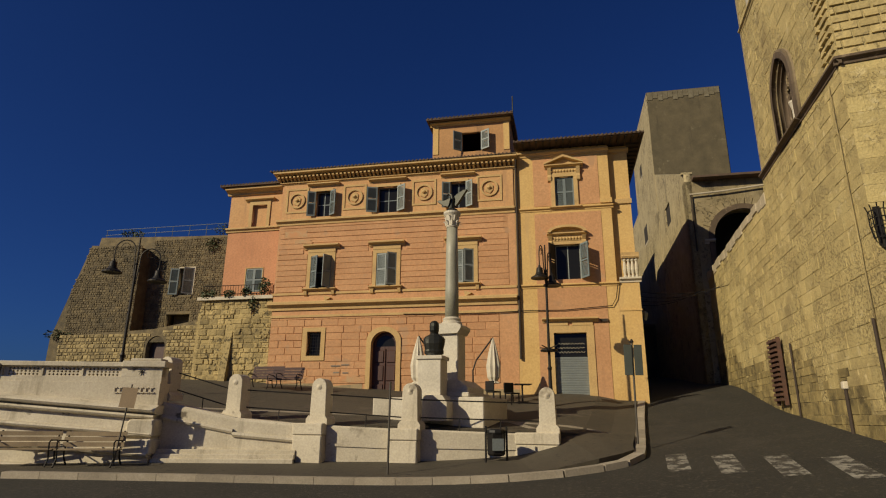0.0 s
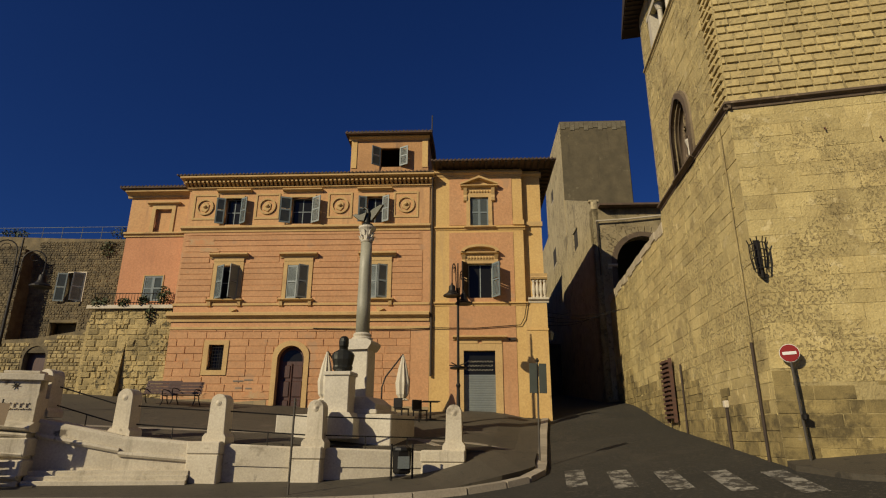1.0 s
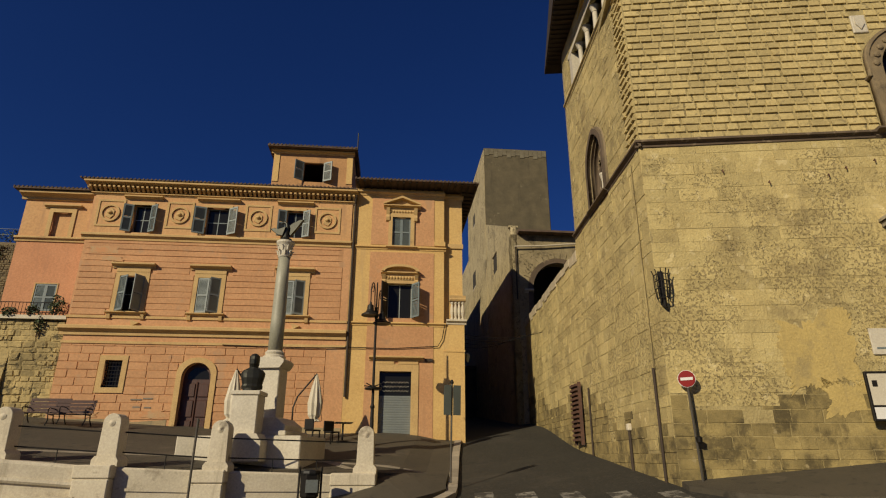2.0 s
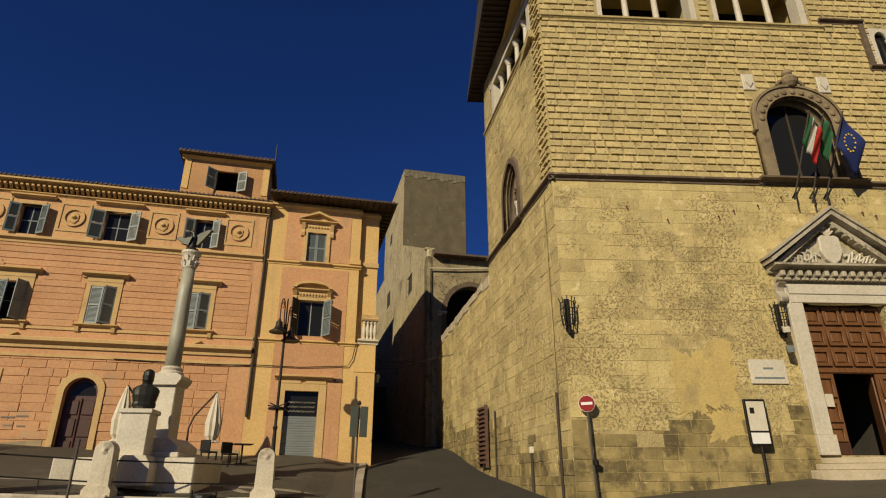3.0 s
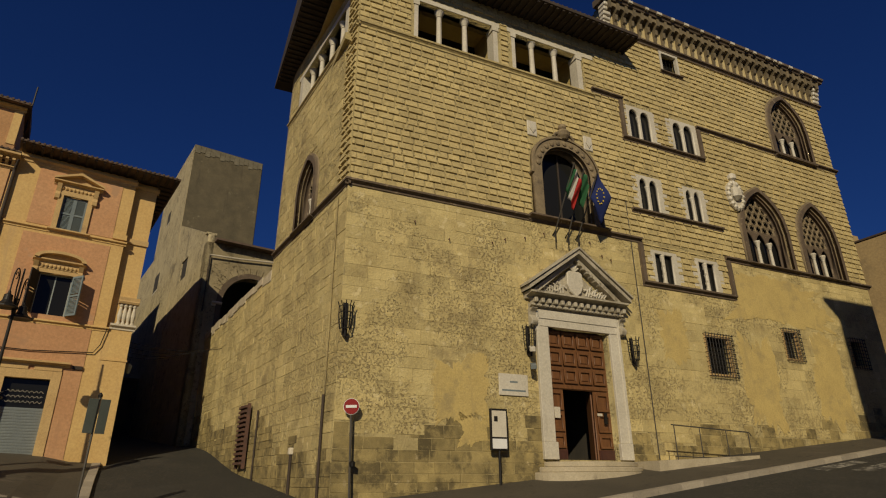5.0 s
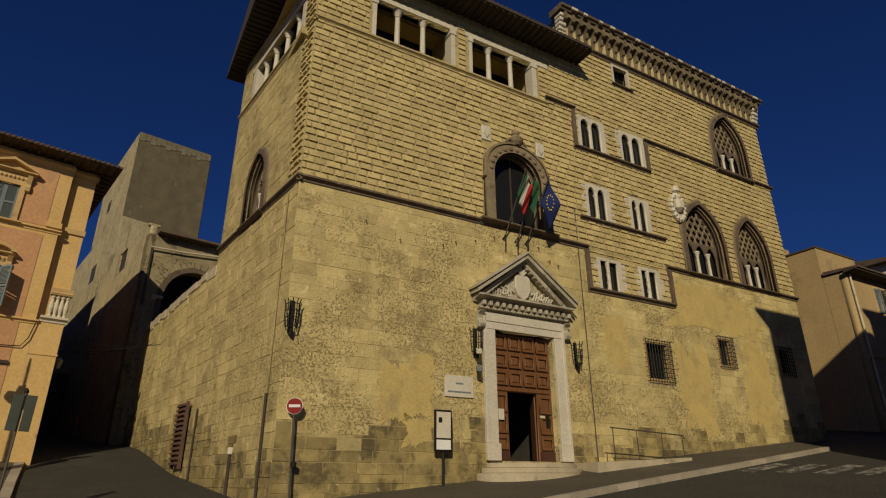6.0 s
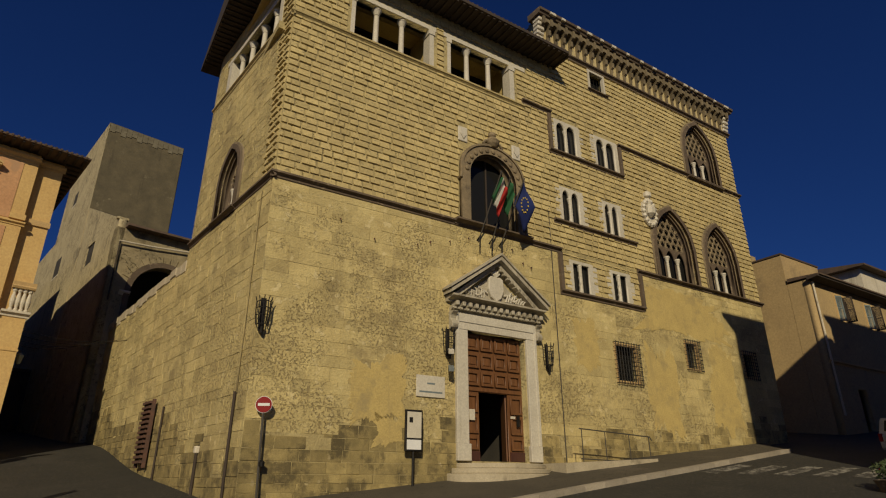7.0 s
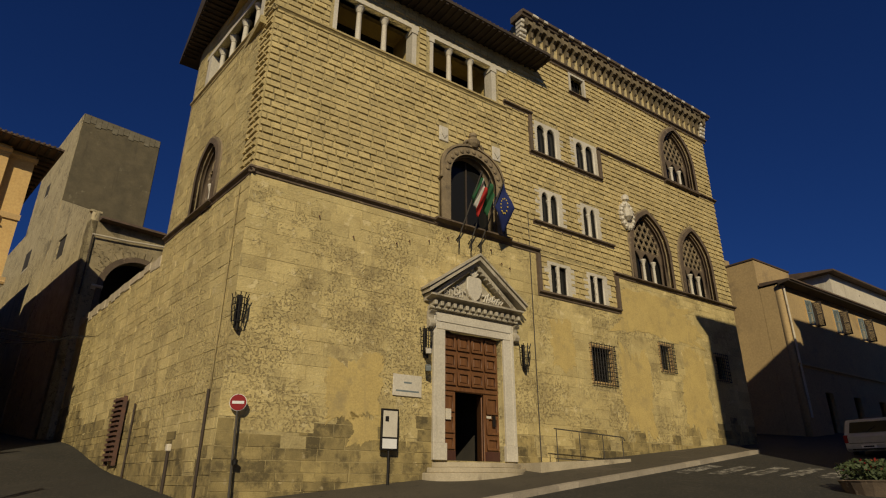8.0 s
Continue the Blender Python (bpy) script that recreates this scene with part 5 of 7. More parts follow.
# ---- tower and the block with the arch behind the lane ----
TX, TY = 15.4, 32.5
tower = thing("medieval_tower", pose(TX, TY, 0, 0, 0, -13), "plain square medieval tower rising over a lower block", "tower")
bm = prism(B(), [(0.0, 9.6), (5.55, 9.6), (5.55, 20.2), (0.0, 20.2)], "z", 1.0, 27.2)
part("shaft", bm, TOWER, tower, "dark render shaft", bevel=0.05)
# Paler sheet over the sunward face; its sunlit brightness is put into the colour.
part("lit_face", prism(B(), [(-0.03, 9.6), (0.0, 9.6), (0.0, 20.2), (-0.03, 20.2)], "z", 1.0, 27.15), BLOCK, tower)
for i in range(14):
    part("parapet_stone", box(B(), 0.05 + i * 0.39, 0.42 + i * 0.39, 9.56, 9.6, 26.45 + 0.14 * math.sin(i * 2.1), 27.1), PARAPET, tower)
block = thing("arched_block", pose(TX, TY, 0, 0, 0, -13), "pale rendered block with small windows and a wide arch", "building")
LW = [rect(-6.9, -5.0, 14.6, 16.1)]
lf = part("lane_wall", sheet([(-10.2, 1), (0, 1), (0, 15.9), (-10.2, 20.2)], LW, 0.0, 0.4, BLOCK, "lane_wall"), None, block)
lf.matrix_local = pose(0, 0, 0, 0, 0, -90)
part("rear_wing", box(B(), 0.0, 5.0, 20.21, 52.0, 1, 20.4), BLOCK, block)
ARCHW = arch(1.3, 4.7, 9.4, 11.7, 13.5, 18)
part("arch_wall", sheet(rect(0, 8, 1, 15.4), [ARCHW], 0.0, 0.7, ARCHWALL, "arch_wall"), None, block)
part("arch_moulding", ring(ARCHW, 0.0, 0.3, -0.1, 0.0, DARKSTONE, "arch_moulding"), None, block)
for k in range(17):
    a0, a1 = math.pi * k / 17 + 0.012, math.pi * (k + 1) / 17 - 0.012
    pts = [(3.0 + rx * math.cos(a), 11.7 + rz * math.sin(a)) for rx, rz, a in ((2.02, 2.12, a0), (2.02, 2.12, a1), (2.42, 2.5, a1), (2.42, 2.5, a0))]
    part("voussoir", prism(B(), pts, "y", -0.05, 0.0), ARCHWALL, block)
part("impost", moulding(B(), 0.75, 1.32, 11.45, 11.7, 0.2), TRAVERTINE, block)
# Back of the arch, coloured near-black for the shade in its depth.
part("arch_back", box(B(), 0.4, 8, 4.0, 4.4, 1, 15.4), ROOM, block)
part("arch_floor", box(B(), 0.4, 8, 0.7, 4.0, 9.0, 9.38), BLOCK, block)
part("roof", prism(B(), [(-0.6, 15.42), (-0.6, 15.55), (9.5, 16.4), (9.5, 15.42)], "x", 0.41, 8.3), TILE, block)
part("gutter", tube(B(), [(0.2, -0.2, 14.5), (2, -0.2, 14.6), (4.5, -0.2, 14.85)], 0.05, 6), TRAVERTINE, block)
part("downpipe", tube(B(), [(0.25, -0.15, 14.5), (0.25, -0.15, 11.0)], 0.04, 6), EAVEWOOD, block)

for poly in LW:
    (a, z0), (b, _), (_, z1) = poly[:3]
    ob = part("window", surround(B(), a + 0.06, b - 0.06, z0 + 0.02, z1 - 0.06, 0.06, 0.01), BLOCK, lf, "small dark window")
    # Near-black sheet painted as the unlit room behind the opening.
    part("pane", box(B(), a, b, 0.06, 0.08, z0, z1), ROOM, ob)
for y0, y1, z0, z1 in ((15.5, 17.3, 16.4, 17.9), (15.4, 16.5, 22.4, 23.5)):
    ob = part("window", prism(B(), [(-0.05, y0 - 0.1), (-0.03, y0 - 0.1), (-0.03, y1 + 0.1), (-0.05, y1 + 0.1)], "z", z0 - 0.12, z0), TRAVERTINE, tower, "small dark window")
    # Flat near-black sheet on the solid face, painting an opening's darkness.
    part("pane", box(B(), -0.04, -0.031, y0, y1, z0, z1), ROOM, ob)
part("coping", prism(B(), [(-0.12, 15.9), (0.5, 15.9), (0.5, 16.02), (-0.12, 16.02)], "y", 0.0, 0.3), BLOCK, block)
# Unseen behind the yellow house, built tall enough to shade the block's wall.
lane = thing("lane_house", HM, "plain house closing the lane, coloured near-black for shade", "building")
part("front_wall", box(B(), -4, 5.5, 16.004, 38, 1, 17.1), LANE_SHADE, lane)
part("roof", box(B(), -4.2, 5.9, 16.01, 38.2, 17.1, 17.3), TILE, lane)
lane2 = thing("lane_end_house", HM, "plain house at the end of the lane, coloured near-black for shade", "building")
part("front_wall", box(B(), 5.65, 9.43, 22.6, 30, 1, 9.0), LANE_SHADE, lane2)
part("roof", box(B(), 5.62, 9.44, 22.5, 30.2, 9.0, 9.2), TILE, lane2)

# ---- houses up the street and across it ----
up_house = thing("tan_house", pose(MX, MY, 0, 0, 0, -23.5), "plain tan house set back beside the palace", "building")
part("front_wall", box(B(), 31.61, 36, 1.3, 10.5, 1.5, 14.7), TAN, up_house)
part("coping", box(B(), 31.55, 36.05, 1.25, 10.5, 14.7, 14.8), TILE, up_house)
for x, y, h in ((31.8, 3.2, 0.5), (32.4, 6.0, 0.8)):
    part("chimney", box(B(), x, x + 0.5, y, y + 0.5, 14.8, 14.8 + h), TAN, up_house)
street_house = thing("ochre_house", pose(MX, MY, 0, 0, 0, -23.5), "ochre house with dark tiled eaves and shuttered windows", "building")
SW = [(34.2 + i * 3.7, 35.2 + i * 3.7) for i in range(3)]
part("front_wall", sheet(rect(31.6, 48, 2, 12.75), [rect(a, b, 10.6, 12.2) for a, b in SW] + [rect(a, b, 4.0, 6.6) for a, b in SW], 0.0, 0.4, TAN), None, street_house)
part("end_wall", box(B(), 31.6, 32.0, 0.4, 1.28, 2, 12.75), TAN, street_house)
part("rear_wall", box(B(), 32.0, 48, 9.6, 10, 2, 12.5), TAN, street_house)
part("roof", prism(B(), [(-0.7, 12.85), (-0.7, 12.95), (5, 13.25), (10.6, 12.95), (10.6, 12.85)], "x", 36.1, 48.5), TILE, street_house)
part("front_eave", prism(B(), [(-0.7, 12.85), (-0.7, 12.95), (1.2, 13.07), (1.2, 12.85)], "x", 31.5, 36.1), TILE, street_house)
part("soffit", prism(B(), [(0, 12.65), (-0.62, 12.75), (-0.62, 12.85), (0, 12.85)], "x", 31.3, 48), EAVEWOOD, street_house)
for a, b in SW:
    ob = part("window", surround(B(), a, b, 10.6, 12.2, 0.1, 0.04), TRIM, street_house)
    shutter(ob, a, 10.62, 0.5, 1.56, 1, 20, 0.0, SHUTTER)
    shutter(ob, b, 10.62, 0.5, 1.56, -1, 100, 0.0, EAVEWOOD)
part("downpipe", tube(B(), [(31.7, -0.1, 12.6), (31.75, -0.1, 5)], 0.06, 8), TRAVERTINE, street_house)
part("belt_course", moulding(B(), 31.6, 48, 7.8, 8.0, 0.12), TRIM, street_house)
far_house = thing("pale_house", pose(MX, MY, 0, 0, 0, -23.5), "pale house with a tiled roof behind", "building")
part("front_wall", box(B(), 51.0, 64, 4.5, 14, 2, 18.6), TRAVERTINE, far_house)
part("roof", prism(B(), [(3.8, 18.6), (3.8, 18.75), (9.5, 19.5), (14.6, 18.75), (14.6, 18.6)], "x", 50.3, 64.8), TILE, far_house)
across = thing("house_across", pose(16.8, -5.7, 0, 0, 0, -23.5), "tall plain house across the street", "building")
part("front_wall", box(B(), 0, 30, -12, 0, -2, 18.0), TAN, across)
part("roof", box(B(), -0.6, 9.9, -12.3, 0.3, 18.0, 18.2), TILE, across)
part("upper_storey", box(B(), 9.9, 30, -12, 0.0, 18.002, 19.4), TAN, across)
part("roof", box(B(), 9.6, 30.6, -12.3, 0.3, 19.402, 19.6), TILE, across)
behind = thing("house_behind", pose(-20, -34, 0, 0, 0, -10), "plain houses closing the square behind", "building")
part("front_wall", box(B(), -30, 30, -10, 0, -6, 7.0), TAN, behind)
part("roof", box(B(), -30.6, 30.6, -10.6, 0.6, 7.0, 7.2), TILE, behind)


# ---- pavements, kerbs, crossings ----
KERB_LINE = [(-40, 17.2), (-10.7, 16.1), (-5.7, 15.75), (-0.7, 15.15), (2.0, 14.85), (3.3, 14.8), (4.3, 14.95), (5.1, 15.35), (5.75, 16.1), (6.08, 16.9), (8.5, 23.5), (10.4, 28.4)]


def kerb_x(y):
    pts = KERB_LINE[7:]
    for (ax, ay), (bx, by) in zip(pts, pts[1:]):
        if y <= by:
            return ax + (bx - ax) * (y - ay) / (by - ay)
    return pts[-1][0]


def square_z(x, y):
    low = road_z(x, y) + 0.13
    return low + (piazza_z(x, y) - low) * side_step((kerb_x(y) - x) / 2.4)


ys = [18.78 + i * 0.62 for i in range(22)]
tagged(new("piazza", strip("piazza", [(-30, y) for y in ys], [(kerb_x(y) - 0.3, y) for y in ys], square_z, PAVING, 0.6, 44)), "brown-grey paved square sloping up to the houses", "pavement", kind="structure")
for k, (ax, ay, bx, by) in enumerate(((-12.0, 21.6, -1.6, 21.0), (2.4, 20.6, 6.0, 19.6), (2.2, 22.2, 3.4, 19.2))):
    along = line([(ax, ay), (bx, by)], 0.6)
    nx, ny = (by - ay) * 0.14 / math.hypot(bx - ax, by - ay), (ax - bx) * 0.14 / math.hypot(bx - ax, by - ay)
    tagged(new("paving_strip", strip("paving_strip", [(x - nx, y - ny) for x, y in along], [(x + nx, y + ny) for x, y in along], square_z, KERB, 0.05, 1, 0.008)), "pale stone strip let into the paving", "paving", kind="structure")
fl = line(KERB_LINE[:7], 0.8)
tagged(new("pavement", strip("pavement", [(x, y + 0.3) for x, y in fl] + [(5.0, 15.7), (5.55, 16.3), (5.8, 17.1), (6.46, 18.78)], [(x, 18.8) for x, y in fl] + [(5.05, 18.8), (5.6, 18.8), (5.85, 18.8), (6.48, 18.8)], front_z, PAVING, 0.5, 6)),
       "dark pavement below the retaining wall", "pavement", kind="structure")
bm = box(B(), -0.48, 0.48, -0.15, 0.15, -0.3, 0.0)
bmesh.ops.bevel(bm, geom=bm.edges[:], offset=0.02, segments=1)
KERB_MESH = mesh_of(bm, "kerb_stone", KERB)


def kerb_run(name, pts, zfun, label):
    """A kerb of separate stones along a line."""
    root = tagged(new(name), label, "kerb", kind="structure")
    walked = line(pts, 0.97)
    for (ax, ay), (bx, by) in zip(walked, walked[1:]):
        ob = new("kerb_stone", KERB_MESH)
        ob.parent = root
        za, zb = zfun(ax, ay), zfun(bx, by)
        d = math.hypot(bx - ax, by - ay)
        ob.matrix_local = pose((ax + bx) / 2, (ay + by) / 2, (za + zb) / 2, 0, -math.degrees(math.atan2(zb - za, d)), math.degrees(math.atan2(by - ay, bx - ax)))
        ob.scale = (d / 0.97, 1, 1)


kerb_run("kerb_piazza", [(x - (0.15 if y > 15.2 and x > 4.5 else 0), y + (0.15 if x < 4.6 else 0)) for x, y in KERB_LINE[1:]], lambda x, y: road_z(x, y) + 0.15, "pale stone kerb curving round the corner of the square")
MK = [(10.0, 12.0), (10.05, 10.6), (10.6, 9.3), (11.6, 8.1), (14.0, 7.0), (17.5, 5.9), (22.2, 4.3), (29.1, 2.06), (29.9, 2.6), (31.5, 3.0)]
mk = line(MK, 0.8)


def to_facade(x, y):
    s = max(0.02, (x - MX) * 0.917 - (y - MY) * 0.3987)
    return (MX + s * 0.917 + 0.02, MY - s * 0.3987 + 0.04)


tagged(new("palace_pavement", strip("palace_pavement", mk, [to_facade(x, y) for x, y in mk], lambda x, y: road_z(x, y) + 0.12, PAVING, 0.4, 5)), "pavement along the foot of the palace", "pavement", kind="structure")
kerb_run("kerb_palace", MK[4:8], lambda x, y: road_z(x, y) + 0.135, "worn pale kerb along the palace pavement")


def crossing(start, end, count, along, length, width, label):
    root = tagged(new("zebra_crossing"), label, "crossing", kind="structure")
    u = Vector(along).normalized()
    v = Vector((-u.y, u.x))
    for i in range(count):
        c = Vector(start) + (Vector(end) - Vector(start)) * i / (count - 1)
        bm = B()
        grid = [[bm.verts.new((*(c + u * length * a + v * width * b), 0)) for b in (-0.5, 0, 0.5)] for a in (-0.5, -0.25, 0, 0.25, 0.5)]
        for r in grid:
            for p in r:
                p.co.z = road_z(p.co.x, p.co.y) + 0.006
        for r, q in zip(grid, grid[1:]):
            for k in range(2):
                bm.faces.new((r[k], r[k + 1], q[k + 1], q[k]))
        part("stripe", bm, ROADPAINT, root)


crossing((6.15, 15.0), (9.3, 11.3), 5, (0.35, 0.94), 2.3, 0.5, "worn white zebra stripes across the lane")
crossing((22.9, 3.4), (24.3, -2.7), 7, (0.95, -0.31), 2.6, 0.5, "worn white zebra stripes across the main street")

# ---- retaining wall, posts and rails ----
POSTS = [(-8.15, 19.25, 2.05), (-5.88, 19.1, 1.52), (-3.19, 18.62, 1.38), (-0.42, 18.3, 1.24), (3.7, 18.36, 1.16)]
wall = thing("retaining_wall", pose(0, 0, 0), "long travertine retaining wall with a moulded string", "wall")
runs = [(-7.95, 18.55, -5.75, 18.5, 2.0, 1.57, 1.56, 1.16), (-5.75, 18.5, -3.8, 18.42, 1.56, 1.4, 1.08, 0.92), (-2.95, 18.36, -1.0, 18.22, 1.36, 1.27, 0.78, 0.72), (-0.15, 18.2, 2.7, 18.16, 1.26, 1.16, 0.74, 0.7)]
for ax, ay, bx, by, za, zb, ma, mb in runs:
    n = Vector((by - ay, ax - bx)).normalized()
    def run(prof_a, prof_b, mat, name):
        bm = B()
        rows = [[bm.verts.new((x + n.x * o, y + n.y * o, z)) for o, z in prof] for x, y, prof in ((ax, ay, prof_a), (bx, by, prof_b))]
        k = len(prof_a)
        for i in range(k):
            bm.faces.new((rows[0][i], rows[1][i], rows[1][(i + 1) % k], rows[0][(i + 1) % k]))
        bm.faces.new(rows[0])
        bm.faces.new(rows[1][::-1])
        part(name, bm, mat, wall)
    run([(-0.9, -0.5), (0, -0.5), (0.0, za - 0.08), (-0.05, za), (-0.9, za)], [(-0.9, -0.5), (0, -0.5), (0.0, zb - 0.08), (-0.05, zb), (-0.9, zb)], TRAVERTINE, "wall_panel")
    if ax < -4:
        run(*[[(-0.1, m - 0.07), (0.06, m - 0.06), (0.1, m), (0.08, m + 0.07), (-0.1, m + 0.08)] for m in (ma, mb)], TRAVERTINE, "roll_moulding")
    else:
        run(*[[(-0.1, m), (0.035, m), (0.035, m + 0.22), (0.035, e - 0.04), (0.0, e + 0.004), (-0.1, e + 0.004)] for m, e in ((ma, za), (mb, zb))], TRAVERTINE, "coping_course")
for i in range(3):
    part("plinth_step", prism(B(), [(-7.9, 18.6), (-3.8, 18.45), (-3.8, 18.2 - 0.13 * (2 - i)), (-7.9, 18.3 - 0.13 * (2 - i))], "z", -0.3, 0.42 + i * 0.12), TRAVERTINE, wall, bevel=0.015)
for x0, x1, y, z in ((-3.87, -2.92, 18.45, 1.4), (-1.02, -0.13, 18.2, 1.27), (2.7, 4.02, 18.25, 1.17)):
    w = (x1 - x0) / 2 * 0.97
    bm = box(B(), -w, w, -0.36, 0.5, -0.3, z - 0.32)
    box(bm, -w - 0.02, w + 0.02, -0.38, 0.5, z - 0.315, z + 0.02)
    turned(bm, pose((x0 + x1) / 2, y + 0.06, 0, 0, 0, -15))
    part("pedestal", bm, TRAVERTINE, wall, bevel=0.03)


def stone_post():
    ob = thing("stone_post", pose(0, 0, 0), "round-topped travertine post with a rosette on its face", "post", "posts along the square")
    pts = [(-0.26, 0), (0.26, 0), (0.235, 1.12)] + [(0.235 * math.cos(math.pi * k / 10), 1.12 + 0.235 * math.sin(math.pi * k / 10)) for k in range(11)] + [(-0.235, 1.12)]
    pts = [p for i, p in enumerate(pts) if i == 0 or (abs(p[0] - pts[i - 1][0]) + abs(p[1] - pts[i - 1][1])) > 1e-4]
    part("shaft", prism(B(), pts, "y", -0.25, 0.25), TRAVERTINE, ob, bevel=0.012)
    part("foot", prism(B(), [(-0.34, 0), (0.34, 0), (0.34, 0.16), (0.27, 0.26), (-0.27, 0.26), (-0.34, 0.16)], "y", -0.31, 0.31), TRAVERTINE, ob)
    bm = lathe(B(), [(0.085, 0), (0.085, 0.012), (0.06, 0.02), (0.03, 0.035), (0.01, 0.04)], 0, 0, 14)
    bmesh.ops.transform(bm, matrix=pose(0, -0.25, 1.1, 90, 0, 0), verts=bm.verts)
    part("rosette", bm, TRAVERTINE, ob)
    return ob


sp = stone_post()
sp.matrix_world = pose(*POSTS[0], 0, 0, -16)
for p in POSTS[1:]:
    copy_thing(sp, pose(*p, 0, 0, -15))
rails = thing("post_rails", pose(0, 0, 0), "slim dark iron rails strung between the posts", "railing")
for p, q in zip(POSTS, POSTS[1:]):
    a, b = Vector(p) + Vector((0.2, 0, 0)), Vector(q) - Vector((0.2, 0, 0))
    for h in (0.88, 0.36):
        part("rail", tube(B(), [a + Vector((0, 0.05, h)), b + Vector((0, 0.05, h))], 0.02, 6), IRON, rails)
    n = 2 if (b - a).length > 3 else 1
    for i in range(n):
        m = a + (b - a) * (i + 1) / (n + 1)
        part("stanchion", tube(B(), [m + Vector((0, 0.05, -0.15)), m + Vector((0, 0.05, 0.38))], 0.016, 6), IRON, rails)

# the great balustrade
bal = thing("balustrade", pose(-7.95, 18.2, 0, 0, 0, 2.5), "tall travertine balustrade wall with pierced star panels above banded courses", "balustrade")
FALL = Matrix(((1, 0, 0, 0), (0, 1, 0, 0), (-0.075, 0, 1, -0.375), (0, 0, 0, 1)))
for z0, z1, o in ((-0.3, 0.44, 0.36), (0.44, 0.97, 0.27), (0.97, 1.52, 0.2), (1.52, 2.0, 0.14)):
    course = prism(B(), [(0.9, z0), (-o, z0), (-o + 0.06, z1 - 0.16), (-o - 0.08, z1 - 0.12), (-o - 0.11, z1 - 0.07), (-o - 0.08, z1 - 0.02), (-o + 0.02, z1), (0.9, z1)], "x", -12, 0)
    part("base_course", turned(course, FALL), TRAVERTINE, bal)
course = prism(B(), [(0.9, 2.0), (-0.1, 2.0), (-0.3, 2.06), (-0.34, 2.12), (-0.3, 2.18), (-0.14, 2.24), (-0.06, 2.27), (0.9, 2.27)], "x", -12, 0.06)
part("belt", turned(course, FALL), TRAVERTINE, bal)
part("upper_course", box(B(), -12, 0.0, -0.03, 0.85, 1.5, 2.548), TRAVERTINE, bal)
part("plinth", box(B(), -12, 0.0, 0.0, 0.5, 2.55, 2.72), TRAVERTINE, bal)
x = -3.45
for k in range(4):
    cuts = []
    for i in range(8):
        for j in range(3):
            cx, cz = x + 0.17 + i * 0.115, 2.765 + j * 0.085
            r = 0.041
            cuts.append([(cx, cz - r), (cx + r, cz), (cx, cz + r), (cx - r, cz)])
    part("pierced_panel", sheet(rect(x, x + 1.1, 2.721, 3.0), cuts, 0.06, 0.2, TRAVERTINE, "pierced_panel"), None, bal)
    x = x + 1.15 if k < 2 else -3.45 - 1.15 * (k - 1)
bm = B()
for x in (-4.65, -3.5, -2.35, -1.2, -0.03):
    box(bm, x, x + 0.05 if x < -1 and x > -9 else x + 0.03, 0.02, 0.3, 2.72, 3.0)
box(bm, -1.18, 0.0, 0.0, 0.5, 2.722, 3.0)
box(bm, -12, -4.7, 0.02, 0.3, 2.722, 3.0)
part("panel_frame", bm, TRAVERTINE, bal)
bm = box(B(), -12, -1.15, -0.06, 0.5, 3.0, 3.14)
box(bm, -1.15, 0.1, -0.1, 0.55, 3.0, 3.18)
box(bm, -0.95, -0.05, -0.04, 0.5, 3.18, 3.26)
part("coping", bm, TRAVERTINE, bal, bevel=0.015)
bm = B()
for z0, z1, o in ((1.02, 1.5, 0.24), (0.52, 0.95, 0.3)):
    pts = [(-0.62, z0), (0.08, z0), (0.08, z1), (-0.62, z1), (-0.7, z1 - 0.1), (-0.7, z0 + 0.1)]
    prism(bm, pts, "y", -o - 0.05, 0.6)
part("scroll_block", bm, TRAVERTINE, bal, bevel=0.04)
bm = B()
for i in range(8):
    x = -1.3 + i * 0.15
    box(bm, x, x + 0.11, -0.066, -0.03, 2.24, 2.27)
    box(bm, x, x + 0.025, -0.062, -0.03, 2.27, 2.4)
    box(bm, x + 0.025, x + 0.08, -0.058, -0.03, 2.38, 2.41)
part("greek_key", bm, TRAVERTINE, bal)
bm = B()
for a in range(6):
    tube(bm, [(-0.6, -0.02, 2.86), (-0.6 + 0.1 * math.cos(a), -0.03, 2.86 + 0.1 * math.sin(a * 1.05))], 0.02, 5, 0.006)
part("star_ornament", bm, IRON, bal)
pillar = thing("stone_pillar", pose(-13.1, 18.35, 0, 0, 0, 2), "weathered stone gate pillar with a cap", "pillar")
part("shaft", box(B(), -0.5, 0.35, -0.5, 0.4, -0.3, 2.9), TRAVERTINE, pillar, bevel=0.03)
part("cap", box(B(), -0.6, 0.45, -0.6, 0.5, 2.9, 3.1), TRAVERTINE, pillar, bevel=0.03)

# ---- monument ----
mz = 1.55
CIPOLLINO = material("grey_green_marble", (0.36, 0.345, 0.26), (0.25, 0.245, 0.185), 0.5, rough=0.5, stretch=(1, 1, 0.4), bump=0.1)
mon = thing("column_monument", pose(0.872, 20.65, mz, 0, 0, -24) @ Matrix.Scale(0.89, 4), "marble column monument on a stepped base", "monument")
part("lower_base", box(B(), -1.95, 1.75, -1.35, 1.55, -0.3, 0.78), WHITESTONE, mon, bevel=0.03)
part("upper_base", prism(B(), [(-1.15, 0.95), (1.0, 0.95), (1.0, 1.15), (0.62, 1.42), (-0.62, 1.42), (-1.1, 1.15)], "y", -0.95, 0.9), WHITESTONE, mon, bevel=0.02)
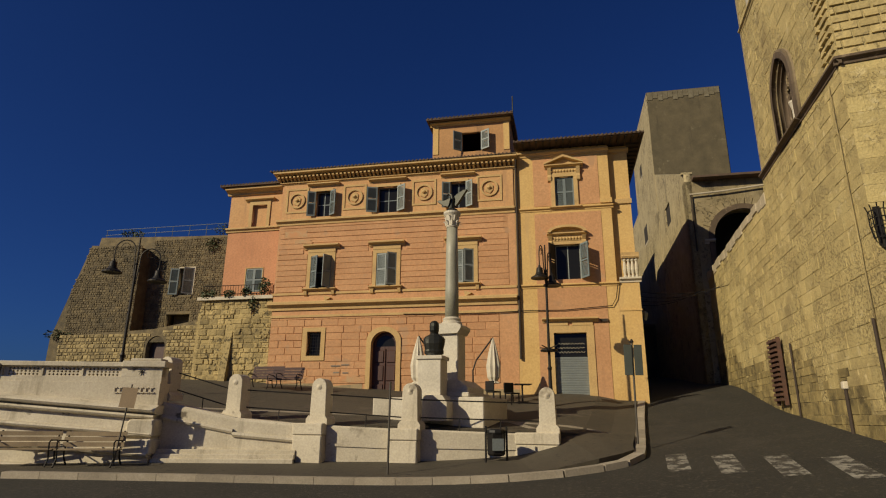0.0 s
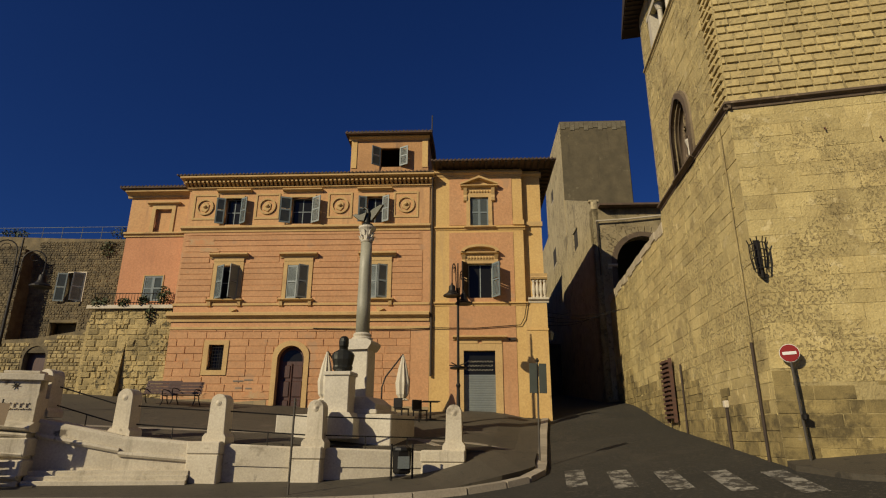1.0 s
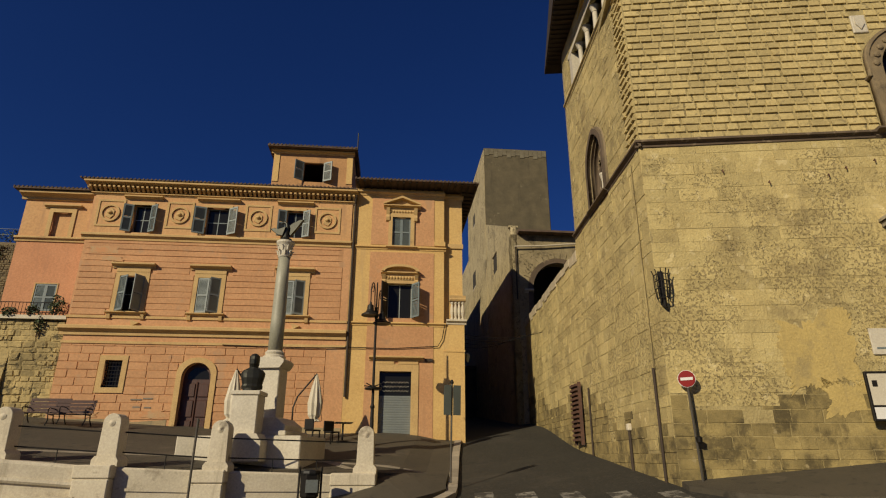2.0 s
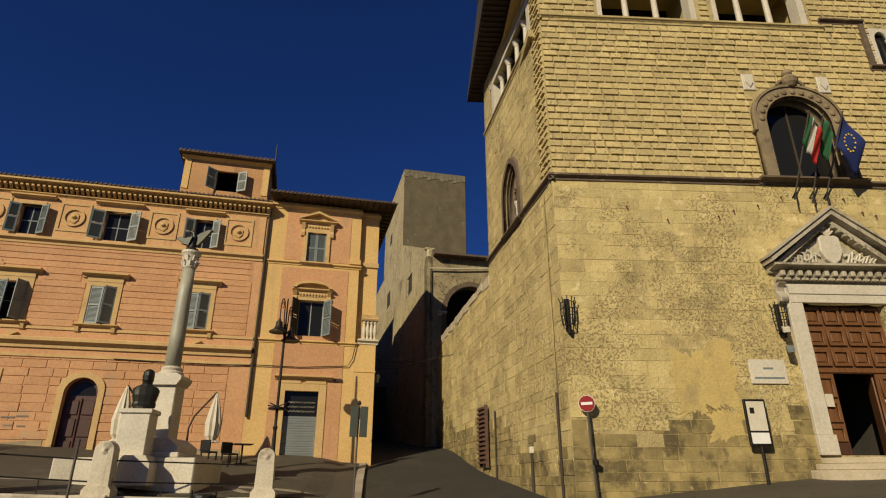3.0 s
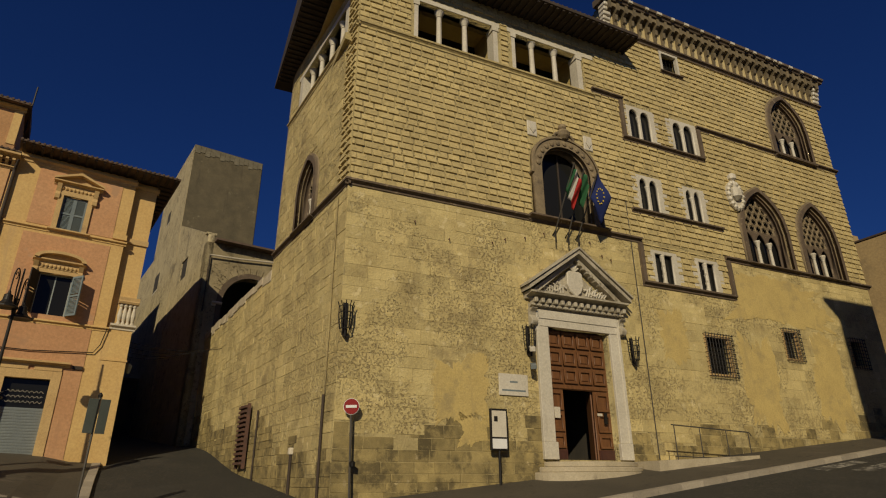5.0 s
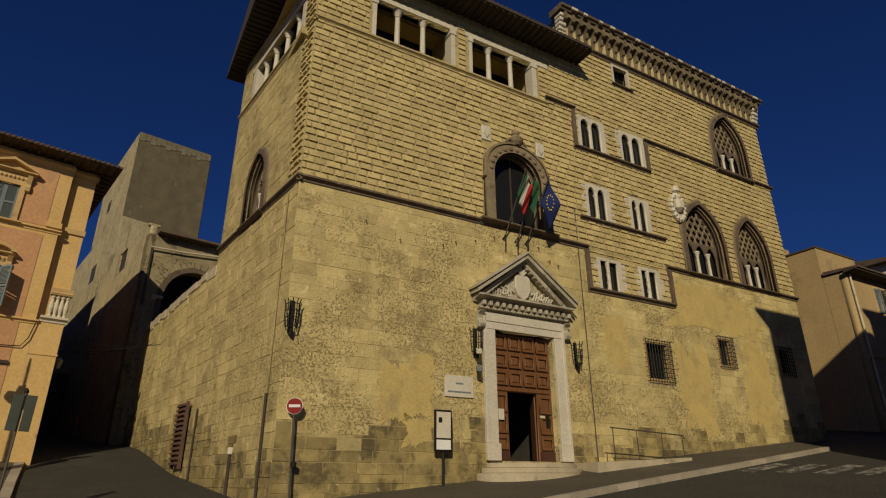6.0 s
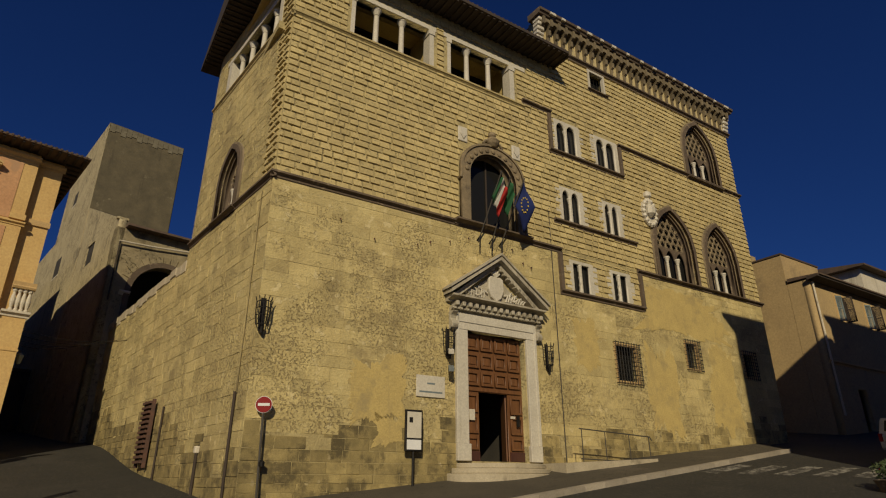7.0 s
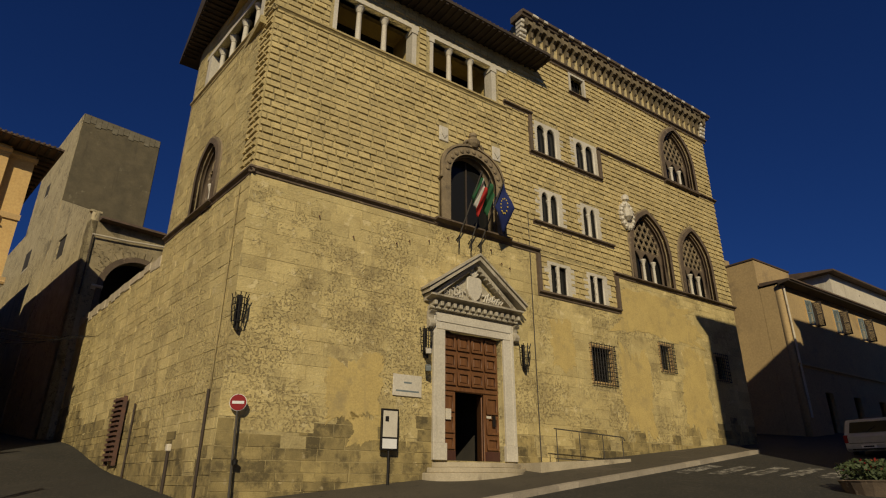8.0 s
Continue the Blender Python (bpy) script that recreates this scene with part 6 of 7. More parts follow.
part("plinth_course", box(B(), -1.3, 1.15, -1.22, 1.2, 0.78, 0.95), WHITESTONE, mon, bevel=0.03)
part("pedestal", box(B(), -0.42, 0.42, -0.42, 0.42, 1.42, 3.35), WHITESTONE, mon, bevel=0.03)
part("pedestal_cornice", prism(B(), [(-0.44, 3.2), (0.44, 3.2), (0.58, 3.4), (0.58, 3.5), (0.42, 3.6), (-0.42, 3.6), (-0.58, 3.5), (-0.58, 3.4)], "y", -0.55, 0.55), WHITESTONE, mon)
part("column_base", lathe(B(), [(0.42, 3.6), (0.42, 3.68), (0.34, 3.74), (0.37, 3.82), (0.29, 3.9)], 0, 0, 24), WHITESTONE, mon, smooth=False)
part("shaft", lathe(B(), [(0.275, 3.9), (0.27, 5.0), (0.25, 6.5), (0.225, 7.65)], 0, 0, 24), CIPOLLINO, mon, "grey-green marble column shaft", smooth=True)
bm = lathe(B(), [(0.24, 7.65), (0.26, 7.7), (0.23, 7.75), (0.25, 7.95), (0.3, 8.15), (0.36, 8.25), (0.36, 8.33)], 0, 0, 20)
for i in range(16):
    a, z = i * math.pi / 8, 7.85 if i % 2 else 8.05
    tube(bm, [(0.24 * math.cos(a), 0.24 * math.sin(a), z - 0.1), (0.3 * math.cos(a), 0.3 * math.sin(a), z + 0.08), (0.36 * math.cos(a), 0.36 * math.sin(a), z + 0.06)], 0.045, 6, 0.02)
part("capital", bm, WHITESTONE, mon, "carved leafy capital")
bm = B()
lathe(bm, [(0.22, 8.33), (0.24, 8.45), (0.14, 8.5)], 0, 0, 12)
tube(bm, [(-0.03, 0, 8.5), (-0.03, 0, 8.72), (0.02, 0, 8.95), (-0.02, 0, 9.12), (-0.14, 0, 9.2), (-0.24, 0, 9.15)], 0.15, 10, 0.04)
for s, tip in ((-1, (-0.62, -0.1, 8.62)), (1, (0.62, 0.1, 9.28))):
    prism(bm, [(-0.05, 8.95), (0.15, 8.6), (0.35, 8.85), (0.66, 9.3), (0.5, 9.3), (0.2, 9.15)] if s > 0 else [(0.02, 8.95), (-0.1, 8.55), (-0.3, 8.6), (-0.62, 8.85), (-0.5, 8.9), (-0.3, 8.85)], "y", -0.1 + 0.1 * s, 0.06 + 0.1 * s)
part("bronze_eagle", bm, BRONZE, mon, "dark bronze eagle with raised wings", bevel=0.02)
bp = thing("bust_pedestal", pose(0.196, 19.36, 1.511, 0, 0, -18) @ Matrix.Scale(0.89, 4), "white marble pedestal carrying a bronze bust", "pedestal")
part("block", box(B(), -0.44, 0.44, -0.42, 0.42, 0.85, 2.2), WHITESTONE, bp, bevel=0.02)
part("foot", prism(B(), [(-0.72, 0), (0.72, 0), (0.72, 0.62), (0.56, 0.86), (-0.56, 0.86), (-0.72, 0.62)], "y", -0.62, 0.6), WHITESTONE, bp)
part("cap", box(B(), -0.5, 0.5, -0.48, 0.48, 2.12, 2.26), WHITESTONE, bp, bevel=0.02)
bm = B()
lathe(bm, [(0.3, 2.26), (0.3, 2.34), (0.22, 2.42)], 0.05, 0, 16)
rows = ((2.34, 0.35, 0.20), (2.44, 0.36, 0.22), (2.5, 0.34, 0.22), (2.72, 0.39, 0.25), (2.88, 0.41, 0.24), (2.97, 0.35, 0.2), (3.03, 0.23, 0.17), (3.08, 0.16, 0.16), (3.13, 0.155, 0.18), (3.2, 0.175, 0.205), (3.36, 0.18, 0.21), (3.47, 0.17, 0.19), (3.54, 0.11, 0.13), (3.57, 0.04, 0.05))
rings = []
for z, rx, ry in rows:
    e = 0.75 if z < 3.05 else 1.0
    rings.append([bm.verts.new((0.05 + rx * math.copysign(abs(math.cos(a)) ** e, math.cos(a)), -0.02 * (z > 3.15) + ry * math.copysign(abs(math.sin(a)) ** e, math.sin(a)), z)) for a in (2 * math.pi * k / 16 for k in range(16))])
for a, b in zip(rings, rings[1:]):
    for k in range(16):
        bm.faces.new((a[k], a[(k + 1) % 16], b[(k + 1) % 16], b[k]))
bm.faces.new(rings[0][::-1])
bm.faces.new(rings[-1])
prism(bm, [(0.03, 3.24), (0.07, 3.24), (0.06, 3.34), (0.04, 3.34)], "y", -0.24, -0.15)
tagged(new("bronze_bust", mesh_of(bm, "bronze_bust", BRONZE)), "dark bronze bust on a marble pedestal", "statue").matrix_world = pose(0.196, 19.36, 1.511, 0, 0, -4) @ Matrix.Scale(0.89, 4)
# low marble blocks by the monument
for x, y, w, d, h in ((-1.35, 21.2, 0.9, 0.7, 0.62), (2.3, 22.6, 0.7, 1.4, 0.55)):
    ob = thing("marble_plinth", pose(x, y, piazza_z(x, y) - 0.05, 0, 0, -4), "low white marble plinth", "plinth")
    part("block", box(B(), -w / 2, w / 2, -d / 2, d / 2, 0, h), WHITESTONE, ob, bevel=0.025)


# ---- street furniture ----
def street_lamp(arms, height, label, reach=0.44, rise=0.0, fall=0.0):
    ob = thing("street_lamp", pose(0, 0, 0), label, "street lamp", "street lamps")
    part("pole", lathe(B(), [(0.14, -0.2), (0.14, 0.5), (0.09, 0.6), (0.07, 1.6), (0.1, 1.7), (0.06, 1.8), (0.05, height - 1.2), (0.07, height - 1.15), (0.035, height - 1.1), (0.03, height)], 0, 0, 12), IRON, ob)
    for s, dz in arms:
        top = height - 0.35 + dz
        mid, half = reach + 0.06, reach - 0.06
        pts = [(s * 0.05, 0, top - 1.3), (s * 0.12, 0, top - 0.4)] + [(s * (mid - half * math.cos(math.pi * k / 8)), 0, top - 0.35 + rise + 0.42 * math.sin(math.pi * k / 8)) for k in range(9)] + [(s * 2 * reach, 0, top - 0.36 - fall)]
        arm = part("arm", tube(B(), pts, 0.026, 6), IRON, ob)
        bm = B()
        tube(bm, [(s * (mid + 0.4 * half * math.cos(a * 0.6)), 0, top - 0.2 + rise + 0.14 * math.sin(a * 0.6)) for a in range(10)], 0.014, 5)
        part("scroll", bm, IRON, arm)
        x, z = s * 2 * reach, top - 0.3 - fall
        part("shade", lathe(B(), [(0.04, z), (0.06, z - 0.1), (0.13, z - 0.14), (0.15, z - 0.34), (0.22, z - 0.46), (0.38, z - 0.55), (0.38, z - 0.6), (0.05, z - 0.56)], x, 0, 18), IRON, ob, "dark bell-shaped lamp shade")
    return ob


street_lamp(((-1, 0.0), (1, -0.35)), 6.6, "tall dark iron street lamp with two bell shades", 0.46, 0.15, 0.3).matrix_world = pose(-12.1, 23.9, 2.2, 0, 0, 4)
lamp = street_lamp(((-1, 0.0), (1, -0.25)), 7.0, "tall dark iron street lamp with bell shades and a flower bracket", 0.17, 0.22, 0.3)
lamp.matrix_world = pose(5.08, 24.45, 1.9, 0, 0, 30)
bm = B()
for i in range(10):
    tube(bm, [(0, 0, 2.5), (0.38 * math.cos(i * 0.63), 0.38 * math.sin(i * 0.63), 2.45 + 0.08 * (i % 3))], 0.024, 5)
lathe(bm, [(0.34, 2.38), (0.36, 2.42), (0.34, 2.46)], 0, 0, 16)
part("flower_bracket", bm, IRON, lamp)

SIGNRED, SIGNWHITE = plain("red_sign_enamel", (0.24, 0.008, 0.008), 0.5), plain("white_sign_enamel", (0.75, 0.74, 0.70), 0.4)
GREYPOLE = plain("grey_galvanised_pole", (0.10, 0.09, 0.075), 0.5, 0.4)


ne = thing("no_entry_sign", pose(10.58, 12.18, road_z(10.58, 12.18), 0, -1.5, -41), "round red no-entry sign on a dark pole at the palace corner", "road sign")
part("pole", tube(B(), [(0, 0, 0), (0, 0, 2.72)], 0.03, 8), GREYPOLE, ne)
disc = part("disc", turned(lathe(B(), [(0.2, 0), (0.2, 0.012)], 0, 0, 28), pose(0, -0.035, 2.5, 90, 0, 0)), SIGNRED, ne)
part("white_bar", box(B(), -0.145, 0.145, -0.056, -0.05, 2.465, 2.535), SIGNWHITE, disc)
part("rim", turned(lathe(B(), [(0.212, -0.004), (0.212, 0.006)], 0, 0, 28), pose(0, -0.03, 2.5, 90, 0, 0)), SIGNWHITE, disc)
part("clamp", turned(lathe(B(), [(0.07, 0), (0.08, 0.1), (0.03, 0.14)], 0, 0, 10), pose(0.06, -0.02, 1.0)), IRON, ne)
fp = thing("sign_pole", pose(-0.95, 15.95, road_z(-0.95, 15.95) + 0.13), "slim dark sign pole seen edge-on at the kerb", "road sign")
part("pole", tube(B(), [(0, 0, 0), (0, 0, 2.3)], 0.028, 8), GREYPOLE, fp)
part("plate", box(B(), -0.012, 0.012, -0.03, 0.42, 1.9, 2.3), GREYPOLE, fp)
sb = thing("sign_boards", pose(6.0, 17.25, front_z(6.0, 17.25) - 0.02, 0, 1.0, -8), "pair of dark sign boards on a leaning pole", "road sign")
part("pole", tube(B(), [(0, 0, 0), (0.0, 0, 2.86)], 0.03, 8), GREYPOLE, sb)
for x in (-0.25, 0.04):
    part("board", box(B(), x, x + 0.23, -0.05, -0.03, 1.9, 2.78), plain("dark_green_board", (0.075, 0.085, 0.072), 0.6), sb, "grey-green board", bevel=0.004)
part("finial", lathe(B(), [(0.05, 2.83), (0.06, 2.88), (0.02, 2.95)], 0.0, 0, 8), IRON, sb)
ls = thing("brown_sign", pose(-8.62, 17.45, front_z(-8.62, 17.45), 0, 5, 6), "small blank sign on a leaning slim pole", "road sign")
part("pole", tube(B(), [(0, 0, 0), (0, 0, 2.2)], 0.022, 8), GREYPOLE, ls)
part("plate", box(B(), -0.22, 0.2, -0.03, -0.018, 1.55, 2.1), plain("faded_tan_plate", (0.36, 0.27, 0.17), 0.6), ls)


BENCHWOOD = material("pale_bench_wood", (0.34, 0.26, 0.155), (0.24, 0.18, 0.105), 0.4, rough=0.6, bump=0.2)


def bench(label, group, wood, backs):
    ob = thing("park_bench", pose(0, 0, 0), label, "bench", group)
    for i in range(3):
        part("seat_slat", box(B(), -0.8, 0.8, -0.38 + i * 0.15, -0.26 + i * 0.15, 0.43, 0.46), wood, ob)
    for i in range(backs):
        part("back_slat", box(B(), -0.8, 0.8, 0.1 + i * 0.05, 0.13 + i * 0.05, 0.5 + i * 0.14, 0.62 + i * 0.14), wood, ob)
    for x in (-0.72, 0.72):
        bm = tube(B(), [(x, -0.45, 0), (x, -0.3, 0.22), (x, -0.36, 0.42), (x, 0.05, 0.42), (x, 0.12, 0.5), (x, 0.26, 0.92)], 0.025, 6)
        tube(bm, [(x, 0.3, 0), (x, 0.1, 0.22), (x, 0.05, 0.42)], 0.025, 6)
        tube(bm, [(x, -0.36, 0.42), (x, -0.4, 0.62), (x, -0.3, 0.68), (x, 0.15, 0.66)], 0.02, 6)
        part("iron_end", bm, IRON, ob)
    return ob


bn = bench("slatted wooden bench with scrolled dark iron ends", "benches below the balustrade", BENCHWOOD, 3)
for i, (x, y, rz) in enumerate(((-9.2, 17.3, 186), (-11.0, 17.3, 188))):
    m = pose(x, y, front_z(x, y), 0, 0, rz - 180 + 3 * i)
    if i:
        copy_thing(bn, m)
    else:
        bn.matrix_world = m
for x, y in ((-7.6, 28.6), (-6.6, 28.3)):
    bench("old brown wooden bench against the house wall", "benches by the house", OLDWOOD, 4).matrix_world = pose(x, y, piazza_z(x, y), 0, 0, -13)
bk = thing("litter_basket", pose(2.0, 17.35, front_z(2.0, 17.35), 0, 0, 4), "dark metal litter basket between two posts with a bag inside", "litter bin")
part("basket", lathe(B(), [(0.2, 0.15), (0.25, 0.2), (0.27, 0.75), (0.25, 0.78)], 0, 0, 6), IRON, bk)
for x in (-0.3, 0.3):
    part("post", tube(B(), [(x, 0, -0.05), (x, 0, 0.95)], 0.03, 8), IRON, bk)
part("bag_rim", lathe(B(), [(0.26, 0.74), (0.28, 0.78), (0.27, 0.84), (0.2, 0.88)], 0, 0, 10), plain("black_bag_plastic", (0.02, 0.02, 0.02), 0.4), bk)
part("front_plate", box(B(), -0.16, 0.16, -0.28, -0.26, 0.3, 0.62), STEEL, bk)


def parasol(x, y, rz):
    z = piazza_z(x, y)
    ob = thing("parasol", pose(x, y, z, 0, 0, rz), "closed cream cantilever parasol on a dark pole", "parasol", "parasols by the monument")
    part("pole", tube(B(), [(0.9, 0, 0), (0.9, 0, 1.3), (0.75, 0, 1.75), (0.0, 0, 2.75)], 0.035, 8), IRON, ob)
    bm = B()
    n = 18
    rings = []
    for z1, r in ((0.75, 0.26), (0.85, 0.14), (1.0, 0.22), (1.5, 0.26), (2.1, 0.17), (2.6, 0.06), (2.72, 0.03)):
        rings.append([bm.verts.new((r * (1 + 0.25 * (k % 2)) * math.cos(2 * math.pi * k / n), r * (1 + 0.25 * (k % 2)) * math.sin(2 * math.pi * k / n), z1)) for k in range(n)])
    for a, b in zip(rings, rings[1:]):
        for k in range(n):
            bm.faces.new((a[k], a[(k + 1) % n], b[(k + 1) % n], b[k]))
    part("canopy", bm, CLOTH, ob, "cream canopy furled round its pole")
    part("base", box(B(), 0.5, 1.3, -0.4, 0.4, -0.1, 0.08), TRAVERTINE, ob, bevel=0.02)


parasol(-0.36, 25.0, 8)
parasol(2.95, 26.3, 178)
for i, (x, y) in enumerate(((3.6, 25.2), (4.1, 25.6), (2.9, 25.9))):
    z = piazza_z(x, y)
    if i != 1:
        ob = thing("cafe_chair", pose(x, y, z, 0, 0, 30 + 50 * i), "dark woven cafe chair", "chair", "cafe furniture")
        part("seat", box(B(), -0.24, 0.24, -0.24, 0.24, 0.4, 0.46), IRON, ob, bevel=0.02)
        part("backrest", box(B(), -0.26, 0.26, 0.2, 0.26, 0.46, 0.88), IRON, ob, bevel=0.02)
        for a in (-0.22, 0.18):
            for b in (-0.22, 0.18):
                part("leg", box(B(), a, a + 0.04, b, b + 0.04, -0.05, 0.4), IRON, ob)
    else:
        ob = thing("cafe_table", pose(x, y, z), "dark square cafe table", "table", "cafe furniture")
        part("tabletop", box(B(), -0.36, 0.36, -0.36, 0.36, 0.72, 0.76), IRON, ob)
        part("pedestal", lathe(B(), [(0.25, -0.05), (0.25, 0.03), (0.04, 0.06), (0.04, 0.72)], 0, 0, 10), IRON, ob)


# ---- on the palace walls ----
def wall_basket(parent_m, x, z, label):
    ob = thing("iron_lantern", parent_m @ pose(x, 0, z), label, "lantern", "iron cressets on the palace")
    bm = B()
    for i in range(6):
        a = math.pi * i / 5
        tube(bm, [(0.15 * math.cos(a), -0.07 - 0.22 * math.sin(a), -0.36), (0.19 * math.cos(a), -0.07 - 0.27 * math.sin(a), -0.05), (0.19 * math.cos(a), -0.07 - 0.27 * math.sin(a), 0.3), (0.23 * math.cos(a), -0.07 - 0.32 * math.sin(a), 0.42)], 0.014, 5)
    for zz, r in ((-0.36, 0.15), (-0.1, 0.18), (0.1, 0.19), (0.28, 0.19)):
        tube(bm, [(r * math.cos(math.pi * i / 10), -0.07 - (r + 0.08) * math.sin(math.pi * i / 10), zz) for i in range(11)], 0.014, 5)
    part("cage", bm, IRON, ob)
    part("back_plate", box(B(), -0.07, 0.07, -0.05, 0.01, -0.5, 0.42), IRON, ob)
    part("bracket", tube(B(), [(0, 0.03, -0.52), (0, -0.16, -0.56), (0, -0.2, -0.36)], 0.045, 6), IRON, ob)


PM = pose(MX, MY, 0, 0, 0, -23.5)
PS = PM @ pose(0, 0, 0, 0, 0, -83)
wall_basket(PM, 0.12, 5.95, "rusted iron cresset on the palace corner")
wall_basket(PM, 6.2, 5.9, "iron cresset beside the portal")
wall_basket(PM, 10.5, 5.9, "iron cresset beside the portal")
ob = thing("wall_plaque", PM @ pose(5.57, 0, 4.4), "white marble plaque with small dark lettering", "plaque")
part("slab", box(B(), -0.52, 0.52, -0.05, 0.01, -0.33, 0.33), WHITESTONE, ob, bevel=0.008)
part("letter_bar", box(B(), -0.14, 0.14, -0.054, -0.05, 0.06, 0.11), SHUTTER, ob)
part("letter_bar", box(B(), -0.42, 0.42, -0.054, -0.05, -0.2, -0.15), SHUTTER, ob)
ob = thing("information_board", PM @ pose(4.85, -0.25, road_z(14.6, 10.4) + 0.1), "framed white information board on a dark post", "notice board")
part("post", tube(B(), [(0, 0, -0.1), (0, 0, 1.0)], 0.035, 8), IRON, ob)
part("frame", box(B(), -0.29, 0.29, -0.05, 0.03, 0.95, 2.12), IRON, ob, bevel=0.01)
part("paper", box(B(), -0.24, 0.24, -0.056, -0.05, 1.32, 2.06), CLOTH, ob)
part("lower_sheet", box(B(), -0.24, 0.24, -0.056, -0.05, 1.0, 1.27), SIGNWHITE, ob)
part("stamp", box(B(), -0.17, -0.05, -0.06, -0.056, 1.75, 1.9), IRON, ob)
for z, w in ((5.6, 1), (5.05, 0)):
    ob = thing("security_camera", PM @ pose(6.28, -0.1, z, 0, 0, -30), "small pale security camera on a bracket", "camera")
    part("housing", turned(box(B(), -0.09, 0.09, -0.42, 0.05, -0.07, 0.07), pose(0, 0, 0, 18, 0, 0)), WHITESTONE if w else STEEL, ob, bevel=0.01)
    part("bracket", tube(B(), [(0, 0.12, -0.05), (0, -0.05, -0.05)], 0.03, 6), IRON, ob)
ob = thing("relief_shield", PM @ pose(17.5, 0, 13.5), "white carved relief on the palace wall", "relief")
bm = B()
prism(bm, [(0.5 * math.cos(k * math.pi / 9), 0.72 * math.sin(k * math.pi / 9) - 0.1) for k in range(18)], "y", -0.1, 0.02)
for k in range(16):
    a = k * math.pi / 8
    lathe(bm, [(0.03, 0.62 * math.sin(a) - 0.24), (0.12, 0.62 * math.sin(a) - 0.14), (0.09, 0.62 * math.sin(a) - 0.02), (0.03, 0.62 * math.sin(a) + 0.04)], 0.42 * math.cos(a), -0.12, 7)
lathe(bm, [(0.08, -0.35), (0.26, -0.2), (0.28, 0.1), (0.1, 0.3), (0.14, 0.42), (0.05, 0.54)], 0, -0.14, 9)
lathe(bm, [(0.06, 0.62), (0.2, 0.72), (0.2, 0.9), (0.08, 1.02)], 0, -0.1, 9)
part("carving", bm, WHITESTONE, ob)
hr = thing("ramp_handrail", PM @ pose(0, -1.15, 0), "thin grey steel handrail beside the entrance ramp", "handrail")
for x0, x1, za, zb in ((10.7, 14.2, 3.3, 3.16), (10.7, 13.6, 2.35, 2.28)):
    part("rail", tube(B(), [(x0, 0, za), (x1, 0, zb), (x1 + 0.1, 0, zb - 0.12)], 0.02, 6), GREYPOLE, hr)
for x in (10.8, 11.9, 13.1, 14.15):
    part("stanchion", tube(B(), [(x, 0, 1.8 + (x - 10) * 0.12), (x, 0, 3.3 - (x - 10.7) * 0.04)], 0.018, 6), GREYPOLE, hr)
ramp = tagged(new("entrance_ramp"), "pale concrete ramp beside the steps", "ramp")
ramp.matrix_world = PM
bm = B()
prism(bm, [(9.9, 1.4), (14.4, 1.6), (14.4, 2.42), (9.9, 2.2)], "y", -1.25, -0.02)
part("slab", bm, STEPSTONE, ramp)
pp = thing("wall_pipe", PM, "thin grey conduit down the palace wall", "pipe")
part("conduit", tube(B(), [(11.12, -0.03, 2.3), (11.12, -0.03, 12.0)], 0.02, 6), GREYPOLE, pp)
for s, z0, z1, r in ((7.3, 1.7, 4.1, 0.035), (3.15, 1.2, 2.45, 0.05), (0.75, 1.0, 3.9, 0.04), (0.68, 3.9, 10.0, 0.015)):
    ob = thing("wall_pipe", PS, "dark pipe fixed to the palace side wall", "pipe", "pipes on the side wall")
    part("pipe", tube(B(), [(-s, -0.06, z0), (-s, -0.06, z1)], r, 8), EAVEWOOD if z1 < 6 else MORTAR, ob)
    if r > 0.04:
        part("cap", box(B(), -s - 0.09, -s + 0.09, -0.13, 0.0, z1 - 0.05, z1 + 0.15), TRAVERTINE, ob, bevel=0.02)
rk = thing("notice_rack", PS @ pose(-8.75, 0, 0), "tall rusty iron rack fixed to the side wall", "rack")
for x in (-0.5, 0.5):
    part("upright", box(B(), x - 0.04, x + 0.04, -0.22, -0.1, 2.1, 4.45), RUST, rk)
for i in range(13):
    part("slat", box(B(), -0.5, 0.5, -0.3, -0.08, 2.25 + i * 0.17, 2.34 + i * 0.17), RUST, rk)


# flags over the portal
def flag(x, z, swing, cols, label, width, fold):
    ob = thing("flag", PM @ pose(x, -0.1, z), label, "flag", "flags over the portal")
    tip = Vector((swing, -1.15, 1.95))
    part("pole", tube(B(), [(0, 0.1, -0.5), tuple(tip)], 0.025, 6), GREYPOLE, ob)
    for k, c in enumerate(cols):
        bm = B()
        n = 8
        rows = []
        for i in range(n + 1):
            u = (k + i / n) / len(cols)
            row = []
            for j in range(9):
                v = j / 8
                p = tip + Vector((-swing, 1.15, -1.95)).normalized() * (0.1 + v * 0.95)
                sag = u * width
                wave = 0.1 * math.sin(u * fold + v * 3)
                row.append(bm.verts.new(p + Vector((sag * 0.42 + wave * 0.5, wave, -sag * 0.8 - 0.15 * u * u))))
            rows.append(row)
        for a, b in zip(rows, rows[1:]):
            for j in range(8):
                bm.faces.new((a[j], a[j + 1], b[j + 1], b[j]))
        cl = part("cloth", bm, c, ob, smooth=True)
        mod = cl.modifiers.new("thickness", "SOLIDIFY")
        mod.thickness = 0.006
    return ob


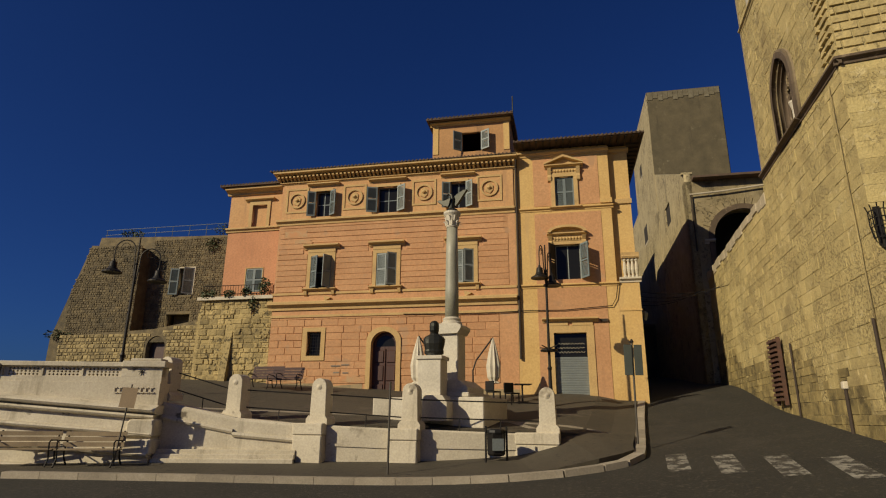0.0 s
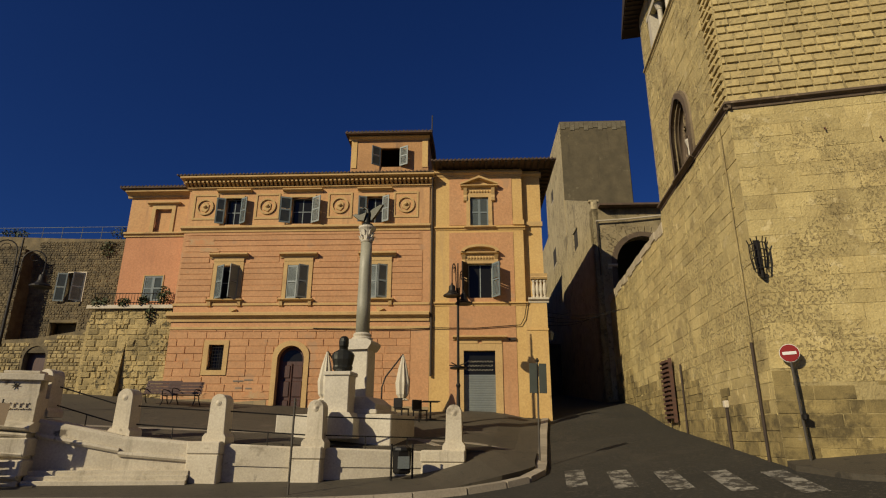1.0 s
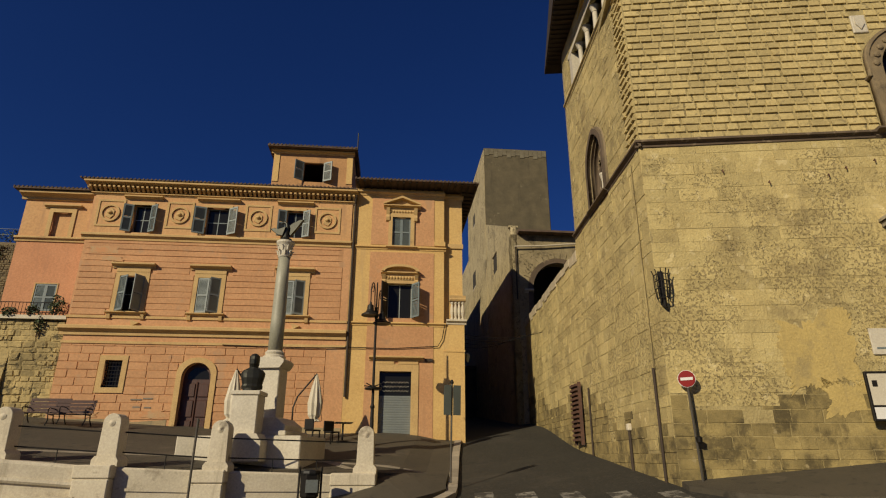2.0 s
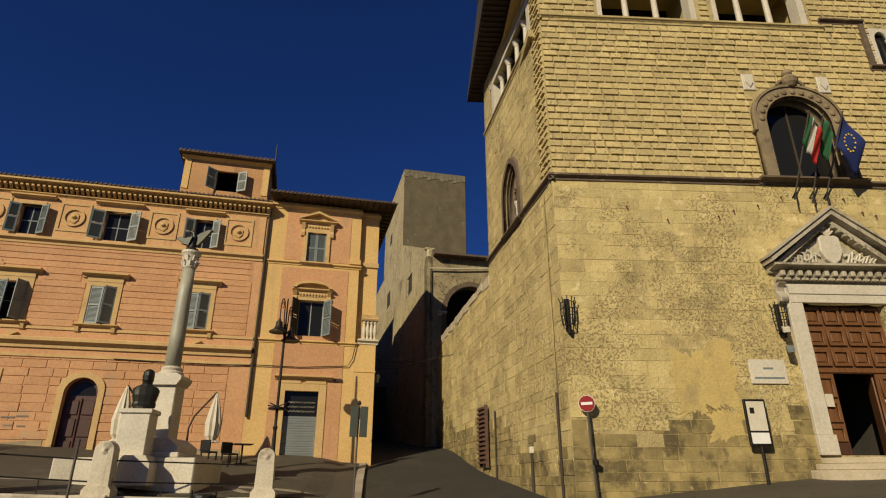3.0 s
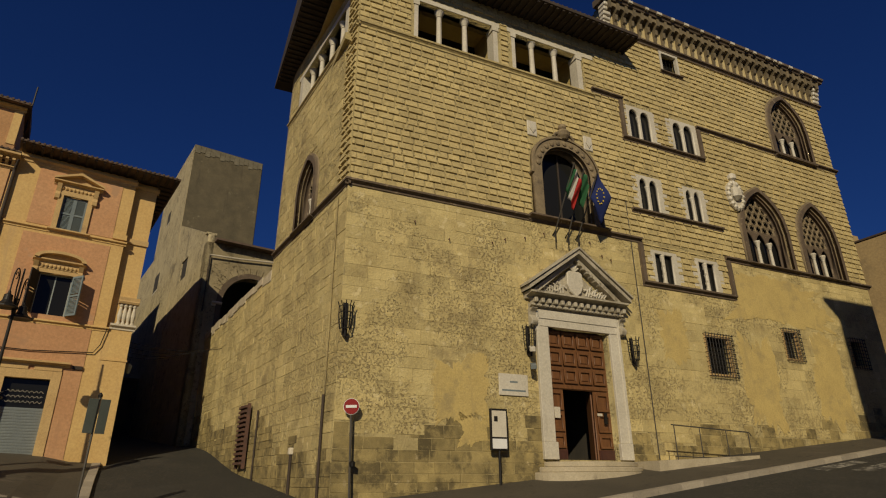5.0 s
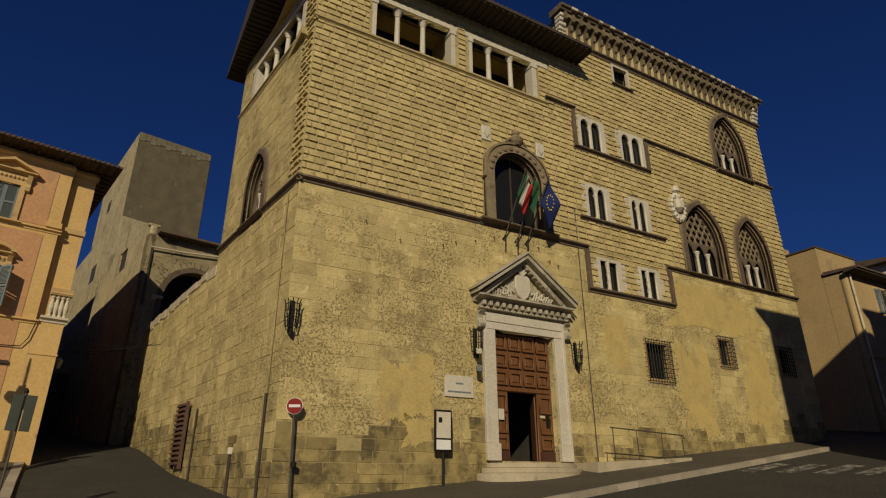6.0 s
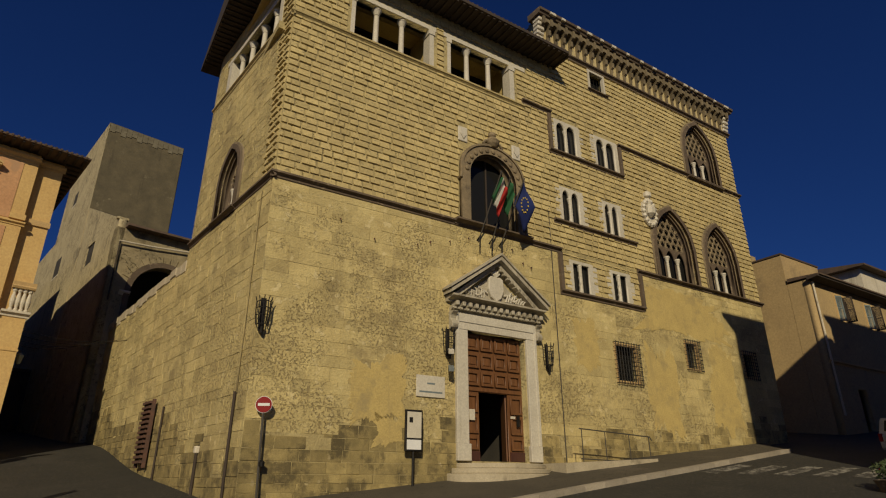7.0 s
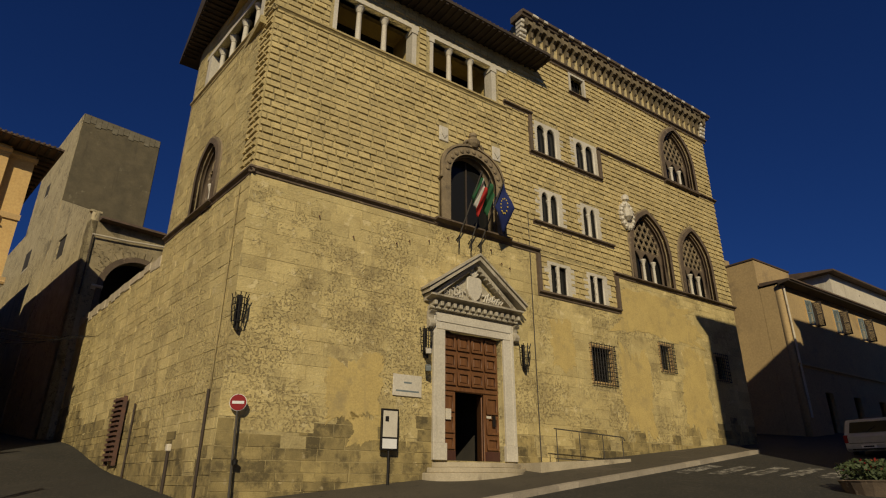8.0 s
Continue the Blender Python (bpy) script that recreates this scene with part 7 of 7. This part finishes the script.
GREEN, FWHITE, FRED = plain("green_cloth", (0.03, 0.11, 0.045), 0.9), plain("white_cloth", (0.5, 0.48, 0.42), 0.9), plain("red_cloth", (0.40, 0.03, 0.025), 0.9)
NAVY, GOLD = plain("navy_cloth", (0.018, 0.028, 0.11), 0.9), plain("gold_cloth", (0.6, 0.42, 0.05), 0.9)
flag(7.55, 10.2, 0.23, (GREEN, FWHITE, FRED), "green, white and red flag hanging from a pole", 0.7, 13)
blue = flag(8.55, 10.2, 0.3, (NAVY,), "dark blue flag with a ring of gold stars", 1.1, 5)
for i in range(12):
    a = i * math.pi / 6
    u, v = 0.5 + 0.2 * math.cos(a), 0.5 + 0.25 * math.sin(a)
    tip = Vector((0.3, -1.15, 1.95))
    p = tip + Vector((-0.3, 1.15, -1.95)).normalized() * (0.1 + v * 0.95)
    wave = 0.1 * math.sin(u * 5 + v * 3)
    p += Vector((u * 1.1 * 0.42 + wave * 0.5, wave - 0.015, -u * 1.1 * 0.8 - 0.15 * u * u))
    part("star", turned(lathe(B(), [(0.035, 0), (0.035, 0.01)], 0, 0, 5), Matrix.Translation(p) @ pose(0, 0, 0, 90, 0, 0)), GOLD, blue)
flag(8.1, 10.1, 0.1, (GREEN,), "faded green flag hanging limp from a pole", 0.5, 9)
ob = thing("flag_brackets", PM, "cluster of dark iron flag brackets", "bracket")
for x in (7.5, 8.05, 8.5):
    part("bracket", tube(B(), [(x, 0.02, 9.75), (x + 0.02, -0.18, 9.9), (x - 0.02, -0.22, 9.42)], 0.03, 6), IRON, ob)
for x, z in ((5.0, 9.05), (5.5, 9.25), (6.3, 9.45), (7.1, 9.75), (9.6, 9.3), (10.0, 9.2), (9.1, 9.75), (3.4, 8.9), (2.2, 9.3)):
    hk = thing("wall_hook", PM @ pose(x, 0, z), "small rusty iron hook fixed in the palace wall", "hook", "hooks over the portal")
    part("hook", tube(B(), [(0, 0.03, 0), (0, -0.07, 0.02), (0, -0.08, -0.07)], 0.018, 5), RUST, hk)

# cables over the lane
for i in range(4):
    a, b = Vector((9.9 + 0.1 * i, 27.6 + 1.2 * i, 7.6 + 0.1 * i)), Vector((14.6, 27.4 + 0.9 * i, 7.9 + 0.12 * i))
    pts = [a + (b - a) * (k / 12) + Vector((0, 0, -0.5 * 4 * (k / 12) * (1 - k / 12) * (0.6 + 0.2 * i))) for k in range(13)]
    ob = thing("overhead_cable", pose(0, 0, 0), "thin black cable slung across the lane", "cable", "cables across the lane")
    part("wire", tube(B(), pts, 0.014, 5), IRON, ob)
ob = thing("lane_lantern", pose(9.95, 27.6, 6.4), "small dark wall lantern over the lane", "lantern")
part("bracket", tube(B(), [(0, 0, 0.25), (0.5, 0, 0.3), (0.5, 0, 0.15)], 0.02, 6), IRON, ob)
part("glass_body", lathe(B(), [(0.06, -0.25), (0.13, 0.05), (0.14, 0.1), (0.04, 0.2)], 0.5, 0, 6), STEEL, ob)


# ---- parked car, planter, plants ----
def car(m):
    ob = thing("parked_car", m, "silver-grey parked estate car seen from behind", "car")
    paint = plain("silver_car_paint", (0.42, 0.41, 0.39), 0.35, 0.2)
    bm = prism(B(), [(-2.1, 0.3), (2.0, 0.3), (2.1, 0.6), (1.95, 0.88), (1.1, 0.95), (0.5, 1.42), (-1.6, 1.46), (-2.0, 0.95), (-2.15, 0.85), (-2.15, 0.4)], "y", -0.84, 0.84)
    bmesh.ops.bevel(bm, geom=bm.edges[:], offset=0.06, segments=2)
    body = part("body", bm, paint, ob)
    part("rear_window", prism(B(), [(-1.68, 1.36), (-1.95, 0.99), (-2.0, 0.99), (-1.7, 1.38)], "y", -0.66, 0.66), GLASS, ob)
    for s in (-1, 1):
        part("side_window", prism(B(), [(-1.5, 1.36), (-1.7, 1.0), (0.9, 1.0), (0.45, 1.35)], "y", s * 0.835, s * 0.85), GLASS, ob)
        part("tail_light", box(B(), -2.17, -2.0, s * 0.82 - 0.11, s * 0.82 + 0.03, 0.62, 0.92), SIGNRED, ob, bevel=0.02)
        for x in (-1.35, 1.3):
            w = part("wheel", turned(lathe(B(), [(0.3, -0.1), (0.31, -0.06), (0.31, 0.06), (0.3, 0.1)], 0, 0, 20), pose(x, s * 0.76, 0.31, 90, 0, 0)), IRON, ob)
            part("rim", turned(lathe(B(), [(0.18, -0.105), (0.18, 0.105)], 0, 0, 16), pose(x, s * 0.77, 0.31, 90, 0, 0)), STEEL, w)
    part("bumper", box(B(), -2.22, -2.05, -0.82, 0.82, 0.36, 0.58), paint, ob, bevel=0.04)
    part("number_plate", box(B(), -2.235, -2.22, -0.26, 0.26, 0.62 - 0.2, 0.54), SIGNWHITE, ob)
    part("plate_bar", box(B(), -2.24, -2.235, -0.18, 0.18, 0.455, 0.51), IRON, ob)
    part("rear_wiper", tube(B(), [(-2.0, 0.05, 1.0), (-1.86, -0.25, 1.2)], 0.012, 5), IRON, ob)
    part("tailgate_line", box(B(), -2.165, -2.15, -0.7, 0.7, 0.6, 0.615), IRON, ob)
    part("bumper_insert", box(B(), -2.23, -2.2, -0.6, 0.6, 0.36, 0.41), IRON, ob)
    for s in (-1, 1):
        part("wing_mirror", box(B(), 0.72, 0.86, s * 0.86 - 0.06, s * 0.86 + 0.1, 0.95, 1.1), paint, ob, bevel=0.03)
    part("roof_bar", tube(B(), [(-1.4, -0.68, 1.5), (0.2, -0.68, 1.5)], 0.02, 6), IRON, ob)


cx, cy = 31.3, -2.8
car(pose(cx, cy, road_z(cx, cy), 0, -7, -23.5))
pl = thing("flower_planter", pose(20.1, -1.25, road_z(20.1, -1.25) - 0.2), "stone planter overflowing with green plants and red flowers", "planter")
# Pot takes the dark stone colour in place of the shadow it stands in.
part("pot", lathe(B(), [(0.5, -0.1), (0.55, 0.05), (0.72, 0.45), (0.76, 0.5), (0.7, 0.52)], 0, 0, 18), DARKSTONE, pl)


def leaf_cloud(count, rx, ry, rz, size, seed, zc=0.0):
    rnd = random.Random(seed)
    verts, faces = [], []
    for i in range(count):
        a, b, r = rnd.uniform(0, 6.28), rnd.uniform(-1, 1), rnd.random() ** 0.4
        c = Vector((rx * r * math.cos(a) * math.sqrt(1 - b * b), ry * r * math.sin(a) * math.sqrt(1 - b * b), zc + rz * r * b))
        m = Euler((rnd.uniform(0, 6.28), rnd.uniform(0, 6.28), rnd.uniform(0, 6.28))).to_matrix()
        k, s = len(verts), size * rnd.uniform(0.6, 1.4)
        verts += [c + m @ Vector(p) * s for p in ((-0.35, 0, 0), (0, -0.8, 0.08), (0.35, 0, 0), (0, 0.8, 0.1))]
        faces.append((k, k + 1, k + 2, k + 3))
    me = bpy.data.meshes.new("leaves")
    me.from_pydata(verts, [], faces)
    return me


me = leaf_cloud(900, 0.75, 0.75, 0.35, 0.09, 3, 0.72)
part("foliage", me, LEAF, pl, "dense dark green foliage")
me.materials.append(LEAF)
me = leaf_cloud(60, 0.6, 0.6, 0.2, 0.06, 4, 0.85)
me.materials.append(FRED)
part("blossom", me, FRED, pl, "scattered red blossom")
for i, (x, y, z, rx, ry, rz, n) in enumerate(((-13.9, 0.1, 8.4, 0.35, 0.3, 0.5, 260), (-14.9, 0.05, 8.1, 0.3, 0.2, 0.3, 160), (-17.2, 0.05, 8.05, 0.5, 0.2, 0.3, 200), (-15.9, 0.05, 8.0, 0.4, 0.2, 0.25, 160),
                                              (-26.2, 4.3, 13.3, 0.9, 0.4, 0.35, 260), (-18.9, 4.3, 13.3, 1.3, 0.4, 0.4, 320), (-29.0, 2.6, 6.4, 0.9, 0.5, 0.35, 260), (-19.8, 3.9, 12.2, 0.5, 0.3, 0.5, 200), (-14.5, 0.1, 7.5, 0.25, 0.2, 0.5, 140))):
    ob = thing("wall_shrub", HM @ pose(x, y, z), "small green shrub growing on the old terrace", "plant", "shrubs on the ruins")
    me = leaf_cloud(n, rx, ry, rz, 0.09, 20 + i)
    me.materials.append(LEAF)
    part("leaves", me, LEAF, ob)
    part("stem", tube(B(), [(0, 0, -rz * 1.3), (0.05, 0, rz * 0.5)], 0.03, 5), OLDWOOD, ob)


# ---- courses of stone and render blocks ----
U_RUSTIC = unit_block("rustic_block", RUSTIC, (0.055, 0.04), True)
U_STONE = worn_units("ashlar", STONE, (0.008, 0.016), 0.02)
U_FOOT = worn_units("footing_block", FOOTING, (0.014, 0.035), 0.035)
U_ORANGE = unit_block("render_block", ORANGE, (0.02, 0.04))
U_RUIN = worn_units("rubble_stone", RUIN, (0.14, 0.16), 0.2, 8)
U_TUFA = worn_units("tufa_block", TUFA, (0.09, 0.11), 0.16, 8)
U_LOW = worn_units("yellow_rubble_stone", LOWRUBBLE, (0.14, 0.16), 0.2, 8)
pal_holes = [grow(h, 0.29) for h in GOTHIC] + [grow(BALCONY_WIN, 0.46), rect(1.95, 5.72, 16.6, 18.64), rect(6.08, 9.76, 16.6, 18.64), rect(9.2, 10.4, 18.4, 18.64)]
pal_holes += [rect(a, b, 14.94, 16.64) for a, b in BIFORA_TOP] + [rect(a, b, 11.62, 13.27) for a, b in BIFORA_MID] + [rect(a, b, 8.6, 10.0) for a, b in BIFORA_LOW]
pal_holes += [rect(SQUARE[0], SQUARE[1], SQUARE[2] - 0.12, SQUARE[3]), rect(6.7, 7.15, 13.73, 14.42), rect(9.3, 9.75, 13.73, 14.42)]
masonry(front, "rustic_block", U_RUSTIC, 0.0, 25.7, 10.36, 20.42, 0.25, 0.43, pal_holes + [rect(-0.1, 11.3, 19.26, 21)], 0.0, 0.05, (0, 9, 10.3, 13.5), 11, gap=0.02, vary=0.3)
masonry(front, "rustic_block", U_RUSTIC, 11.64, 16.18, 8.62, 10.2, 0.25, 0.43, pal_holes, 0.0, 0.05, None, 12, gap=0.02, vary=0.3)


def palace_floor(s):
    return road_z(MX + s * 0.917, MY - s * 0.3987)


def side_floor(s):
    p = PS @ Vector((s, 0, 0))
    return road_z(p.x, p.y)


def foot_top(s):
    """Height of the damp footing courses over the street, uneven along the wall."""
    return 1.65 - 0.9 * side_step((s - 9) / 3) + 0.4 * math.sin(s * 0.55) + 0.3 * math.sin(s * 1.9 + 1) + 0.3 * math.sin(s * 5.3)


low_holes = [grow(DOOR, 0.5), rect(6.3, 10.2, 6.3, 7.5), [(6.1, 7.4), (10.25, 7.4), (8.18, 9.2)], *[rect(*g) for g in GRILLES], rect(11.46, 16.34, 8.4, 10.2)]
masonry(front, "ashlar", U_STONE, 0.0, 25.7, 0.9, 10.16, 0.36, 0.72, low_holes, 0.0, 0.011, (0, 7, 1, 9), 13, gap=0.001, vary=0.6, floor=lambda s: palace_floor(s) + foot_top(s), courses_vary=0.28, least=0.05)
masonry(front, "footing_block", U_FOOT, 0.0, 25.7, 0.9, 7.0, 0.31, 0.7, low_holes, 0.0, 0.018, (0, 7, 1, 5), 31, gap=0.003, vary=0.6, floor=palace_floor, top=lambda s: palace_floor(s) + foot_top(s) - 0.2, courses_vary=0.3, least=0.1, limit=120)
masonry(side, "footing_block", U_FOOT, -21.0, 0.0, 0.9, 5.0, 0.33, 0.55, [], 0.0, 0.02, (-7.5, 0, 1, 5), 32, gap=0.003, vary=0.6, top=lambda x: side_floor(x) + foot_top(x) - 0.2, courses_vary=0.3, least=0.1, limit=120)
masonry(side, "ashlar", U_STONE, -21.0, 0.0, 0.9, 10.16, 0.36, 0.6, [], 0.0, 0.017, (-7.5, 0, 1, 9), 14, gap=0.001, vary=0.6, top=lambda x: 10.2 if x > -7.6 else 9.35, floor=lambda x: side_floor(x) + foot_top(x), courses_vary=0.28, least=0.05)
masonry(side, "quoin_block", U_RUSTIC, -0.85, 0.0, 10.36, 19.3, 0.25, 0.42, [], 0.0, 0.075, (-1, 0, 10, 20), 15, gap=0.025, vary=0.3)
masonry(side, "ashlar", U_STONE, -7.5, -0.88, 10.38, 19.25, 0.3, 0.5, [grow(SIDE_GOTHIC, 0.32), rect(-6.55, -0.8, 16.38, 18.45)], 0.0, 0.014, None, 24, gap=0.002, vary=0.6, courses_vary=0.3, least=0.05)
o_holes = [grow(ARCH_DOOR, 0.24), rect(-11.42, -10.13, 4.34, 6.07)]
masonry(fw, "render_block", U_ORANGE, L, R - 0.9, 3.2, 6.56, 0.365, 0.92, o_holes, 0.0, 0.03, (L, R, 3, 7), 16, gap=0.02, vary=0.06)
o2 = [rect(a - 0.2, b + 0.2, 7.95, 10.12) for a, b in W2] + [rect(a - 0.45, b + 0.45, 10.26, 10.54) for a, b in W2] + [rect(a - 0.36, b + 0.36, 7.9, 8.13) for a, b in W2]
masonry(fw, "render_band", U_ORANGE, L + 0.05, R - 0.35, 7.95, 11.7, 0.3, 40, o2, 0.0, 0.028, (L, R, 7, 12), 17, gap=0.02, vary=0.0)
masonry(low, "rubble_stone", U_LOW, -27.2, -17.6, 2.4, 6.8, 0.19, 0.27, [grow(LOWDOOR, 0.1)], 1.0, 0.045, (-27, -17, 5.2, 6.9), 18, gap=0.004, vary=0.65, top=lambda x: 6.0 + max(0, (x + 21) * 0.2), courses_vary=0.3)
masonry(up, "rubble_stone", U_RUIN, -24.2, -16.8, 6.2, 12.7, 0.14, 0.2, [grow(h, 0.05) for h in UP], 4.0, 0.035, None, 19, gap=0.006, vary=0.5, courses_vary=0.3)
masonry(but, "rubble_stone", U_RUIN, -28.9, -24.1, 6.2, 12.1, 0.14, 0.2, [], 2.9, 0.035, (-29, -24, 9, 12), 20, gap=0.006, vary=0.5, top=lambda x: min(12.1, 12.0 + (x + 27.9) * 3), courses_vary=0.3)
masonry(tufa, "tufa_block", U_TUFA, -17.6, -13.32, 2.4, 7.6, 0.31, 0.42, [rect(-15.98, -15.5, 2, 6.2)], 0.2, 0.05, (-18, -13, 2, 8), 21, gap=0.008, vary=0.6, courses_vary=0.4, least=0.2)
